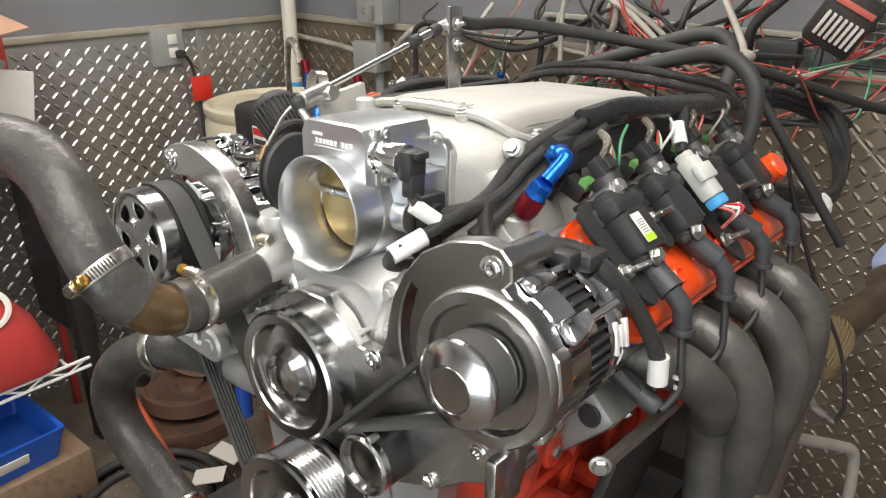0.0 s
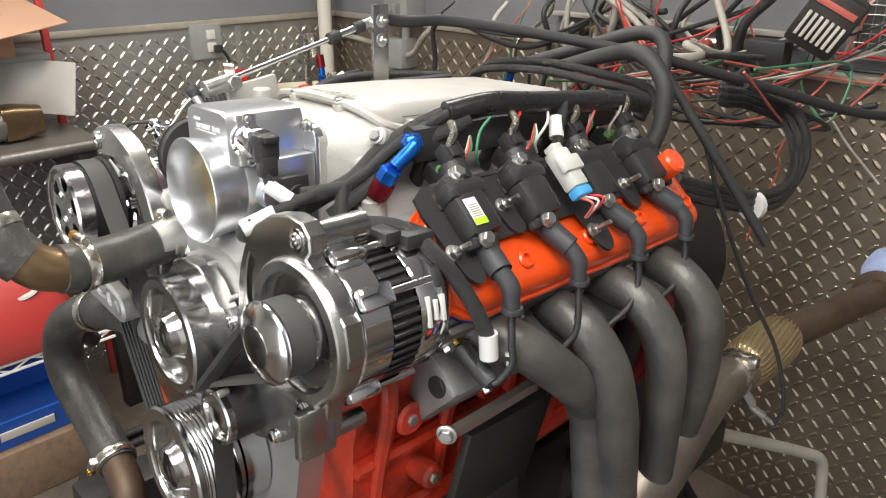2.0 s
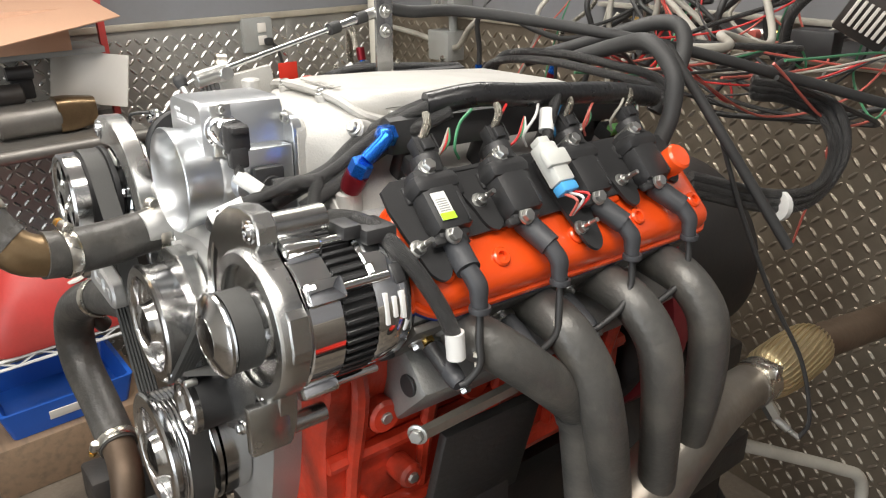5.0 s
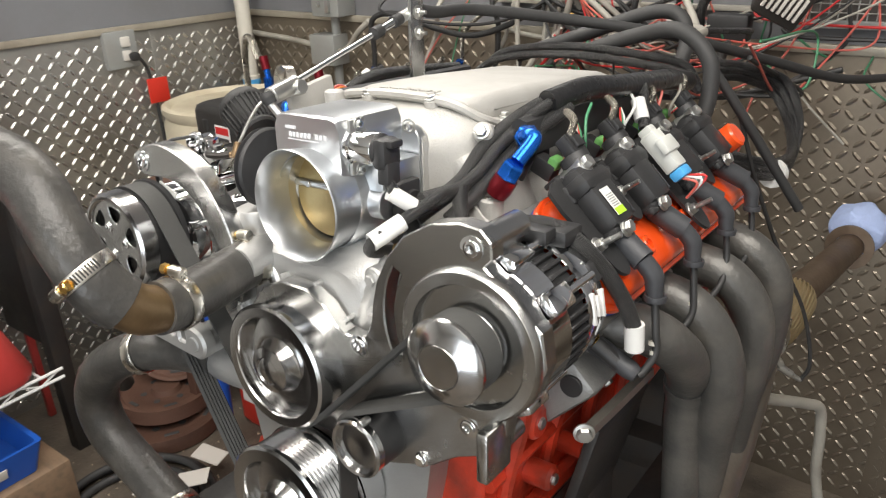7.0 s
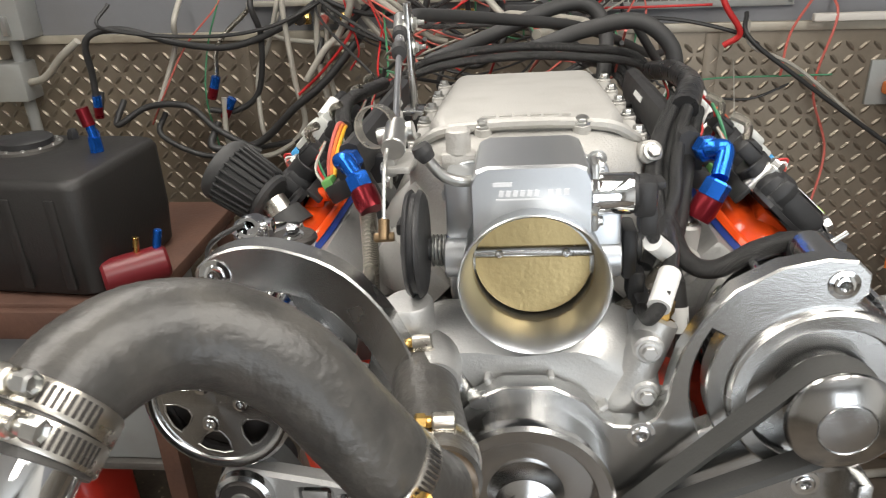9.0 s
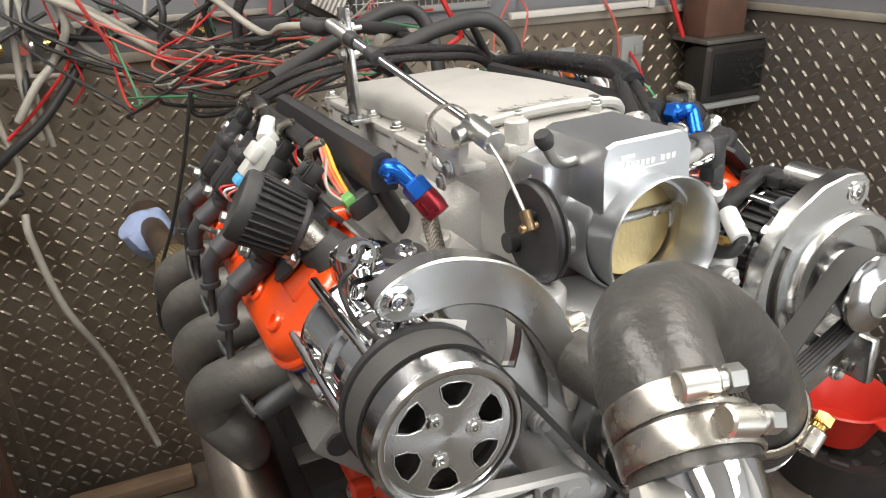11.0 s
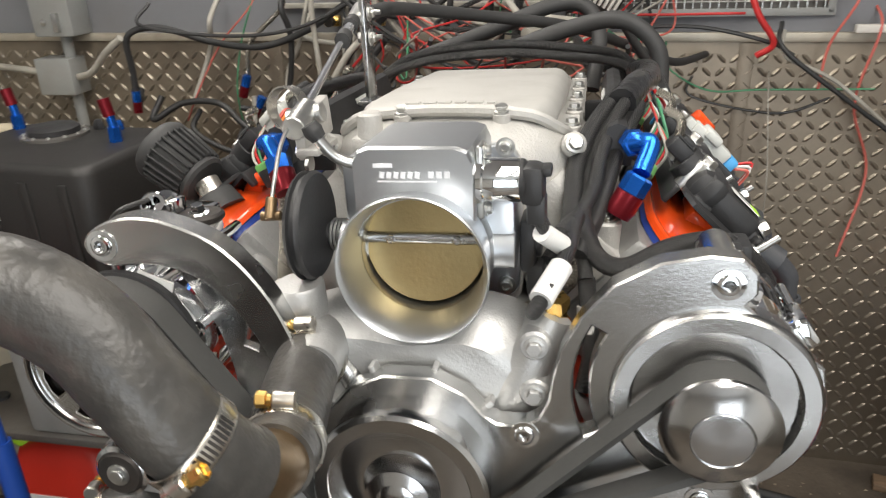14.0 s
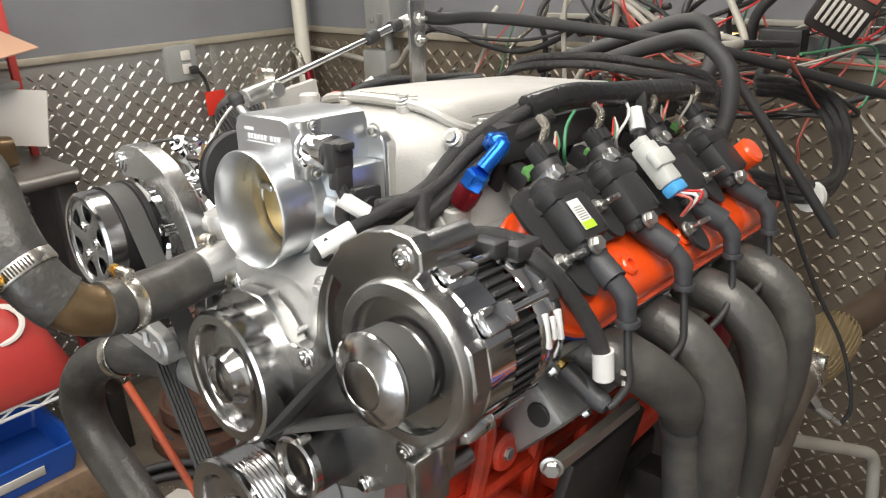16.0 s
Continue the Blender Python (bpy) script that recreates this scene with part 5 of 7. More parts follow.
COILS = {1: (0.161, 0.257, 0.369, 0.478), -1: (0.236, 0.343, 0.457, 0.548)}
PORTS = (0.168, 0.280, 0.392, 0.503)
for s in (1, -1):
    for i, y in enumerate(COILS[s]):
        coil(s, y, i)
        # lead: elbow boot, ribbed sleeve, wire and plug boot
        ld = thing("spark_plug_lead", "grey-booted spark plug lead from coil to head", "plug lead", "plug leads", base=bp(s, 0.23, 0.16, y))
        yc = (0.166, 0.277, 0.396, 0.506)[i] if s > 0 else y - 0.004
        p0, p1, p2 = bp(s, 0.205, 0.172, y + s * 0.006), V(s * 0.299, yc - 0.004, -0.044), V(s * 0.308, yc, -0.058)
        part("coil_boot", tube([p0, p0.lerp(p1, 0.06), p1], [0.0105, 0.0132, 0.0126], 18, 3), "boot", ld)
        p3 = V(s * 0.312, yc, -0.084)
        part("boot_sleeve", tube([p1 - (p1 - p0) * 0.08, p2, p2.lerp(p3, 0.5), p3], [0.0095, 0.0100, 0.0088, 0.0076], 16, 5), "boot", ld)
        part("collar", rev([(0, 0.008), (0, 0.0108), (0.003, 0.0113), (0.006, 0.0108), (0.006, 0.008)], p3, (0, 0, 1), 18), "boot", ld)
        py = (0.147, 0.250, 0.344, 0.452)[i] + (0.0 if s > 0 else 0.035)
        q = V(s * 0.307, py, -0.160)
        part("wire", tube([p3, p3 + V(s * 0.004, -0.003, -0.03), V(s * 0.318, (p3.y + py) / 2 + 0.006, -0.138), q + V(s * 0.004, 0.006, 0.004), q], 0.0040, 10, 8), "blackw", ld)
        for f in (0.25, 0.45):
            part("print_band", tube([p3 + V(s * 0.004 * f * 2, -0.003, -0.03 - 0.05 * f), p3 + V(s * 0.005 * f * 2, -0.004, -0.034 - 0.05 * f)], 0.0043, 8, 2), "greyw", ld)
        inner = V(s * 0.258, py + 0.004, -0.140)
        part("plug_boot", tube([q, q.lerp(inner, 0.2), inner], [0.0075, 0.0105, 0.0110], 14, 4), "boot", ld)
        part("plug_hex", rev([(0, 0), (0, 0.0125), (0.01, 0.0125), (0.011, 0)], V(s * 0.250, py + 0.005, -0.136), V(s * 0.9, -0.08, -0.4), 6), "steel", ld)
    cb = thing("coil_bracket", "black steel coil mounting bracket on the valve cover", "bracket", "coil brackets", base=bp(s, 0.18, 0.165, 0.33))
    b = plate([(0.134, 0.168), (0.194, 0.136), (0.205, 0.127), (0.216, 0.130), (0.230, 0.150), (0.226, 0.156), (0.206, 0.168), (0.200, 0.53), (0.128, 0.53)], [], 0.004)
    for v in b.verts:
        v.co = bank(s, v.co.x, 0.1645 + v.co.z, v.co.y if s > 0 else 0.711 - v.co.y)
    part("mounting_plate", b, "bplastic", cb)
    for y, u in ((0.140, 0.236), (0.228, 0.20), (0.345, 0.252), (0.440, 0.215), (0.53, 0.20)):
        b = plate(smooth2([(0.14, -0.024), (u - 0.02, -0.016), (u, -0.011), (u + 0.008, 0.0), (u, 0.011), (u - 0.02, 0.016), (0.14, 0.024)], 3), [], 0.004)
        for v in b.verts:
            v.co = bank(s, v.co.x, 0.1685 + v.co.z, y + v.co.y if s > 0 else 0.711 - y - v.co.y)
        part("finger", b, "bplastic", cb)
    for y, u in ((0.126, 0.206), (0.222, 0.172), (0.335, 0.231), (0.437, 0.188), (0.54, 0.18)):
        part("stud_bolt", hexbolt(bp(s, u, 0.1715, y if s > 0 else 0.711 - y), bank(s, 0.15, 1, 0), 0.0065, 0.008, 1.4, 0.02), "steel", cb)
    part("upright", bank_box(s, 0.126, 0.132, 0.150, 0.168, 0.148 if s > 0 else 0.181, 0.53 if s > 0 else 0.563, 0.002), "bplastic", cb)
    # white junction plug among the coils
    jp = thing("wiring_connector", "translucent white wiring connector with a blue seal", "connector", "wiring connectors", base=bp(s, 0.14, 0.205, 0.34))
    yc, du, dw = (0.317, 0.028, -0.012) if s > 0 else (0.335, 0.0, -0.008)
    part("shell", join(bank_box(s, 0.108 + du, 0.158 + du, 0.200 + dw, 0.220 + dw, yc - 0.012, yc + 0.012, 0.003), bank_box(s, 0.12 + du, 0.14 + du, 0.214 + dw, 0.224 + dw, yc - 0.017, yc + 0.017, 0.003), bank_box(s, 0.1 + du, 0.112 + du, 0.202 + dw, 0.218 + dw, yc - 0.008, yc + 0.008, 0.002)), "natural", jp)
    part("seal", bank_box(s, 0.158 + du, 0.17 + du, 0.201 + dw, 0.219 + dw, yc - 0.0115, yc + 0.0115, 0.003), "aqua", jp)
    for k, m in enumerate(("pinkw", "white", "redw")):
        part("wire", tube([bp(s, 0.168 + du, 0.209 + dw, yc - 0.006 + 0.006 * k), bp(s, 0.184 + du, 0.207 + 0.004 * k, yc - 0.004 + 0.006 * k), bp(s, 0.19 + du, 0.185, yc + 0.002 * k)], 0.0016, 6, 5), m, jp)

# ---- exhaust headers ----
for s in (1, -1):
    hd = thing("exhaust_header", "black-coated four-tube exhaust header on the engine flank", "exhaust header", "exhaust headers", base=(s * 0.33, 0.35, -0.3))
    fl = bank_box(s, 0.263, 0.272, 0.050, 0.122, 0.115, 0.555, 0.003)
    part("flange", fl, "header", hd)
    if s > 0:
        runs = (((0.300, 0.194, -0.134), (0.318, 0.245, -0.178), (0.312, 0.300, -0.228), (0.303, 0.332, -0.262), (0.298, 0.352, -0.33), (0.295, 0.385, -0.50)),
                ((0.310, 0.292, -0.142), (0.338, 0.308, -0.185), (0.346, 0.325, -0.245), (0.335, 0.36, -0.33), (0.312, 0.42, -0.49)),
                ((0.312, 0.402, -0.138), (0.345, 0.412, -0.178), (0.352, 0.425, -0.235), (0.342, 0.45, -0.32), (0.322, 0.49, -0.45)),
                ((0.312, 0.505, -0.135), (0.345, 0.512, -0.172), (0.350, 0.522, -0.225), (0.342, 0.535, -0.30), (0.318, 0.555, -0.40)))
    else:
        runs = tuple(((0.300, y + 0.052, -0.136), (0.337, y + 0.078, -0.158), (0.342, y + 0.098, -0.196), (0.316, y + 0.112, -0.252), (0.292, 0.50 + 0.03 * k, -0.43)) for k, y in enumerate(PORTS))
    for i, y in enumerate(PORTS):
        p = bank(1, 0.266, 0.088, y + (0.012 if s > 0 else 0.035))
        part("tube", tube([(s * x, yy, z) for x, yy, z in ((p.x, p.y, p.z), *runs[i])], 0.0255, 24, 9), "header", hd)
        part("weld_ring", tube([(s * (p.x + d * SQ), p.y, p.z - d * SQ) for d in (0.004, 0.010)], [0.029, 0.0262], 24, 2), "header", hd)
        for dy in (-0.036, 0.036):
            part("bolt", hexbolt(bank(s, 0.272, 0.088, y + dy), bank(s, 1, 0, 0), 0.0065, 0.008, 1.4), "steel", hd)
    if s > 0:
        part("slip_joint", tube([(0.3035, 0.330, -0.258), (0.3022, 0.337, -0.274)], 0.0285, 24, 2), "header", hd)
    part("collector", tube([(s * 0.305, 0.40, -0.515), (s * 0.306, 0.43, -0.495), (s * 0.308, 0.51, -0.44), (s * 0.309, 0.60, -0.392), (s * 0.306, 0.68, -0.382), (s * 0.302, 0.76, -0.383) if s > 0 else (s * 0.302, 0.92, -0.374)], [0.030, 0.050, 0.050, 0.044, 0.036, 0.034], 28, 8), "collector", hd)
    ex = thing("exhaust_pipe", "stained exhaust pipe running back through the wall", "exhaust pipe", "exhaust pipes", base=(s * 0.34, 1.0, -0.4))
    part("band_clamp", tube([(s * 0.303, 0.742, -0.383), (s * 0.302, 0.778, -0.383)], 0.0375, 28, 2), "band", ex)
    part("clamp_lug", box((s * 0.325, 0.758, -0.350), (0.03, 0.02, 0.02), 0.003), "band", ex)
    fj = part("flex_joint", tube([(s * 0.302, 0.782, -0.383), (s * 0.303, 0.80, -0.382), (s * 0.307, 0.85, -0.374), (s * 0.312, 0.90, -0.364), (s * 0.314, 0.918, -0.361)], [0.033, 0.040, 0.042, 0.040, 0.033], 40, 8), "flex", ex, "braided brassy flexible joint")
    for k in range(30):
        a = 2 * math.pi * k / 30
        part("braid_ridge", tube([(s * xx + rr * math.cos(a + tw), yy, zz + rr * math.sin(a + tw)) for rr, xx, yy, zz, tw in ((0.0335, 0.302, 0.784, -0.383, 0.0), (0.0405, 0.303, 0.803, -0.381, 0.1), (0.0425, 0.307, 0.85, -0.374, 0.3), (0.0405, 0.312, 0.897, -0.364, 0.5), (0.0335, 0.314, 0.915, -0.361, 0.6))], 0.0024, 6, 4), "flex", fj)
    part("pipe", tube([(s * 0.314, 0.912, -0.361), (s * 0.330, 1.15, -0.380), (s * 0.350, 1.62, -0.430)], 0.0305, 28, 8), "oldsteel", ex)
    part("flange_ring", rev([(0, 0.032), (0, 0.052), (0.008, 0.052), (0.008, 0.032)], (s * 0.340, 1.36, -0.402), (0, 1, -0.1), 32), "oldsteel", ex)
    part("probe", join(cyl((s * 0.320, 0.80, -0.452), (s * 0.345, 0.812, -0.470), 0.007, 14), cyl((s * 0.300, 0.79, -0.415), (s * 0.325, 0.80, -0.452), 0.011, 6), cyl((s * 0.345, 0.812, -0.470), (s * 0.36, 0.82, -0.481), 0.0045, 10)), "steel", ex)
    part("probe_lead", tube([(s * 0.36, 0.82, -0.481), (s * 0.37, 0.82, -0.44), (s * 0.35, 0.80, -0.34), (s * 0.31, 0.75, -0.23), (s * 0.27, 0.70, -0.1), (s * 0.24, 0.66, 0.02)], 0.0035, 8), "blackw", ex)
    rg = rev([(0, 0), (0.0, 0.035), (0.02, 0.06), (0.045, 0.062), (0.07, 0.05), (0.085, 0.02), (0.09, 0)], (s * 0.345, 1.47, -0.395), (0, -0.75, 0.5), 40)
    for v in rg.verts:
        v.co += 0.012 * noise.noise_vector(v.co * 28)
    if s < 0:
        ex.location += ENG.to_3x3() @ V(0, 0.18, 0.03)
    solo("rag", rg, "rag", "crumpled pale blue rag stuffed round the exhaust pipe", "rag", "rags")

# ---- fuel rails, fittings and hoses ----
for s in (1, -1):
    fr = thing("fuel_rail", "black extruded fuel rail beside the intake", "fuel rail", "fuel rails", base=(s * 0.158, 0.33, 0.06))
    sec2 = [(-0.012, -0.018), (0.012, -0.018), (0.014, -0.006), (0.012, 0.004), (0.008, 0.016), (0.0, 0.019), (-0.008, 0.016), (-0.012, 0.004), (-0.014, -0.006)]
    part("rail", loft([[(s * 0.158 + x, y, 0.060 + z) for x, z in sec2] for y in (0.165, 0.172, 0.52, 0.53)]), "bplastic", fr)
    part("print_bar", box((s * 0.158 - s * 0.0115, 0.40, 0.066), (0.003, 0.05, 0.006), 0, (0, s * 25, 0)), "white", fr)
    for i, y in enumerate((0.19, 0.30, 0.41, 0.50)):
        inj = thing("fuel_injector", "black injector with a green and grey plug", "injector", "fuel injectors", base=(s * 0.15, y, 0.03))
        part("body", cyl((s * 0.156, y, 0.044), (s * 0.13, y, -0.01), 0.009, 16), "bplastic", inj)
        part("plug", join(box((s * 0.176, y, 0.026), (0.026, 0.02, 0.02), 0.003, (0, s * 25, 0))), "bplastic", inj)
        part("lock", join(box((s * 0.187, y, 0.032), (0.012, 0.018, 0.012), 0.002, (0, s * 25, 0))), "greenplug", inj)
        for k, m in enumerate(("greyw", "redw", "greenw", "white")[i % 2 :][:3]):
            part("wire", tube([(s * 0.19, y - 0.005 + 0.005 * k, 0.03), (s * 0.203, y + 0.01 + 0.006 * k, 0.045 + 0.004 * k), (s * 0.195, y + 0.03, 0.068)], 0.0015, 6, 5), m, inj)
    part("rail_bracket", box((s * 0.14, 0.23, 0.035), (0.03, 0.016, 0.03), 0.003), "bplastic", fr)
    part("rail_bracket", box((s * 0.14, 0.45, 0.035), (0.03, 0.016, 0.03), 0.003), "bplastic", fr)
    fe = thing("fuel_fitting", "blue and red anodised hose-end fitting on the fuel rail", "fitting", "hose fittings", base=(s * 0.165, 0.14, 0.05), at=(0.010, -0.003, 0.004) if s > 0 else (0.006, -0.008, 0.004))
    e0 = V(s * 0.16, 0.166, 0.060)
    e1, e2, ax = (V(0.175, 0.150, 0.060), V(0.165, 0.128, 0.036), V(-0.45, -0.15, -0.8)) if s > 0 else (V(-0.162, 0.148, 0.064), V(-0.150, 0.138, 0.050), V(0.42, -0.54, -0.73))
    part("swivel_nut", rev([(0, 0), (0, 0.0118), (0.012, 0.0118), (0.014, 0.009), (0.014, 0)], e0, (s * 0.2, -1, 0), 6), "blue", fe)
    part("elbow", tube([e0 + V(0, -0.01, 0), e0 + V(s * 0.008, -0.014, 0.003), e1, e2.lerp(e1, 0.2)], [0.0075, 0.0078, 0.0078, 0.0078], 18, 6), "blue", fe)
    part("body_nut", rev([(0, 0), (0, 0.0098), (0.002, 0.0118), (0.016, 0.0118), (0.017, 0.0105)], e2 - ax.normalized() * 0.004, ax, 6), "blue", fe)
    part("socket", rev([(0.0165, 0.0), (0.0165, 0.0122), (0.03, 0.0124), (0.038, 0.0108), (0.038, 0)], e2 - ax.normalized() * 0.004, ax, 12), "redan", fe)
solo("fuel_hose", tube([(-0.136, 0.121, 0.026), (-0.134, 0.108, -0.012), (-0.13, 0.085, -0.055), (-0.10, 0.07, -0.078), (-0.05, 0.075, -0.086), (0.03, 0.085, -0.085), (0.10, 0.095, -0.06), (0.138, 0.115, -0.020), (0.149, 0.122, 0.008)], 0.0078, 16, 10), "ssbraid", "stainless braided fuel hose looping under the throttle body", "hose")

# breather filter on the left cover
bf = thing("breather_filter", "black conical breather filter with pleats on the valve cover", "filter", base=(-0.25, 0.18, 0.02))
n0, n1, n2 = V(-0.220, 0.155, -0.004), V(-0.240, 0.163, 0.024), V(-0.280, 0.172, 0.050)
ax = (n2 - n1).normalized()
part("grommet", tube([n0, n0.lerp(n1, 0.55)], [0.024, 0.02], 24, 3), "brubber", bf)
part("neck_clamp", tube([n0.lerp(n1, 0.5), n1], 0.0135, 24, 2), "band", bf)
part("base", cyl(n1, n1 + ax * 0.010, 0.0265, 40, 0.003), "brubber", bf)
part("cap", rev([(0.048, 0.031), (0.05, 0.0325), (0.058, 0.0325), (0.062, 0.030), (0.0625, 0.024), (0.0605, 0.021), (0.0605, 0)], n1, ax, 48), "brubber", bf)
part("gauze", rev([(0.008, 0.026), (0.05, 0.0295)], n1, ax, 64), "filter", bf)
q = ax.to_track_quat("Z", "Y").to_matrix().to_4x4()
for k in range(26):
    a = 2 * math.pi * k / 26
    part("pleat", moved(box((0.0292 * math.cos(a), 0.0292 * math.sin(a), 0.029), (0.005, 0.0026, 0.042), 0.001, (0, 4.6, math.degrees(a)), 1), Matrix.Translation(n1) @ q), "filter", bf)
part("vent_spout", tube([bp(-1, 0.150, 0.150, 0.205), bp(-1, 0.132, 0.154, 0.200), bp(-1, 0.119, 0.148, 0.193)], [0.010, 0.008, 0.0075], 14, 5), "orange", eng)
part("vent_barb", tube([bp(-1, 0.119, 0.148, 0.193), bp(-1, 0.110, 0.143, 0.184)], 0.0048, 12, 3), "steel", eng)

# throttle cable, its clamp and the upright stand
cs = thing("cable_stand", "flat aluminium upright carrying the throttle cable", "bracket", base=(-0.118, 0.36, 0.1), at=(-0.003, -0.010, 0.014))
part("upright", box((-0.116, 0.362, 0.112), (0.006, 0.028, 0.13), 0.001), "brushed", cs)
part("foot", box((-0.116, 0.362, 0.056), (0.024, 0.04, 0.006), 0.001), "brushed", cs)
for z in (0.155, 0.128):
    part("bolt", join(hexbolt((-0.112, 0.362, z), (1, 0, 0), 0.0065, 0.006, 1.5, 0.008), hexbolt((-0.120, 0.362, z), (-1, 0, 0), 0.0065, 0.006, 1.4)), "steel", cs)
tc = thing("throttle_cable", "black throttle cable with a chromed end rod", "cable", base=(-0.11, 0.2, 0.12))
c0, c1 = V(-0.129, 0.36, 0.171), V(-0.098, 0.088, 0.104)
part("end_rod", tube([c0.lerp(c1, 0.30), c1], 0.0036, 12, 2), "chrome", tc)
part("sleeve", tube([c0.lerp(c1, -0.03), c0.lerp(c1, 0.16)], 0.0078, 14, 2), "steel", tc)
part("ferrule", tube([c0.lerp(c1, 0.16), c0.lerp(c1, 0.31)], [0.006, 0.0055], 14, 2), "chrome", tc)
for f in (0.13, 0.3):
    part("sealing_band", tube([c0.lerp(c1, f), c0.lerp(c1, f + 0.06)], 0.0082, 14, 2), "brubber", tc)
part("jacket", tube([c0.lerp(c1, -0.02), (-0.128, 0.41, 0.166), (-0.12, 0.50, 0.165), (-0.03, 0.62, 0.145), (0.10, 0.74, 0.115), (0.2, 0.95, 0.06), (0.3, 1.2, 0.0), (0.4, 1.5, -0.02)], 0.0088, 14, 8), "brubber", tc)
part("barrel_clamp", join(cyl((-0.099, 0.104, 0.106), (-0.097, 0.064, 0.097), 0.0100, 20), cyl((-0.115, 0.1, 0.098), (-0.084, 0.1, 0.104), 0.0085, 16)), "steel", tc)
part("worm_band", rev([(-0.006, 0.017), (-0.006, 0.0185), (0.006, 0.0185), (0.006, 0.017), (-0.006, 0.017)], (-0.117, 0.105, 0.107), (0.3, 1, -0.1), 28), "band", tc)
part("pull_wire", tube([(-0.102, 0.074, 0.103), (-0.102, 0.045, 0.085), (-0.1005, 0.02, 0.058), (-0.1, 0.012, 0.048)], 0.0017, 8), "steel", tc)
part("swivel", join(cyl((-0.1, 0.016, 0.055), (-0.1, 0.008, 0.04), 0.0045, 12), cyl((-0.108, 0.01, 0.042), (-0.092, 0.012, 0.042), 0.0038, 12)), "brownbrass", tc)
part("clamp_bracket", join(box((-0.108, 0.135, 0.085), (0.01, 0.07, 0.035), 0.002, (10, 0, 0)), box((-0.1, 0.12, 0.07), (0.02, 0.05, 0.006), 0.001)), "castlid", tc)
for y, z in ((0.118, 0.066), (0.15, 0.09), (0.135, 0.05)):
    part("bolt", hexbolt((-0.114, y, z), (-1, 0, 0), 0.006, 0.005), "steel", tc)


# ---- wiring on the engine ----
def loom(name, pts, r, label, mats="loom", ties=()):
    t = thing(name, label, "wiring loom", "engine looms", base=pts[0])
    part("sleeve", tube(pts, r, 12, 8), mats, t)
    return t


def white_tie(p, d, r=0.0075, ln=0.03):
    p, d = V(p), V(d).normalized()
    return solo("heat_shrink_tag", tube([p, p + d * ln], r, 14, 2), "white", "white heat-shrink identification sleeve on a loom", "cable tag", "cable tags")


trunk = loom("main_loom", [(0.19, 0.57, 0.068), (0.198, 0.48, 0.082), (0.196, 0.40, 0.088), (0.19, 0.33, 0.092), (0.178, 0.27, 0.096), (0.162, 0.215, 0.088)], 0.0135, "thick glossy black taped wiring loom along the fuel rail", "tape")
for k, (dx, dz) in enumerate(((-0.010, 0.004), (0.004, 0.008), (0.010, -0.006), (-0.004, -0.008), (0.0, 0.0))):
    r = 0.0062 if k % 2 else 0.0078
    loom("branch_loom", [(0.168 + dx, 0.235, 0.088 + dz), (0.150 + dx * 1.3, 0.19, 0.068 + dz), (0.138 + dx * 1.4, 0.15, 0.045 + dz), (0.132 + dx, 0.115, 0.02 + dz), ((0.12, 0.105, 0.128, 0.135, 0.115)[k], (0.07, 0.06, 0.08, 0.075, 0.055)[k], (0.01, -0.008, -0.01, -0.03, 0.015)[k])], r, "black braided branch of the wiring loom")
loom("sensor_loom", [(0.125, 0.075, 0.012), (0.120, 0.048, 0.012), (0.110, 0.028, 0.022), (0.101, 0.024, 0.040)], 0.0055, "thin braided lead to the idle motor")
white_tie((0.117, 0.040, 0.013), (-0.35, -0.45, 0.42), 0.0078, 0.028)
loom("sensor_loom", [(0.125, 0.075, 0.018), (0.122, 0.040, 0.010), (0.114, 0.012, 0.0), (0.107, -0.006, -0.008), (0.099, -0.004, -0.022), (0.099, 0.030, -0.032)], 0.006, "thin braided lead to the throttle sensor")
white_tie((0.1175, 0.022, 0.003), (-0.36, -0.85, -0.38), 0.0088, 0.036)
loom("sensor_loom", [(0.135, 0.08, -0.03), (0.138, 0.07, -0.06), (0.14, 0.06, -0.09), (0.135, 0.055, -0.12)], 0.0075, "braided lead dropping behind the bracket")
white_tie((0.1365, 0.073, -0.052), (0.02, -0.2, -0.6), 0.0088, 0.022)
loom("alternator_lead", [(0.128, 0.1, 0.02), (0.142, 0.085, -0.012), (0.165, 0.075, -0.018), (0.20, 0.075, 0.0), (0.24, 0.09, 0.0), (0.272, 0.11, -0.03), (0.293, 0.132, -0.075), (0.303, 0.146, -0.115)], 0.0082, "braided lead arching over the alternator")
white_tie((0.3015, 0.1435, -0.103), (0.02, 0.05, -0.7), 0.0098, 0.028)
# knock sensor and temperature sender on the head's front corner
ts = thing("coolant_sensor", "brass coolant sensor with a black plug", "sensor", base=(0.265, 0.145, -0.14))
part("hex", rev([(0, 0), (0, 0.0085), (0.01, 0.0085), (0.012, 0.006), (0.016, 0.006)], (0.252, 0.143, -0.128), (0.6, 0.05, -0.4), 6), "brass", ts)
part("plug", join(tube([(0.262, 0.1435, -0.135), (0.29, 0.146, -0.154)], [0.009, 0.008], 14, 3), box((0.282, 0.145, -0.143), (0.02, 0.008, 0.008), 0.002, (0, 35, 0))), "bplastic", ts)
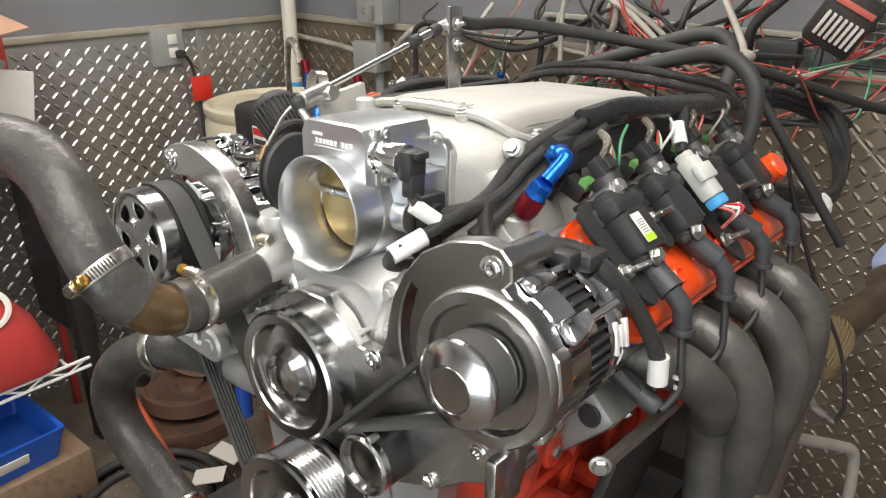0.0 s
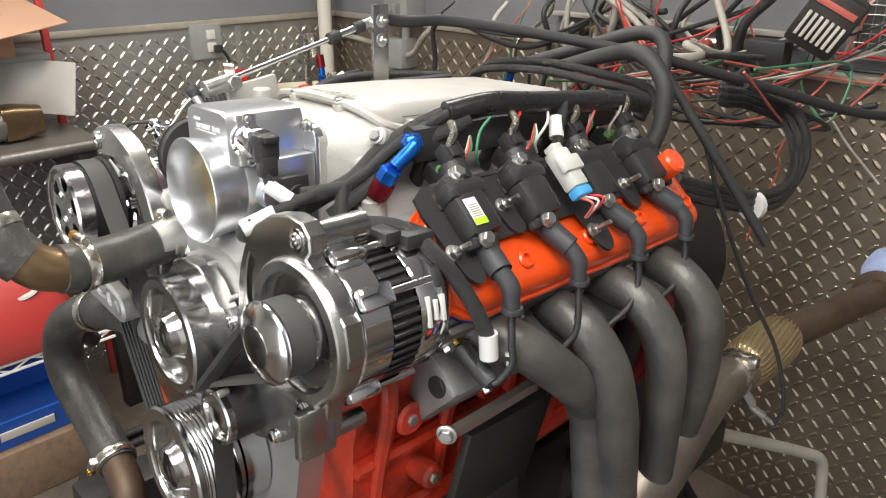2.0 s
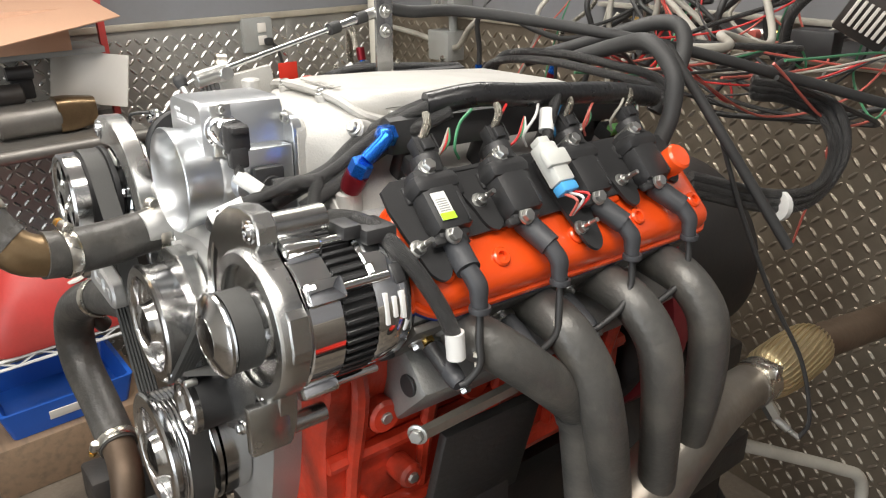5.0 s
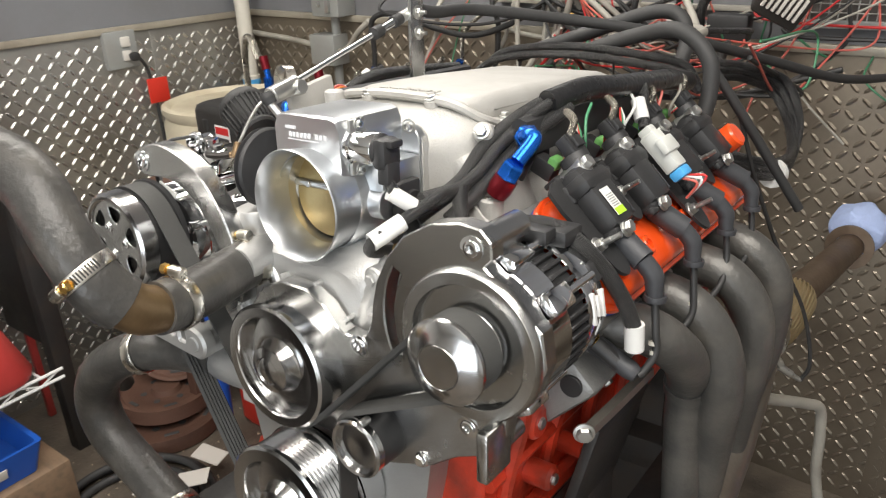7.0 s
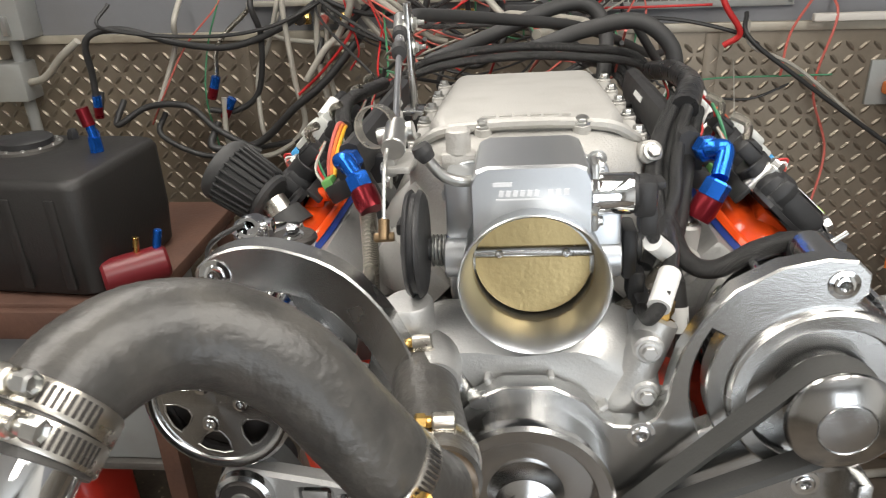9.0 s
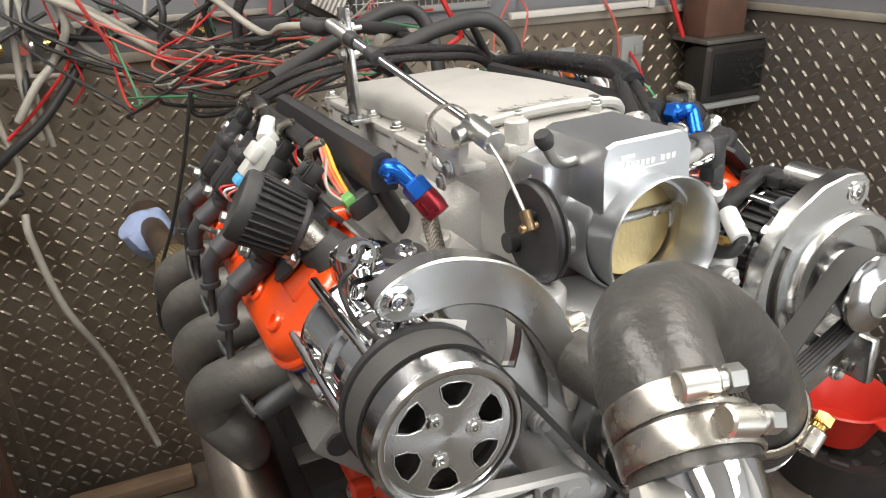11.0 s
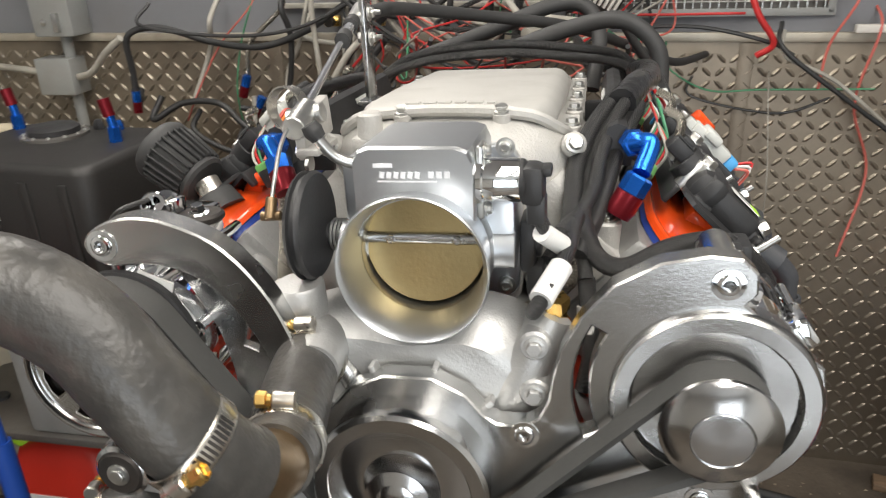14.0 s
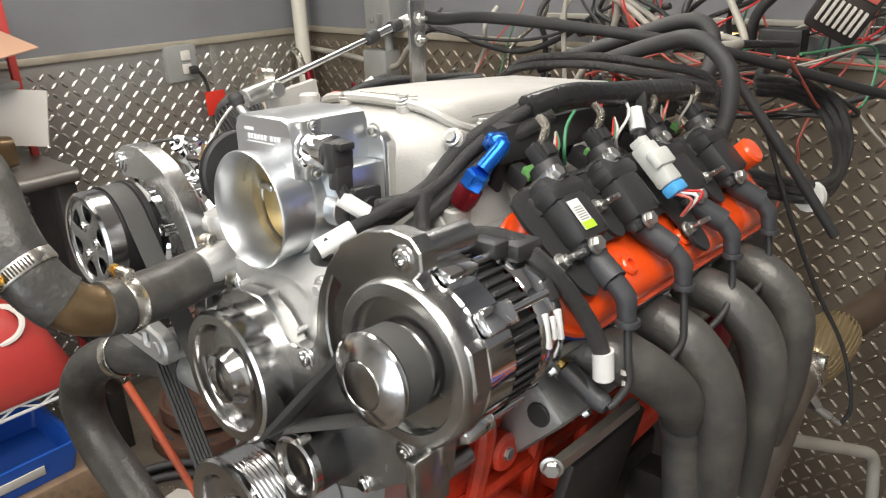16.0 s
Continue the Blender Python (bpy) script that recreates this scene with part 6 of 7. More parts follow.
# loom drop and plugs over the coils
loom("coil_loom", [(0.2, 0.375, 0.092), (0.209, 0.362, 0.078), (0.216, 0.348, 0.058), (0.222, 0.34, 0.045)], 0.0065, "braided lead down to the coil connector")
white_tie((0.2055, 0.355, 0.074), (0.12, -0.12, -0.22), 0.0088, 0.026)
loom("rail_loom", [(-0.19, 0.55, 0.07), (-0.2, 0.46, 0.075), (-0.205, 0.38, 0.078), (-0.198, 0.32, 0.075), (-0.19, 0.285, 0.066)], 0.009, "black braided loom along the fuel rail by the compressor")
white_tie((-0.215, 0.36, 0.082), (-0.2, -0.3, -0.25), 0.009, 0.026)
loom("coil_loom", [(-0.212, 0.385, 0.085), (-0.218, 0.355, 0.078), (-0.226, 0.335, 0.06), (-0.235, 0.33, 0.04)], 0.0062, "braided lead down to the coil connector")
for k, m in enumerate(("yellow", "orangew", "pinkw")):
    solo("loose_wire", tube([(-0.188, 0.288, 0.068), (-0.184 - 0.003 * k, 0.26, 0.07 + 0.003 * k), (-0.186 - 0.004 * k, 0.225, 0.052), (-0.184 - 0.003 * k, 0.2, 0.036)], 0.0021, 8), m, "loose coloured injector wire", "wire", "loose wires")
for k in range(6):
    y = 0.25 + 0.05 * k
    solo("loose_wire", tube([(0.196, y, 0.085), (0.2 + 0.006 * (k % 3), y - 0.02, 0.072), (0.205, y - 0.03, 0.05), (0.2, y - 0.02, 0.035)], 0.0017, 6), ("greenw", "redw", "white", "aqua", "pinkw", "greyw")[k], "loose coloured injector wire", "wire", "loose wires")
# heavy rubber hoses behind the manifold
solo("vent_hose", tube([(0.02, 0.60, 0.10), (0.10, 0.60, 0.125), (0.17, 0.58, 0.135), (0.215, 0.575, 0.10), (0.222, 0.57, 0.05), (0.215, 0.555, 0.0)], 0.0115, 18, 10), "brubber", "thick black vent hose arching behind the manifold", "hose", "vent hoses")
solo("vent_hose", tube([(-0.14, 0.66, 0.08), (-0.02, 0.70, 0.12), (0.07, 0.72, 0.15), (0.12, 0.72, 0.145), (0.14, 0.7, 0.10), (0.13, 0.66, 0.03)], 0.0115, 18, 10), "brubber", "thick black vent hose arching behind the manifold", "hose", "vent hoses")
for k in range(2):
    dz = 0.010 * k
    loom("rear_loom", [(-0.22 + 0.02 * k, 0.62 + 0.015 * k, 0.04 + dz), (-0.12, 0.57 + 0.02 * k, 0.085 + dz), (0.0, 0.56 + 0.022 * k, 0.098 + dz), (0.10, 0.57 + 0.02 * k, 0.09 + dz), (0.17, 0.60 + 0.01 * k, 0.075 + dz), (0.2, 0.60, 0.05)], 0.0062, "black braided loom behind the manifold")
# big loom loop to the wall
for k in range(3):
    d = 0.011 * k
    loom("loop_loom", [(0.23, 0.62, -0.04 - d), (0.27, 0.78, -0.085 - d), (0.27, 0.92, -0.095 - d), (0.235 + d, 1.03, -0.06), (0.195 + d, 1.05, -0.01 + d), (0.15, 1.0, 0.018 + d), (0.12, 0.95, 0.03 + d), (0.09, 1.1, 0.07)], 0.0078, "black braided loom looping toward the wall")
white_tie((0.271, 0.79, -0.105), (0.02, 0.1, -0.01), 0.024, 0.01)
solo("prop_rod", tube([(0.17, 0.62, 0.13), (0.24, 0.66, 0.02), (0.33, 0.73, -0.14)], [0.006, 0.0075, 0.0075], 12, 6), "brubber", "black sheathed sensor rod leaning by the engine", "rod")
solo("oil_filler_cap", cyl(bp(1, 0.187, 0.182, 0.515), bp(1, 0.188, 0.208, 0.515), 0.0175, 20, 0.003), "orange", "orange-red oil filler cap", "cap")


# ---- round the room: fuel tank and its cart ----
def wthing(name, label, category, group="", base=(0, 0, 0), kind=""):
    return thing(name, label, category, group, kind, base, False)


def wsolo(name, bm, material, label, category, group="", kind="", sharp=38):
    return solo(name, bm, material, label, category, group, kind, False, sharp)


def ztilt(a, c):
    return Matrix.Translation(c) @ pose(0, 0, 0, 0, 0, a)


tk = wthing("fuel_tank", "black moulded plastic fuel cell with a capped filler", "fuel tank", base=(-0.93, 0.88, 0.84))
TK = ztilt(-5, (-0.935, 0.885, 0.0))
ring = [[(x, y, z) for x, y in rrect(0, 0, w, d, 0.035)] for z, w, d in ((0.842, 0.37, 0.27), (0.85, 0.39, 0.29), (0.93, 0.40, 0.30), (1.055, 0.40, 0.30), (1.068, 0.39, 0.29), (1.073, 0.37, 0.27))]
part("body", moved(loft(ring), TK), "tank", tk, "", 50)
for x in (-0.13, -0.04, 0.05, 0.14):
    part("moulded_rib", moved(box((x, -0.150, 0.95), (0.022, 0.008, 0.18), 0.004), TK), "tank", tk)
cap = part("filler_ring", moved(rev([(0, 0), (0, 0.068), (0.006, 0.068), (0.007, 0.05), (0.007, 0)], (-0.04, 0.05, 1.073), (0, 0, 1), 40), TK), "bench", tk)
part("filler_cap", moved(rev([(0.006, 0), (0.006, 0.052), (0.018, 0.052), (0.022, 0.046), (0.022, 0)], (-0.04, 0.05, 1.073), (0, 0, 1), 36), TK), "bplastic", cap)
for k in range(12):
    a = 2 * math.pi * k / 12
    part("ring_bolt", moved(hexbolt((-0.04 + 0.06 * math.cos(a), 0.05 + 0.06 * math.sin(a), 1.079), (0, 0, 1), 0.0035, 0.004), TK), "steel", cap)
lab = part("sticker", moved(box((-0.055, -0.1535, 0.995), (0.062, 0.0012, 0.075), 0), TK), "white", tk, "white sticker with a red band")
part("red_band", moved(box((-0.055, -0.1545, 1.019), (0.054, 0.0012, 0.018), 0), TK), "redw", lab)
part("dark_bar", moved(box((-0.055, -0.1545, 0.994), (0.052, 0.0012, 0.014), 0), TK), "ink", lab)
part("dark_bar", moved(box((-0.055, -0.1545, 0.968), (0.056, 0.0012, 0.010), 0), TK), "ink", lab)
for x, y in ((0.13, 0.03), (-0.17, 0.09)):
    f = wthing("tank_fitting", "blue and red anodised hose fitting on the tank", "fitting", "hose fittings", base=tuple(TK @ V(x, y, 1.073)))
    part("nut", moved(rev([(0, 0), (0, 0.014), (0.03, 0.013), (0.031, 0)], (x, y, 1.073), (0, 0, 1), 6), TK), "blue", f)
    part("neck", moved(tube([(x, y, 1.1), (x - 0.004, y, 1.13)], 0.009, 14, 2), TK), "blue", f)
    part("socket", moved(tube([(x - 0.004, y, 1.125), (x - 0.012, y, 1.16)], 0.0125, 12, 2), TK), "redan", f)
for x in (0.02, 0.07):
    wsolo("tank_vent", moved(rev([(0, 0), (0, 0.012), (0.012, 0.012), (0.02, 0.008), (0.022, 0)], (x, 0.115, 1.073), (0, 0, 1), 6), TK), "blue" if x > 0.05 else "bplastic", "small capped vent plug on the fuel tank", "plug", "tank vents")
wsolo("return_hose", tube([(-1.125, 0.99, 1.15), (-1.16, 1.0, 1.20), (-1.21, 1.02, 1.19), (-1.26, 1.05, 1.08), (-1.28, 1.08, 0.9), (-1.27, 1.1, 0.6)], 0.010, 14), "ssbraid", "braided hose rising from the tank and down behind it", "hose")
ct = wthing("steel_cart", "rusty brown steel cart under the fuel tank", "cart", base=(-0.95, 0.95, 0))
part("top", box((-1.02, 0.97, 0.822), (0.70, 0.52, 0.032), 0.004), "rust", ct)
part("lip", box((-1.02, 0.70, 0.80), (0.72, 0.02, 0.06), 0.003), "rust", ct)
part("lower_shelf", box((-1.02, 0.97, 0.42), (0.66, 0.46, 0.02), 0.003), "bench", ct)
for x in (-1.34, -0.70):
    for y in (0.74, 1.20):
        part("leg", box((x, y, 0.41), (0.04, 0.04, 0.80), 0.003), "rust", ct)
wsolo("equipment_box", box((-0.90, 0.90, 0.60), (0.34, 0.30, 0.34), 0.012), "boxgrey", "grey dusty equipment box on the cart shelf", "box")
rc = wthing("red_cylinder", "red painted canister with blue and yellow taps", "canister", base=(-0.62, 0.74, 0.84))
part("body", cyl((-0.76, 0.745, 0.873), (-0.66, 0.815, 0.878), 0.034, 28, 0.006), "maroon", rc)
part("tap", cyl((-0.675, 0.805, 0.90), (-0.665, 0.81, 0.945), 0.008, 12), "blue", rc)
part("tap", cyl((-0.705, 0.785, 0.90), (-0.70, 0.787, 0.94), 0.006, 12), "brass", rc)

# barrel, cans, wheels, bench
br2 = wthing("barrel", "cream plastic barrel with a dirty lid", "barrel", base=(-1.50, 1.20, 0))
part("body", rev([(0, 0), (0, 0.24), (0.03, 0.25), (0.30, 0.255), (0.32, 0.262), (0.34, 0.255), (0.62, 0.255), (0.64, 0.262), (0.66, 0.255), (0.90, 0.25), (0.925, 0.24)], (-1.50, 1.20, 0), (0, 0, 1), 64), "barrel", br2)
part("lid", rev([(0.925, 0.24), (0.94, 0.25), (0.96, 0.25), (0.965, 0.235), (0.95, 0.22), (0.95, 0)], (-1.50, 1.20, 0), (0, 0, 1), 64), "barrel", br2)
part("bung", cyl((-1.40, 1.12, 0.95), (-1.40, 1.12, 0.975), 0.03, 20), "white", br2)
gc = wthing("fuel_can", "red plastic fuel can with a lime green cap", "fuel can", base=(-1.10, 0.88, 0))
part("body", loft([[(-1.10 + x, 0.90 + y, z) for x, y in rrect(0, 0, w, d, 0.04)] for z, w, d in ((0, 0.26, 0.17), (0.02, 0.28, 0.19), (0.24, 0.28, 0.19), (0.30, 0.24, 0.16), (0.335, 0.13, 0.1), (0.345, 0.1, 0.08))]), "redplastic", gc, "", 50)
part("handle", tube([(-1.18, 0.90, 0.30), (-1.16, 0.90, 0.37), (-1.06, 0.90, 0.385), (-1.0, 0.90, 0.33), (-1.0, 0.90, 0.28)], 0.016, 14), "redplastic", gc)
part("cap", cyl((-1.20, 0.87, 0.30), (-1.235, 0.86, 0.335), 0.028, 20), "lime", gc, "lime green cap")
part("label", box((-1.14, 0.804, 0.14), (0.11, 0.002, 0.09), 0), "white", gc)
part("spout", tube([(-1.22, 0.865, 0.325), (-1.24, 0.86, 0.37), (-1.235, 0.86, 0.44)], 0.016, 14), "bplastic", gc)


def drum(name, c, axis, R, th, label, material="rust", n=6):
    t = wthing(name, label, "wheel", "old wheels", base=c)
    ax = V(axis).normalized()
    part("dish", rev([(0, 0), (0, R * 0.28), (th * 0.35, R * 0.32), (th * 0.35, R * 0.6), (th * 0.1, R * 0.72), (th * 0.1, R * 0.88), (0, R * 0.92), (0, R), (th, R), (th, R * 0.9), (th * 0.7, R * 0.85), (th * 0.7, 0)], V(c), -ax, 56), material, t)
    q = (-ax).to_track_quat("Z", "Y").to_matrix().to_4x4()
    for k in range(n):
        a = 2 * math.pi * k / n
        part("hole", moved(cyl((R * 0.46 * math.cos(a), R * 0.46 * math.sin(a), th * 0.33), (R * 0.46 * math.cos(a), R * 0.46 * math.sin(a), th * 0.36), R * 0.07, 14), Matrix.Translation(c) @ q), "ink", t)
        part("slot", moved(box((R * 0.78 * math.cos(a + 0.5), R * 0.78 * math.sin(a + 0.5), th * 0.085), (R * 0.08, R * 0.26, th * 0.05), 0.002, (0, 0, math.degrees(a + 0.5))), Matrix.Translation(c) @ q), "ink", t)
    return t


drum("rusty_wheel", (-1.42, 0.66, 0.055), (0, 0, 1), 0.175, 0.05, "flat rusty brown flywheel lying on the floor")
drum("rusty_wheel", (-1.46, 0.70, 0.115), (0, 0, 1), 0.155, 0.05, "flat rusty brown flywheel on another one")
drum("rusty_wheel", (-1.60, 0.78, 0.49), (0.72, -0.62, 0.28), 0.15, 0.09, "rusty brown steel wheel standing against a barrel")
drum("rusty_wheel", (-1.47, 0.76, 0.26), (0.62, -0.70, 0.35), 0.145, 0.09, "rusty brown steel wheel leaning on the stack")

wb2 = wthing("workbench", "worn steel workbench with a rounded front edge", "workbench", base=(-1.72, -0.1, 0))
part("top", box((-1.74, -0.12, 0.925), (0.42, 1.20, 0.012), 0.002), "bench", wb2)
part("front_edge", cyl((-1.535, -0.72, 0.912), (-1.535, 0.48, 0.912), 0.02, 20, 0.004), "bench", wb2)
part("side_panel", box((-1.74, 0.46, 0.62), (0.40, 0.02, 0.58), 0.002), "darksteel", wb2)
for x in (-1.56, -1.92):
    for y in (-0.68, 0.44):
        part("leg", box((x, y, 0.46), (0.05, 0.05, 0.92), 0.003), "darksteel", wb2)
part("wire_shelf", join(*[tube([(-1.92, y, 0.40), (-1.36, y, 0.40)], 0.004, 8, 2) for y in (-0.4, -0.3, -0.2, -0.1, 0.0, 0.1, 0.2, 0.3)], tube([(-1.36, -0.45, 0.40), (-1.36, 0.36, 0.40)], 0.005, 8, 2), tube([(-1.36, -0.45, 0.375), (-1.36, 0.36, 0.375)], 0.005, 8, 2)), "white", wb2)
for i in range(14):
    part("shelf_truss", tube([(-1.36, -0.42 + 0.055 * i, 0.375 if i % 2 else 0.40), (-1.36, -0.365 + 0.055 * i, 0.40 if i % 2 else 0.375)], 0.003, 6, 2), "white", wb2)
st = wthing("starter_motor", "grey starter motor lying on the bench", "starter motor", base=(-1.70, 0.18, 0.93))
part("motor", cyl((-1.66, 0.10, 0.982), (-1.66, 0.27, 0.982), 0.048, 32, 0.006), "bench", st)
part("solenoid", cyl((-1.68, 0.10, 1.055), (-1.68, 0.19, 1.055), 0.030, 24, 0.004), "darksteel", st)
part("nose", loft([[(-1.66 + x, y, 0.985 + z) for x, z in rrect(0, 0, w, h, 0.02)] for y, w, h in ((0.26, 0.09, 0.10), (0.30, 0.085, 0.10), (0.37, 0.06, 0.08))]), "brownbrass", st)
for x, z in ((-1.665, 1.04), (-1.695, 1.04), (-1.64, 0.99), (-1.69, 0.99), (-1.66, 0.95)):
    part("terminal", hexbolt((x, 0.10, z), (0, -1, 0), 0.008, 0.008), "steel", st)
part("mount", join(box((-1.72, 0.2, 1.07), (0.02, 0.06, 0.08), 0.006), cyl((-1.70, 0.16, 1.11), (-1.70, 0.23, 1.11), 0.02, 20)), "bplastic", st)
wsolo("brake_disc", rev([(0, 0), (0, 0.13), (0.02, 0.13), (0.022, 0.07), (0.03, 0.068), (0.03, 0)], (-1.66, -0.12, 0.931), (0, 0, 1), 48), "rust", "rusty brown brake disc lying on the bench", "brake disc")
bxw = wthing("cardboard_box", "open brown cardboard box with raised flaps", "box", base=(-1.80, 0.20, 1.18))
part("flap", moved(box((0, 0, 0), (0.34, 0.40, 0.004), 0.0005), pose(-1.70, 0.24, 1.27, 8, 14, 12)), "card", bxw)
part("side", box((-1.80, 0.20, 1.22), (0.22, 0.30, 0.12), 0.003), "card", bxw)
wsolo("board", moved(box((0, 0, 0), (0.24, 0.008, 0.16), 0.001), pose(-1.77, 0.40, 1.06, -14, 6, 52)), "paper", "white holed board leaning over the bench", "board")
sh = wthing("wall_shelf", "grey steel shelf over the workbench", "shelf", base=(-1.88, 0.1, 1.14))
part("shelf", box((-1.84, 0.0, 1.15), (0.24, 0.9, 0.02), 0.003), "boxgrey", sh)
part("post", box((-1.80, 0.47, 0.75), (0.022, 0.022, 1.5), 0.003), "dullred", sh, "red painted post")
red = wthing("red_housing", "red painted casting on the wire shelf", "housing", base=(-1.50, 0.12, 0.41))
part("shell", loft([[(-1.50 + x, 0.10 + y, z) for x, y in rrect(0, 0, w, d, 0.07)] for z, w, d in ((0.408, 0.30, 0.40), (0.43, 0.31, 0.41), (0.55, 0.27, 0.33), (0.63, 0.18, 0.22), (0.65, 0.14, 0.17))]), "dullred", red, "", 45)
part("lip", rev([(0, 0.045), (0, 0.056), (0.010, 0.060), (0.014, 0.054), (0.010, 0.045)], (-1.42, 0.16, 0.60), (0.6, -0.3, 0.7), 32), "paper", red)
for k in range(6):
    part("bolt", hexbolt((-1.50 + 0.13 * math.cos(k), 0.10 + 0.18 * math.sin(k), 0.45), (0, 0, 1), 0.008, 0.01), "steel", red)
bt = wthing("parts_tray", "blue plastic parts tray with a white label", "tray", base=(-1.33, 0.0, 0.2))
part("tray", loft([[(-1.46 + x, 0.06 + y, z - 0.05) for x, y in rrect(0, 0, w, d, 0.015)] for z, w, d in ((0.215, 0.26, 0.32), (0.30, 0.30, 0.36), (0.31, 0.305, 0.365), (0.308, 0.28, 0.34), (0.24, 0.25, 0.31))]), "bluetray", bt)
part("label", box((-1.314, 0.07, 0.215), (0.004, 0.14, 0.03), 0.0008, (0, 13, 0)), "paper", bt)
wsolo("crate", box((-1.48, 0.06, 0.082), (0.36, 0.46, 0.164), 0.006), "wood", "dirty wooden crate under the tray", "crate")
wsolo("floor_coil", join(*[tube([(-1.15 + r * math.cos(a), 0.35 + r * math.sin(a), 0.013 + 0.02 * i) for a in (k * 2 * math.pi / 14 for k in range(15))], 0.012, 10, 3) for i, r in ((0, 0.22), (1, 0.2), (0, 0.17))]), "brubber", "coiled black hose lying on the floor", "hose")
for k in range(5):
    rr = random.Random(40 + k)
    wsolo("paper_scrap", moved(box((0, 0, 0), (0.09, 0.06, 0.003), 0), pose(-1.05 - 0.1 * rr.random(), 0.22 + 0.09 * k, 0.05 + 0.006 * k, rr.uniform(-12, 12), rr.uniform(-12, 12), rr.uniform(0, 90))), "paper", "crumpled white paper scrap on the coiled hose", "paper", "paper scraps")
wsolo("orange_hose", tube([(-1.17, 0.34, 0.44), (-1.10, 0.36, 0.32), (-0.99, 0.38, 0.16), (-0.88, 0.40, 0.03), (-0.6, 0.5, 0.016), (-0.2, 0.7, 0.014)], 0.0105, 14), "hosered", "orange-red air hose dropping to the floor", "hose")
# Filter line with blue ends, hung from the cart.
wsolo("shock_absorber", join(tube([(-1.02, 0.62, 0.74), (-1.0, 0.60, 0.40)], 0.015, 12, 2), tube([(-1.01, 0.61, 0.52), (-0.99, 0.59, 0.25)], 0.022, 14, 2)), "bluebox", "blue-ended braided filter line hanging from the cart", "filter line")

# wall fittings
pp = wthing("wall_pipe", "white plastic pipe running up the wall corner", "pipe", base=(-1.79, 1.50, 0))
part("pipe", cyl((-1.78, 1.50, 0.2), (-1.78, 1.50, 2.6), 0.027, 28), "pvc", pp)
part("coupling", cyl((-1.78, 1.50, 0.90), (-1.78, 1.50, 0.97), 0.033, 28, 0.003), "pvc", pp)
part("primer_ring", cyl((-1.78, 1.50, 0.935), (-1.78, 1.50, 0.955), 0.0336, 28, 0.001), "aqua", pp)
eb = wthing("switch_box", "grey electrical switch box with conduit", "electrical box", base=(-1.33, 1.53, 1.3))
part("upper_box", box((-1.345, 1.535, 1.35), (0.125, 0.09, 0.30), 0.006), "boxgrey", eb)
part("cover_screw", hexbolt((-1.37, 1.488, 1.24), (0, -1, 0), 0.007, 0.004), "steel", eb)
part("switch", box((-1.325, 1.485, 1.24), (0.016, 0.02, 0.05), 0.003), "steel", eb)
part("lower_box", box((-1.385, 1.54, 1.085), (0.115, 0.08, 0.105), 0.005), "boxgrey", eb)
part("conduit", cyl((-1.35, 1.545, 1.135), (-1.35, 1.545, 1.2), 0.016, 18), "boxgrey", eb)
part("conduit", cyl((-1.36, 1.55, 0.15), (-1.36, 1.55, 1.035), 0.016, 18), "boxgrey", eb)
part("side_conduit", tube([(-1.44, 1.545, 1.09), (-1.60, 1.56, 1.105), (-1.84, 1.585, 1.115)], 0.010, 12), "greyw", eb)
part("flex_conduit", tube([(-1.33, 1.53, 1.08), (-1.26, 1.50, 1.10), (-1.18, 1.47, 1.16), (-1.12, 1.46, 1.20)], 0.010, 12, 10, 0.06), "greyw", eb)
ol = wthing("wall_socket", "grey wall socket with a black plug in it", "socket", base=(-1.87, 1.03, 1.13))
part("plate", box((-1.872, 1.03, 1.125), (0.03, 0.12, 0.125), 0.006), "boxgrey", ol)
part("receptacle", box((-1.855, 1.045, 1.15), (0.008, 0.035, 0.034), 0.006), "paper", ol)
part("receptacle", box((-1.855, 1.045, 1.105), (0.008, 0.035, 0.034), 0.006), "paper", ol)
part("plug", box((-1.838, 1.06, 1.10), (0.03, 0.03, 0.028), 0.008), "bplastic", ol)
part("cord", tube([(-1.83, 1.075, 1.09), (-1.84, 1.10, 1.05), (-1.845, 1.115, 0.95), (-1.845, 1.12, 0.75), (-1.85, 1.14, 0.4)], 0.006, 10), "blackw", ol)
part("red_tag", box((-1.835, 1.125, 0.975), (0.004, 0.075, 0.085), 0.001, (0, 0, -6)), "redplastic", ol, "red warning tag")
jb = wthing("junction_box", "grey junction box on the wall", "electrical box", base=(1.13, 1.44, 1.07))
part("box", box((1.13, 1.425, 1.065), (0.08, 0.05, 0.12), 0.005), "boxgrey", jb)
part("cover", box((1.15, 1.398, 1.085), (0.03, 0.006, 0.03), 0.002), "boxgrey", jb)
oc2 = wthing("wall_socket", "grey wall socket with a taped orange plug", "socket", base=(0.94, 1.46, 1.06))
part("plate", box((0.92, 1.455, 1.05), (0.075, 0.012, 0.11), 0.003), "boxgrey", oc2)
part("plug", box((0.935, 1.43, 1.04), (0.04, 0.04, 0.03), 0.006), "orangew", oc2)
part("tape", box((0.955, 1.405, 1.005), (0.05, 0.03, 0.06), 0.008, (0, 25, 0)), "paper", oc2)
mon = wthing("monitor", "dark old monitor on a wall shelf", "monitor", base=(1.42, 1.3, 0.9))
part("case", loft([[(x + 1.43, y, z + 1.01) for x, z in rrect(0, 0, w, h, 0.012)] for y, w, h in ((1.27, 0.23, 0.155), (1.28, 0.25, 0.17), (1.34, 0.24, 0.16), (1.40, 0.18, 0.12))]), "darksteel", mon)
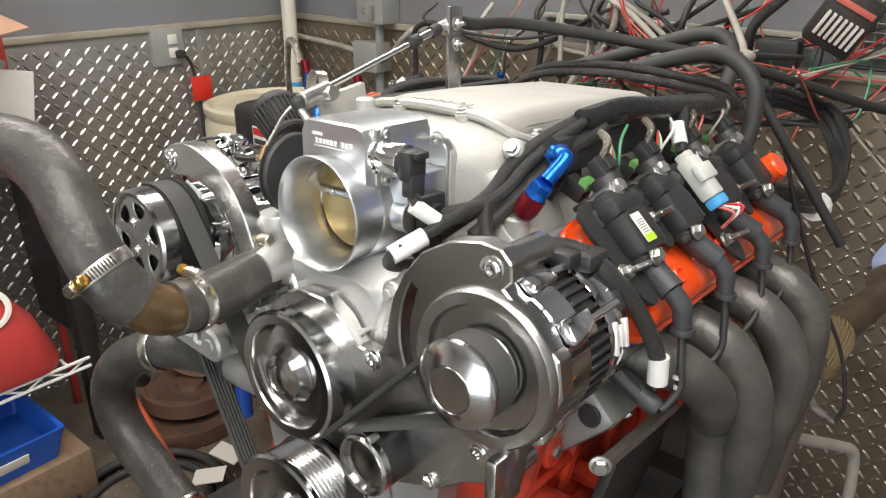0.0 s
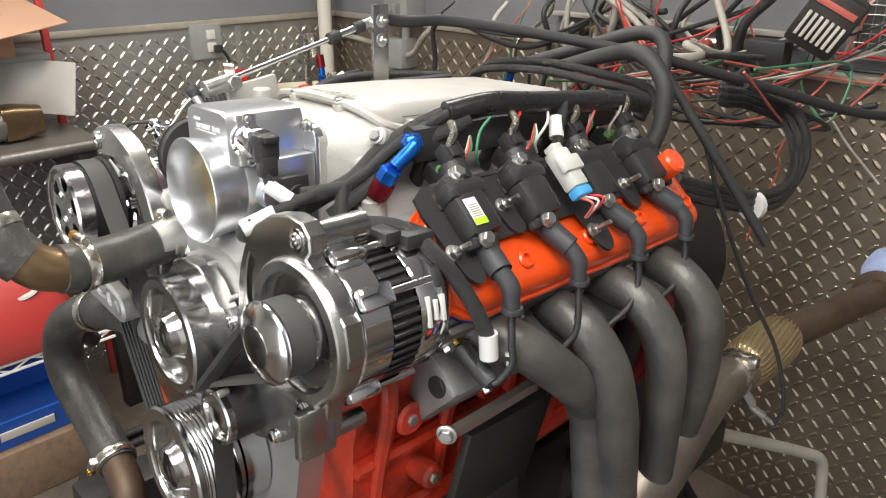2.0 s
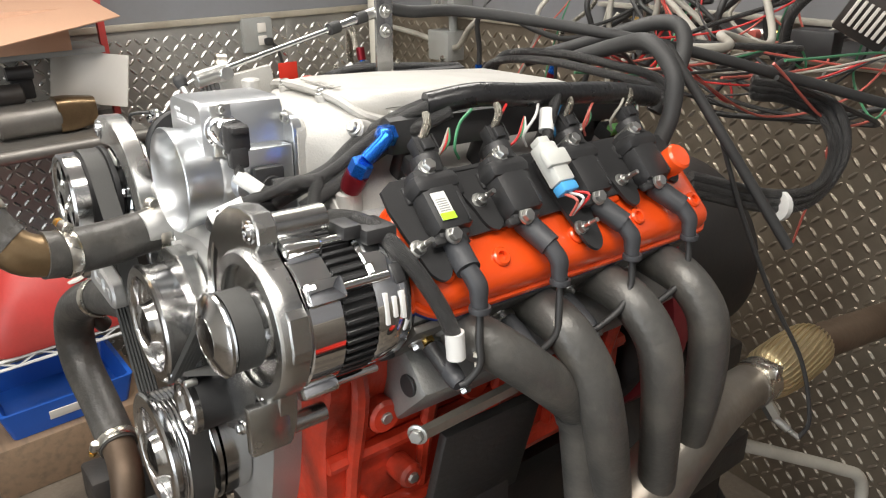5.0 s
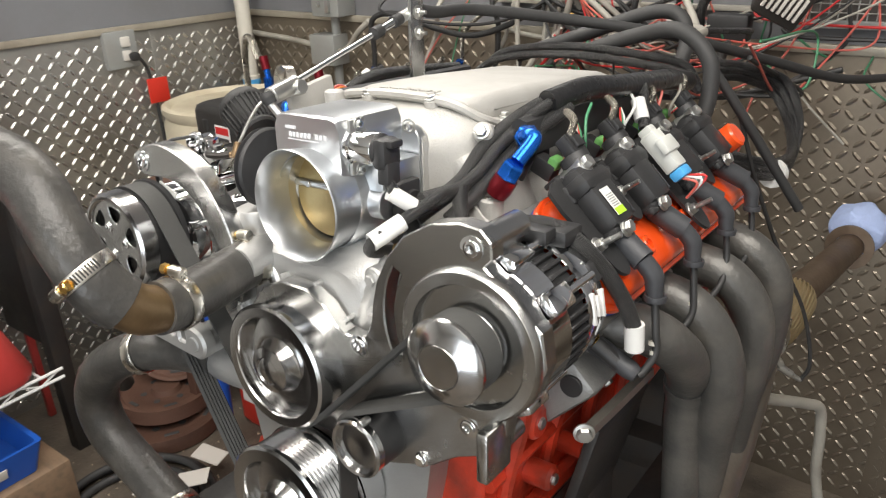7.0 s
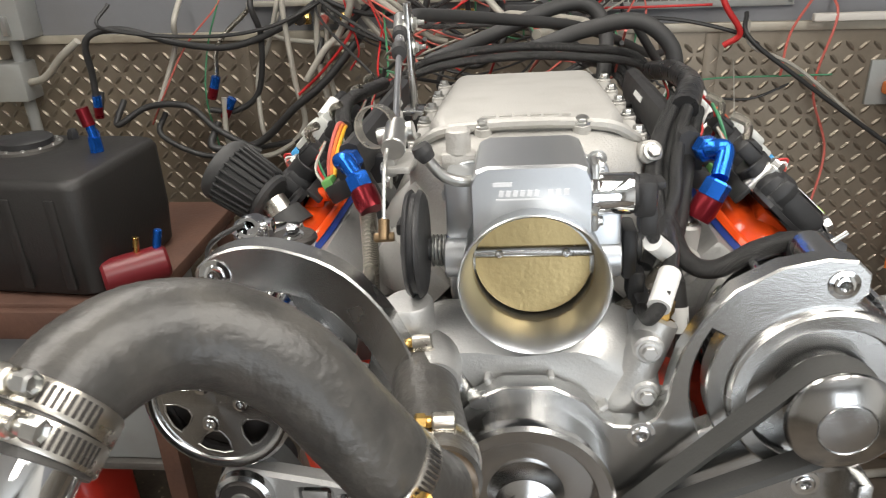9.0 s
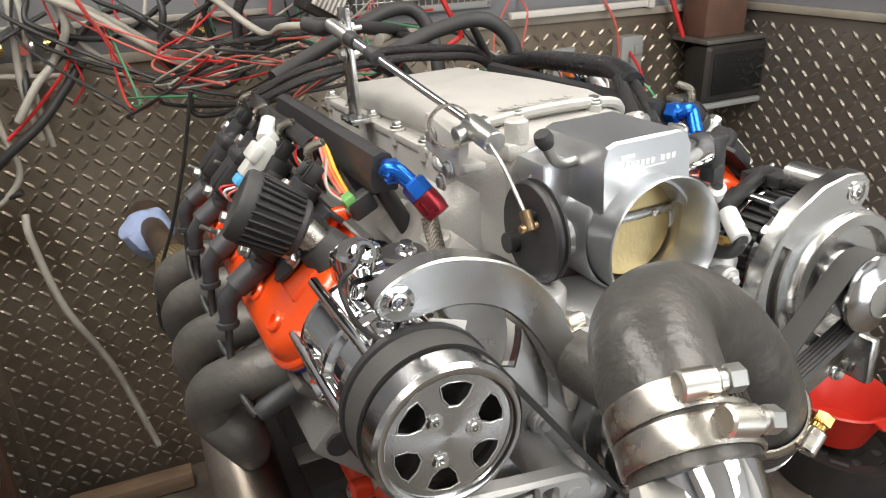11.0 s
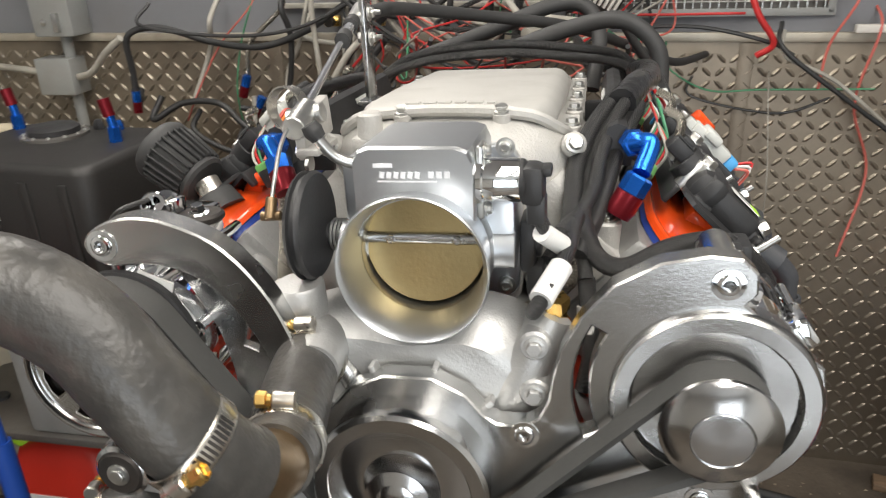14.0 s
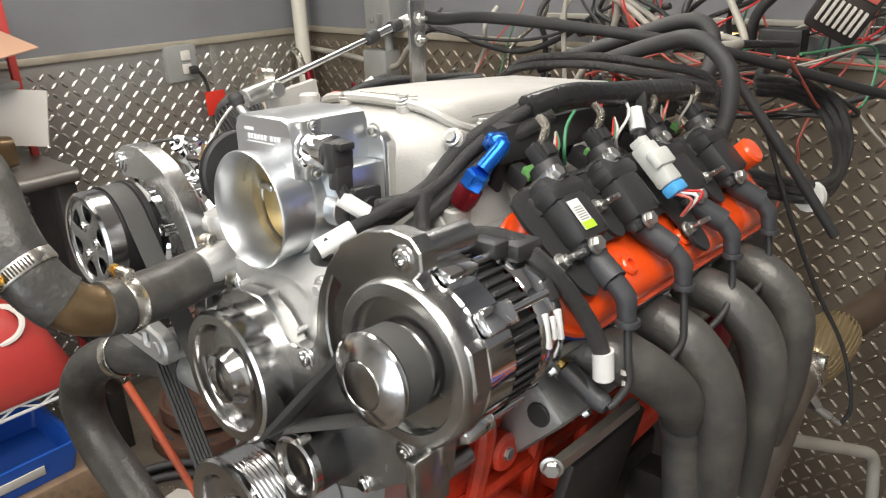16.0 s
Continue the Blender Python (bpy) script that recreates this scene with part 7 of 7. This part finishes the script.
part("screen", box((1.43, 1.268, 1.01), (0.20, 0.006, 0.122), 0.003), "crtglass", mon)
part("bracket", box((1.43, 1.345, 0.915), (0.26, 0.16, 0.016), 0.003), "boxgrey", mon)
part("top_shelf", box((1.43, 1.35, 1.105), (0.26, 0.15, 0.014), 0.003), "bench", mon)
wsolo("brown_box", box((1.40, 1.36, 1.185), (0.16, 0.10, 0.145), 0.004), "rust", "red-brown box on the shelf by the wires", "box")
gr = wthing("wall_grille", "wire mesh grille over a wall opening", "grille", base=(0.40, 1.48, 1.5))
part("backing", box((0.42, 1.483, 1.52), (0.50, 0.012, 0.56), 0.002), "bench", gr)
part("frame", join(box((0.42, 1.474, 1.245), (0.53, 0.016, 0.018), 0.003), box((0.165, 1.474, 1.52), (0.018, 0.016, 0.56), 0.003), box((0.675, 1.474, 1.52), (0.018, 0.016, 0.56), 0.003)), "boxgrey", gr)
for i in range(26):
    part("mesh_wire", cyl((0.18 + 0.0192 * i, 1.470, 1.25), (0.18 + 0.0192 * i, 1.470, 1.79), 0.0016, 6), "steel", gr)
for i in range(12):
    part("mesh_wire", cyl((0.17, 1.467, 1.27 + 0.0192 * i), (0.67, 1.467, 1.27 + 0.0192 * i), 0.0016, 6), "steel", gr)
wsolo("window_frame_corner", join(box((1.20, 1.42, 1.45), (0.02, 0.02, 0.5), 0.003), box((0.96, 1.43, 1.212), (0.48, 0.02, 0.018), 0.003)), "paper", "pale frame edging the grey wall panel", "frame")
bc = wthing("battery_charger", "blue steel battery charger with white printing", "battery charger", base=(1.14, 1.05, 0))
BC = ztilt(-8, (1.14, 1.05, 0))
part("body", moved(box((0, 0, 0.275), (0.20, 0.25, 0.43), 0.008), BC), "bluebox", bc)
part("top_plate", moved(box((0.0, -0.01, 0.4915), (0.1, 0.08, 0.003), 0.001), BC), "boxgrey", bc)
for i in range(8):
    part("louvre", moved(box((-0.101, -0.06, 0.17 + 0.02 * i), (0.006, 0.07, 0.008), 0.001, (0, 25, 0)), BC), "ink", bc)
    part("louvre", moved(box((-0.101, 0.06, 0.17 + 0.02 * i), (0.006, 0.07, 0.008), 0.001, (0, 25, 0)), BC), "ink", bc)
for x, z, w, h in ((-0.02, 0.30, 0.13, 0.03), (-0.02, 0.245, 0.12, 0.035), (-0.02, 0.19, 0.10, 0.03), (0.0, 0.12, 0.16, 0.018), (0.06, 0.34, 0.03, 0.03), (-0.05, 0.37, 0.06, 0.02)):
    part("print_bar", moved(box((x, -0.1265, z), (w, 0.002, h), 0), BC), "paper", bc)
part("panel", moved(box((0.03, -0.1265, 0.43), (0.11, 0.003, 0.05), 0.001), BC), "ink", bc)
for x in (-0.09, 0.09):
    part("wheel", moved(cyl((x - 0.012, 0.08, 0.035), (x + 0.012, 0.08, 0.035), 0.035, 20), BC), "brubber", bc)
    part("foot", moved(box((x, -0.09, 0.03), (0.02, 0.02, 0.06), 0.003), BC), "darksteel", bc)
oc3 = wthing("extension_cord", "orange extension cord looped over the charger", "cord", base=(1.1, 1.1, 0.5))
for i, (rx, ry, cz) in enumerate(((0.10, 0.11, 0.50), (0.13, 0.10, 0.505), (0.11, 0.13, 0.513), (0.14, 0.12, 0.52))):
    part("loop", tube([(1.12 + 0.01 * i + rx * math.cos(a), 1.06 + ry * math.sin(a), cz + (0.02 * math.sin(2 * a + i) if i > 1 else 0.004)) for a in (k * 2 * math.pi / 12 for k in range(13))], 0.0055, 10, 4), "orangew", oc3)
part("hanging_loop", tube([(1.02, 1.0, 0.50), (1.02, 0.91, 0.42), (1.06, 0.90, 0.33), (1.13, 0.885, 0.29), (1.21, 0.88, 0.33), (1.25, 0.92, 0.45), (1.24, 1.02, 0.51)], 0.0055, 10), "orangew", oc3)
part("trailing_end", tube([(1.02, 1.02, 0.50), (0.99, 0.96, 0.40), (0.93, 0.92, 0.2), (0.86, 0.90, 0.03), (0.78, 0.86, 0.008), (0.7, 0.92, 0.008)], 0.0055, 10), "orangew", oc3)
part("trailing_end", tube([(1.0, 1.0, 0.48), (0.98, 0.94, 0.30), (0.99, 0.91, 0.14), (0.97, 0.88, 0.02), (0.86, 0.8, 0.008), (0.76, 0.78, 0.008)], 0.0055, 10), "orangew", oc3)
dp = wthing("drain_pan", "red plastic drain pan standing on an old wheel", "pan", base=(1.33, 0.66, 0.1))
part("pan", rev([(0.0, 0), (0.0, 0.085), (0.11, 0.125), (0.125, 0.135), (0.13, 0.13), (0.112, 0.115), (0.02, 0.075), (0.02, 0)], (1.33, 0.66, 0.125), (0, 0, 1), 48), "redplastic", dp)
for k in range(3):
    a = radians(120 * k + 20)
    part("ear", box((1.33 + 0.14 * math.cos(a), 0.66 + 0.14 * math.sin(a), 0.247), (0.05, 0.04, 0.01), 0.004, (0, 0, math.degrees(a))), "redplastic", dp)
drum("old_wheel", (1.36, 0.64, 0.12), (0, 0, 1), 0.18, 0.115, "dark greasy steel wheel on the floor", "darksteel")
drum("old_wheel", (1.50, 0.95, 0.22), (-0.8, -0.5, 0.2), 0.16, 0.09, "dull grey wheel standing by the wall", "bench")
wsolo("green_bottle", join(cyl((1.38, 1.16, 0.04), (1.52, 1.10, 0.045), 0.035, 20, 0.006), cyl((1.52, 1.10, 0.045), (1.56, 1.085, 0.046), 0.014, 14)), "greenplug", "green bottle lying on the floor", "bottle")
for i, (x, y, a, ln) in enumerate(((1.30, 1.25, 20, 0.4), (1.2, 1.30, -15, 0.5), (1.45, 1.05, 60, 0.35))):
    wsolo("wood_scrap", moved(box((0, 0, 0.012), (ln, 0.05, 0.022), 0.003), pose(x, y, 0, 0, 0, a)), "wood", "dirty wooden batten on the floor", "batten", "battens")
wsolo("wood_scrap", box((-0.47, 1.45, 0.03), (0.32, 0.05, 0.05), 0.004, (0, 0, -3)), "wood", "dirty wooden batten against the wall", "batten", "battens")
md = wthing("relay_module", "grey finned control module among the wires", "module", base=(0.17, 1.32, 1.32))
MD = pose(0.165, 1.30, 1.325, 10, 28, 20)
part("body", moved(box((0, 0, 0), (0.10, 0.05, 0.12), 0.006), MD), "darksteel", md)
for i in range(7):
    part("fin", moved(box((-0.036 + 0.012 * i, -0.028, -0.015), (0.006, 0.012, 0.05), 0.001), MD), "paper", md)
part("red_strip", moved(box((0, -0.027, 0.035), (0.08, 0.006, 0.012), 0.001), MD), "pinkw", md)
part("bracket", moved(box((0, 0.10, 0.03), (0.03, 0.18, 0.02), 0.003), MD), "bench", md)
rb = wthing("relay_block", "black relay block on the wall wires", "module", base=(0.05, 1.34, 1.25))
part("block", box((0.04, 1.35, 1.245), (0.09, 0.05, 0.06), 0.006), "bplastic", rb)
part("bracket", box((0.04, 1.43, 1.25), (0.02, 0.13, 0.02), 0.002), "bench", rb)
# row of small regulators on the wall
for i, x in enumerate((-0.52, -0.46, -0.40, -0.16, -0.10)):
    rg2 = wthing("wall_valve", "small brass and steel valve on the wall rail", "valve", "wall valves", base=(x, 1.50, 1.24))
    part("body", cyl((x - 0.02, 1.49, 1.235), (x + 0.02, 1.49, 1.235), 0.014, 14), "steel" if i % 2 else "brass", rg2)
    part("knob", cyl((x, 1.48, 1.235), (x, 1.455, 1.235), 0.012, 12), "pinkw" if i % 2 else "darksteel", rg2)
    part("mount", cyl((x, 1.49, 1.235), (x, 1.56, 1.235), 0.008, 10), "steel", rg2)
wsolo("wall_rail", box((-0.3, 1.515, 1.27), (0.75, 0.03, 0.012), 0.002, (0, 0, -3)), "greyw", "grey cable rail fixed along the wall", "rail")

# ---- cables on the back wall ----
KINDS = {"brubber": "black rubber hose", "blackw": "black cable", "greyw": "dusty grey cable", "pinkw": "faded red wire", "redw": "red wire", "greenw": "green wire", "ssbraid": "braided steel hose", "loom": "black braided loom", "orangew": "orange cord"}


def wall_cable(material, r, y, pts):
    """A cable hung on the back wall: (x, z) places at depth y, with a little slack to and fro."""
    rnd = random.Random(int(1000 * abs(pts[0][0]) + 77 * r * 1000))
    P = [(x, y + rnd.uniform(-0.025, 0.02), z) for x, z in pts]
    x0, z0 = pts[0]
    P = [(x0, y + 0.04, z0 + 0.05)] + P
    r *= 0.78
    ob = wsolo("wall_cable", tube(P, r, 10 if r > 0.005 else 7, 8), material, KINDS[material] + " hanging in the tangle on the wall", "cable", "wall cables")
    return ob


wall_cable("brubber", 0.011, 1.44, [(-1.1, 1.01), (-1.09, 1.11), (-1.07, 1.21), (-0.98, 1.23), (-0.84, 1.19), (-0.7, 1.18), (-0.57, 1.22), (-0.47, 1.28)])
wall_cable("pinkw", 0.003, 1.46, [(-0.73, 1.28), (-0.83, 1.18), (-0.91, 1.05), (-0.97, 0.97)])
wall_cable("greyw", 0.009, 1.48, [(-0.85, 1.24), (-0.87, 1.17), (-0.93, 1.03)])
wall_cable("greenw", 0.003, 1.46, [(-0.73, 1.28), (-0.77, 1.18), (-0.79, 1.05), (-0.79, 0.89)])
wall_cable("ssbraid", 0.008, 1.45, [(-0.65, 1.27), (-0.73, 1.19), (-0.76, 1.1)])
wall_cable("blackw", 0.01, 1.44, [(-0.63, 1.28), (-0.62, 1.2), (-0.65, 1.06), (-0.72, 1.01), (-0.78, 1.02)])
wall_cable("greyw", 0.008, 1.46, [(-0.57, 1.28), (-0.61, 1.18), (-0.65, 1.1), (-0.65, 0.97), (-0.64, 0.91)])
wall_cable("blackw", 0.011, 1.42, [(-1.03, 0.99), (-0.95, 1.03), (-0.84, 1.03), (-0.76, 0.97), (-0.65, 0.91)])
wall_cable("greyw", 0.008, 1.47, [(-0.59, 1.2), (-0.49, 1.18), (-0.36, 1.17)])
wall_cable("greyw", 0.01, 1.46, [(-0.47, 1.28), (-0.48, 1.16), (-0.47, 1.04)])
wall_cable("greyw", 0.008, 1.47, [(-0.45, 1.28), (-0.46, 1.15), (-0.45, 1.02)])
wall_cable("blackw", 0.01, 1.44, [(-0.93, 0.95), (-0.81, 0.89), (-0.66, 0.91), (-0.53, 0.94)])
wall_cable("greyw", 0.011, 1.4, [(-0.38, 1.34), (-0.37, 1.28), (-0.41, 1.21), (-0.45, 1.17), (-0.5, 1.1)])
wall_cable("greyw", 0.01, 1.42, [(-0.38, 1.34), (-0.35, 1.25), (-0.28, 1.17), (-0.25, 1.11)])
wall_cable("loom", 0.015, 1.36, [(0.04, 1.37), (-0.02, 1.3), (-0.03, 1.22), (-0.03, 1.16)])
wall_cable("blackw", 0.007, 1.38, [(-0.31, 1.34), (-0.24, 1.3), (-0.14, 1.22), (-0.01, 1.14)])
wall_cable("pinkw", 0.003, 1.38, [(-0.02, 1.31), (0.01, 1.24), (-0.04, 1.24), (-0.17, 1.21), (-0.14, 1.16), (-0.06, 1.15)])
wall_cable("redw", 0.003, 1.4, [(-0.4, 1.34), (-0.38, 1.25), (-0.36, 1.17), (-0.39, 1.12)])
wall_cable("blackw", 0.008, 1.3, [(-0.15, 1.09), (-0.02, 1.09), (0.12, 1.12), (0.29, 1.18)])
wall_cable("greyw", 0.0035, 1.36, [(0.07, 1.17), (0.16, 1.14), (0.24, 1.07), (0.31, 1.01)])
wall_cable("pinkw", 0.0035, 1.4, [(0.09, 1.03), (0.09, 0.98), (0.06, 0.88), (0.04, 0.79)])
wall_cable("blackw", 0.008, 1.38, [(-0.07, 1.2), (-0.09, 1.29), (-0.03, 1.37)])
wall_cable("greenw", 0.0035, 1.42, [(0.14, 1.25), (0.2, 1.2), (0.25, 1.18)])
wall_cable("greyw", 0.006, 1.42, [(-0.2, 1.27), (-0.09, 1.23), (0.04, 1.26), (0.09, 1.25)])
wall_cable("blackw", 0.008, 1.4, [(-0.43, 1.29), (-0.29, 1.25), (-0.15, 1.33), (-0.12, 1.36)])
wall_cable("blackw", 0.006, 1.41, [(-1.01, 1.24), (-0.78, 1.21), (-0.58, 1.23), (-0.4, 1.31)])
wall_cable("greyw", 0.01, 1.36, [(-0.41, 1.36), (-0.31, 1.3), (-0.19, 1.21), (-0.14, 1.19)])
wall_cable("greyw", 0.009, 1.38, [(-0.39, 1.36), (-0.28, 1.29), (-0.17, 1.2)])
wall_cable("greyw", 0.009, 1.42, [(-0.53, 1.36), (-0.55, 1.29), (-0.54, 1.1), (-0.53, 0.97), (-0.64, 0.89), (-0.74, 0.92), (-0.74, 1.05)])
wall_cable("blackw", 0.013, 1.4, [(-0.77, 0.93), (-0.66, 0.93), (-0.54, 1.03), (-0.45, 1.1), (-0.35, 1.21)])
wall_cable("redw", 0.005, 1.42, [(-0.38, 1.21), (-0.46, 1.12), (-0.53, 1.06)])
wall_cable("pinkw", 0.003, 1.34, [(-0.34, 1.35), (-0.28, 1.22), (-0.25, 1.17), (-0.28, 1.16), (-0.23, 1.15)])
wall_cable("redw", 0.003, 1.35, [(-0.35, 1.36), (-0.3, 1.25), (-0.27, 1.16)])
wall_cable("redw", 0.004, 1.42, [(0.08, 1.26), (0.23, 1.25), (0.48, 1.25)])
wall_cable("greyw", 0.006, 1.38, [(0.57, 1.16), (0.69, 1.1), (0.92, 0.92), (1.05, 0.88), (1.43, 0.91), (1.76, 0.95)])
wall_cable("blackw", 0.007, 1.37, [(0.56, 1.18), (0.69, 1.08), (0.92, 0.92), (1.15, 0.77), (1.61, 0.54)])
wall_cable("blackw", 0.006, 1.4, [(0.16, 1.23), (0.38, 1.22), (0.53, 1.19), (0.59, 1.16)])
wall_cable("orangew", 0.006, 1.4, [(0.95, 1.0), (0.97, 0.87), (1.0, 0.71), (1.01, 0.56)])
wall_cable("redw", 0.009, 1.38, [(0.48, 1.3), (0.5, 1.25), (0.54, 1.19), (0.51, 1.16)])
wall_cable("pinkw", 0.004, 1.41, [(0.71, 1.28), (0.67, 1.18), (0.66, 1.08)])
wall_cable("pinkw", 0.005, 1.42, [(1.01, 1.26), (1.07, 1.15), (1.11, 0.97)])
wall_cable("redw", 0.006, 1.36, [(1.12, 1.03), (1.16, 0.93), (1.28, 0.87), (1.45, 0.89)])
wall_cable("redw", 0.01, 1.4, [(1.25, 1.25), (1.31, 1.1)])
wall_cable("blackw", 0.012, 1.38, [(1.45, 1.24), (1.55, 1.1)])
wall_cable("greyw", 0.011, 1.4, [(-0.54, 0.83), (-0.51, 0.65), (-0.44, 0.45), (-0.38, 0.19)])
wall_cable("blackw", 0.01, 1.42, [(-0.47, 1.14), (-0.44, 1.18), (-0.31, 1.29), (-0.25, 1.31)])
wall_cable("blackw", 0.01, 1.36, [(-0.18, 1.3), (-0.19, 1.2), (-0.09, 1.13), (-0.03, 1.16), (0.01, 1.22)])
wall_cable("redw", 0.0045, 1.4, [(0.69, 0.46), (0.62, 0.36), (0.62, 0.14), (0.6, 0.0)])
wall_cable("greyw", 0.002, 1.43, [(0.56, 1.06), (0.58, 0.81), (0.57, 0.61)])
wall_cable("greenw", 0.003, 1.44, [(0.32, 1.13), (0.42, 1.07), (0.55, 1.07), (0.78, 1.08)])
wall_cable("blackw", 0.004, 1.45, [(0.39, 1.05), (0.59, 1.01), (0.71, 1.05)])
wall_cable("pinkw", 0.004, 1.44, [(0.77, 1.21), (0.75, 1.04), (0.81, 0.87), (0.77, 0.66)])
for x, z, a in ((-0.765, 1.075, 70), (-0.735, 1.02, 60), (-1.095, 1.03, 85)):
    f = wthing("hose_fitting", "blue and red hose end hanging on the wall", "fitting", "hose fittings", base=(x, 1.44, z))
    d = V(math.cos(radians(a)), 0, math.sin(radians(a))) * 0.03
    part("blue_end", tube([V(x, 1.44, z), V(x, 1.44, z) + d], 0.012, 12, 2), "blue", f)
    part("red_end", tube([V(x, 1.44, z), V(x, 1.44, z) - d], 0.0125, 12, 2), "redan", f)
# tangle of thin wires over the back of the engine
for k in range(26):
    rr = random.Random(100 + k)
    x0, x1 = rr.uniform(-0.5, 0.35), rr.uniform(-0.35, 0.3)
    z0, z1 = rr.uniform(1.18, 1.36), rr.uniform(1.12, 1.26)
    P = [(x0, 1.43, z0 + 0.1), (x0, 1.40, z0), ((x0 + x1) / 2 + rr.uniform(-0.1, 0.1), rr.uniform(1.2, 1.38), (z0 + z1) / 2 - rr.uniform(0.02, 0.08)), (x1, rr.uniform(1.1, 1.3), z1), (x1 * 0.8 + 0.03, rr.uniform(0.85, 1.0), 1.24 + rr.uniform(-0.03, 0.05))]
    m = ("pinkw", "redw", "blackw", "greyw", "pinkw", "blackw", "greenw", "blackw")[k % 8]
    wsolo("loose_wire", tube(P, rr.choice((0.0022, 0.0028, 0.0035, 0.0045)) if m == "blackw" else 0.0024, 7, 8), m, KINDS[m] + " trailing from wall to engine", "wire", "trailing wires")
for k in range(2):
    rr = random.Random(300 + k)
    P = [(rr.uniform(-0.35, 0.2), 1.40, rr.uniform(1.3, 1.4)), (rr.uniform(-0.2, 0.2), 1.25, rr.uniform(1.22, 1.3)), (rr.uniform(-0.05, 0.2), 1.05, 1.28 + 0.01 * k), (rr.uniform(0.0, 0.2), 0.85, 1.30), (rr.uniform(0.0, 0.18), 0.68, 1.31)]
    wsolo("trailing_hose", tube(P, rr.uniform(0.005, 0.008), 12, 8), ("loom", "greyw", "ssbraid", "loom", "greyw")[k], "black sleeved bundle trailing from wall to engine", "cable", "trailing wires")
wsolo("drain_hose", tube([(0.29, 0.80, 0.675), (0.33, 0.92, 0.61), (0.37, 1.03, 0.55), (0.392, 1.08, 0.515), (0.40, 1.10, 0.44), (0.415, 1.12, 0.28), (0.50, 1.14, 0.03), (0.70, 1.18, 0.014), (1.1, 1.25, 0.014)], 0.0115, 14), "greyw", "grey drain hose bent down to the floor", "hose")
wsolo("floor_hose", tube([(-0.2, 0.9, 0.014), (-0.35, 1.2, 0.012), (-0.55, 1.38, 0.012), (-0.9, 1.4, 0.012)], 0.012, 12), "greyw", "pale hose lying along the wall", "hose")
wsolo("floor_hose", tube([(0.05, 1.0, 0.5), (0.12, 1.15, 0.2), (0.2, 1.25, 0.03), (0.5, 1.3, 0.014), (0.9, 1.2, 0.014)], 0.014, 12), "brubber", "black hose running down to the floor", "hose")
db = wthing("dynamometer", "dark greasy dynamometer behind the engine", "dynamometer", base=(0, 0.95, 0))
part("housing", rev([(0, 0), (0, 0.17), (0.02, 0.18), (0.20, 0.18), (0.22, 0.16), (0.24, 0)], (0, 0.78, 0.90), (0, 1, 0), 48), "darksteel", db)
part("pedestal", box((0, 0.92, 0.36), (0.30, 0.24, 0.72), 0.01), "darksteel", db)
part("shaft_cover", cyl((0, 0.68, 0.93), (0, 0.80, 0.925), 0.08, 32), "maroon", db)

# chips, grit and scraps of swarf strewn over the floor
rnd = random.Random(9)
vs, fs = [], []
for k in range(1500):
    x, y = (rnd.uniform(-1.5, -0.15), rnd.uniform(0.15, 1.35)) if k % 3 else (rnd.uniform(0.45, 1.5), rnd.uniform(0.3, 1.35))
    r, a, n = rnd.uniform(0.002, 0.009) * rnd.uniform(0.5, 1.0), rnd.uniform(0, 6.28), len(vs)
    for j in range(3):
        q = r * rnd.uniform(0.5, 1.2)
        vs.append((x + q * math.cos(a + 2.1 * j), y + q * math.sin(a + 2.1 * j), 0.0005))
    vs.append((x, y, 0.0005 + 0.5 * r))
    fs += [(n, n + 1, n + 3), (n + 1, n + 2, n + 3), (n + 2, n, n + 3)]
me = bpy.data.meshes.new("floor_grit")
me.from_pydata(vs, [], fs)
me.materials.append(M["grit"])
grit = tagged(new("floor_grit", me), "pale chips and grit strewn on the oily floor", "debris", kind="stuff")
grit.matrix_world = ROOM
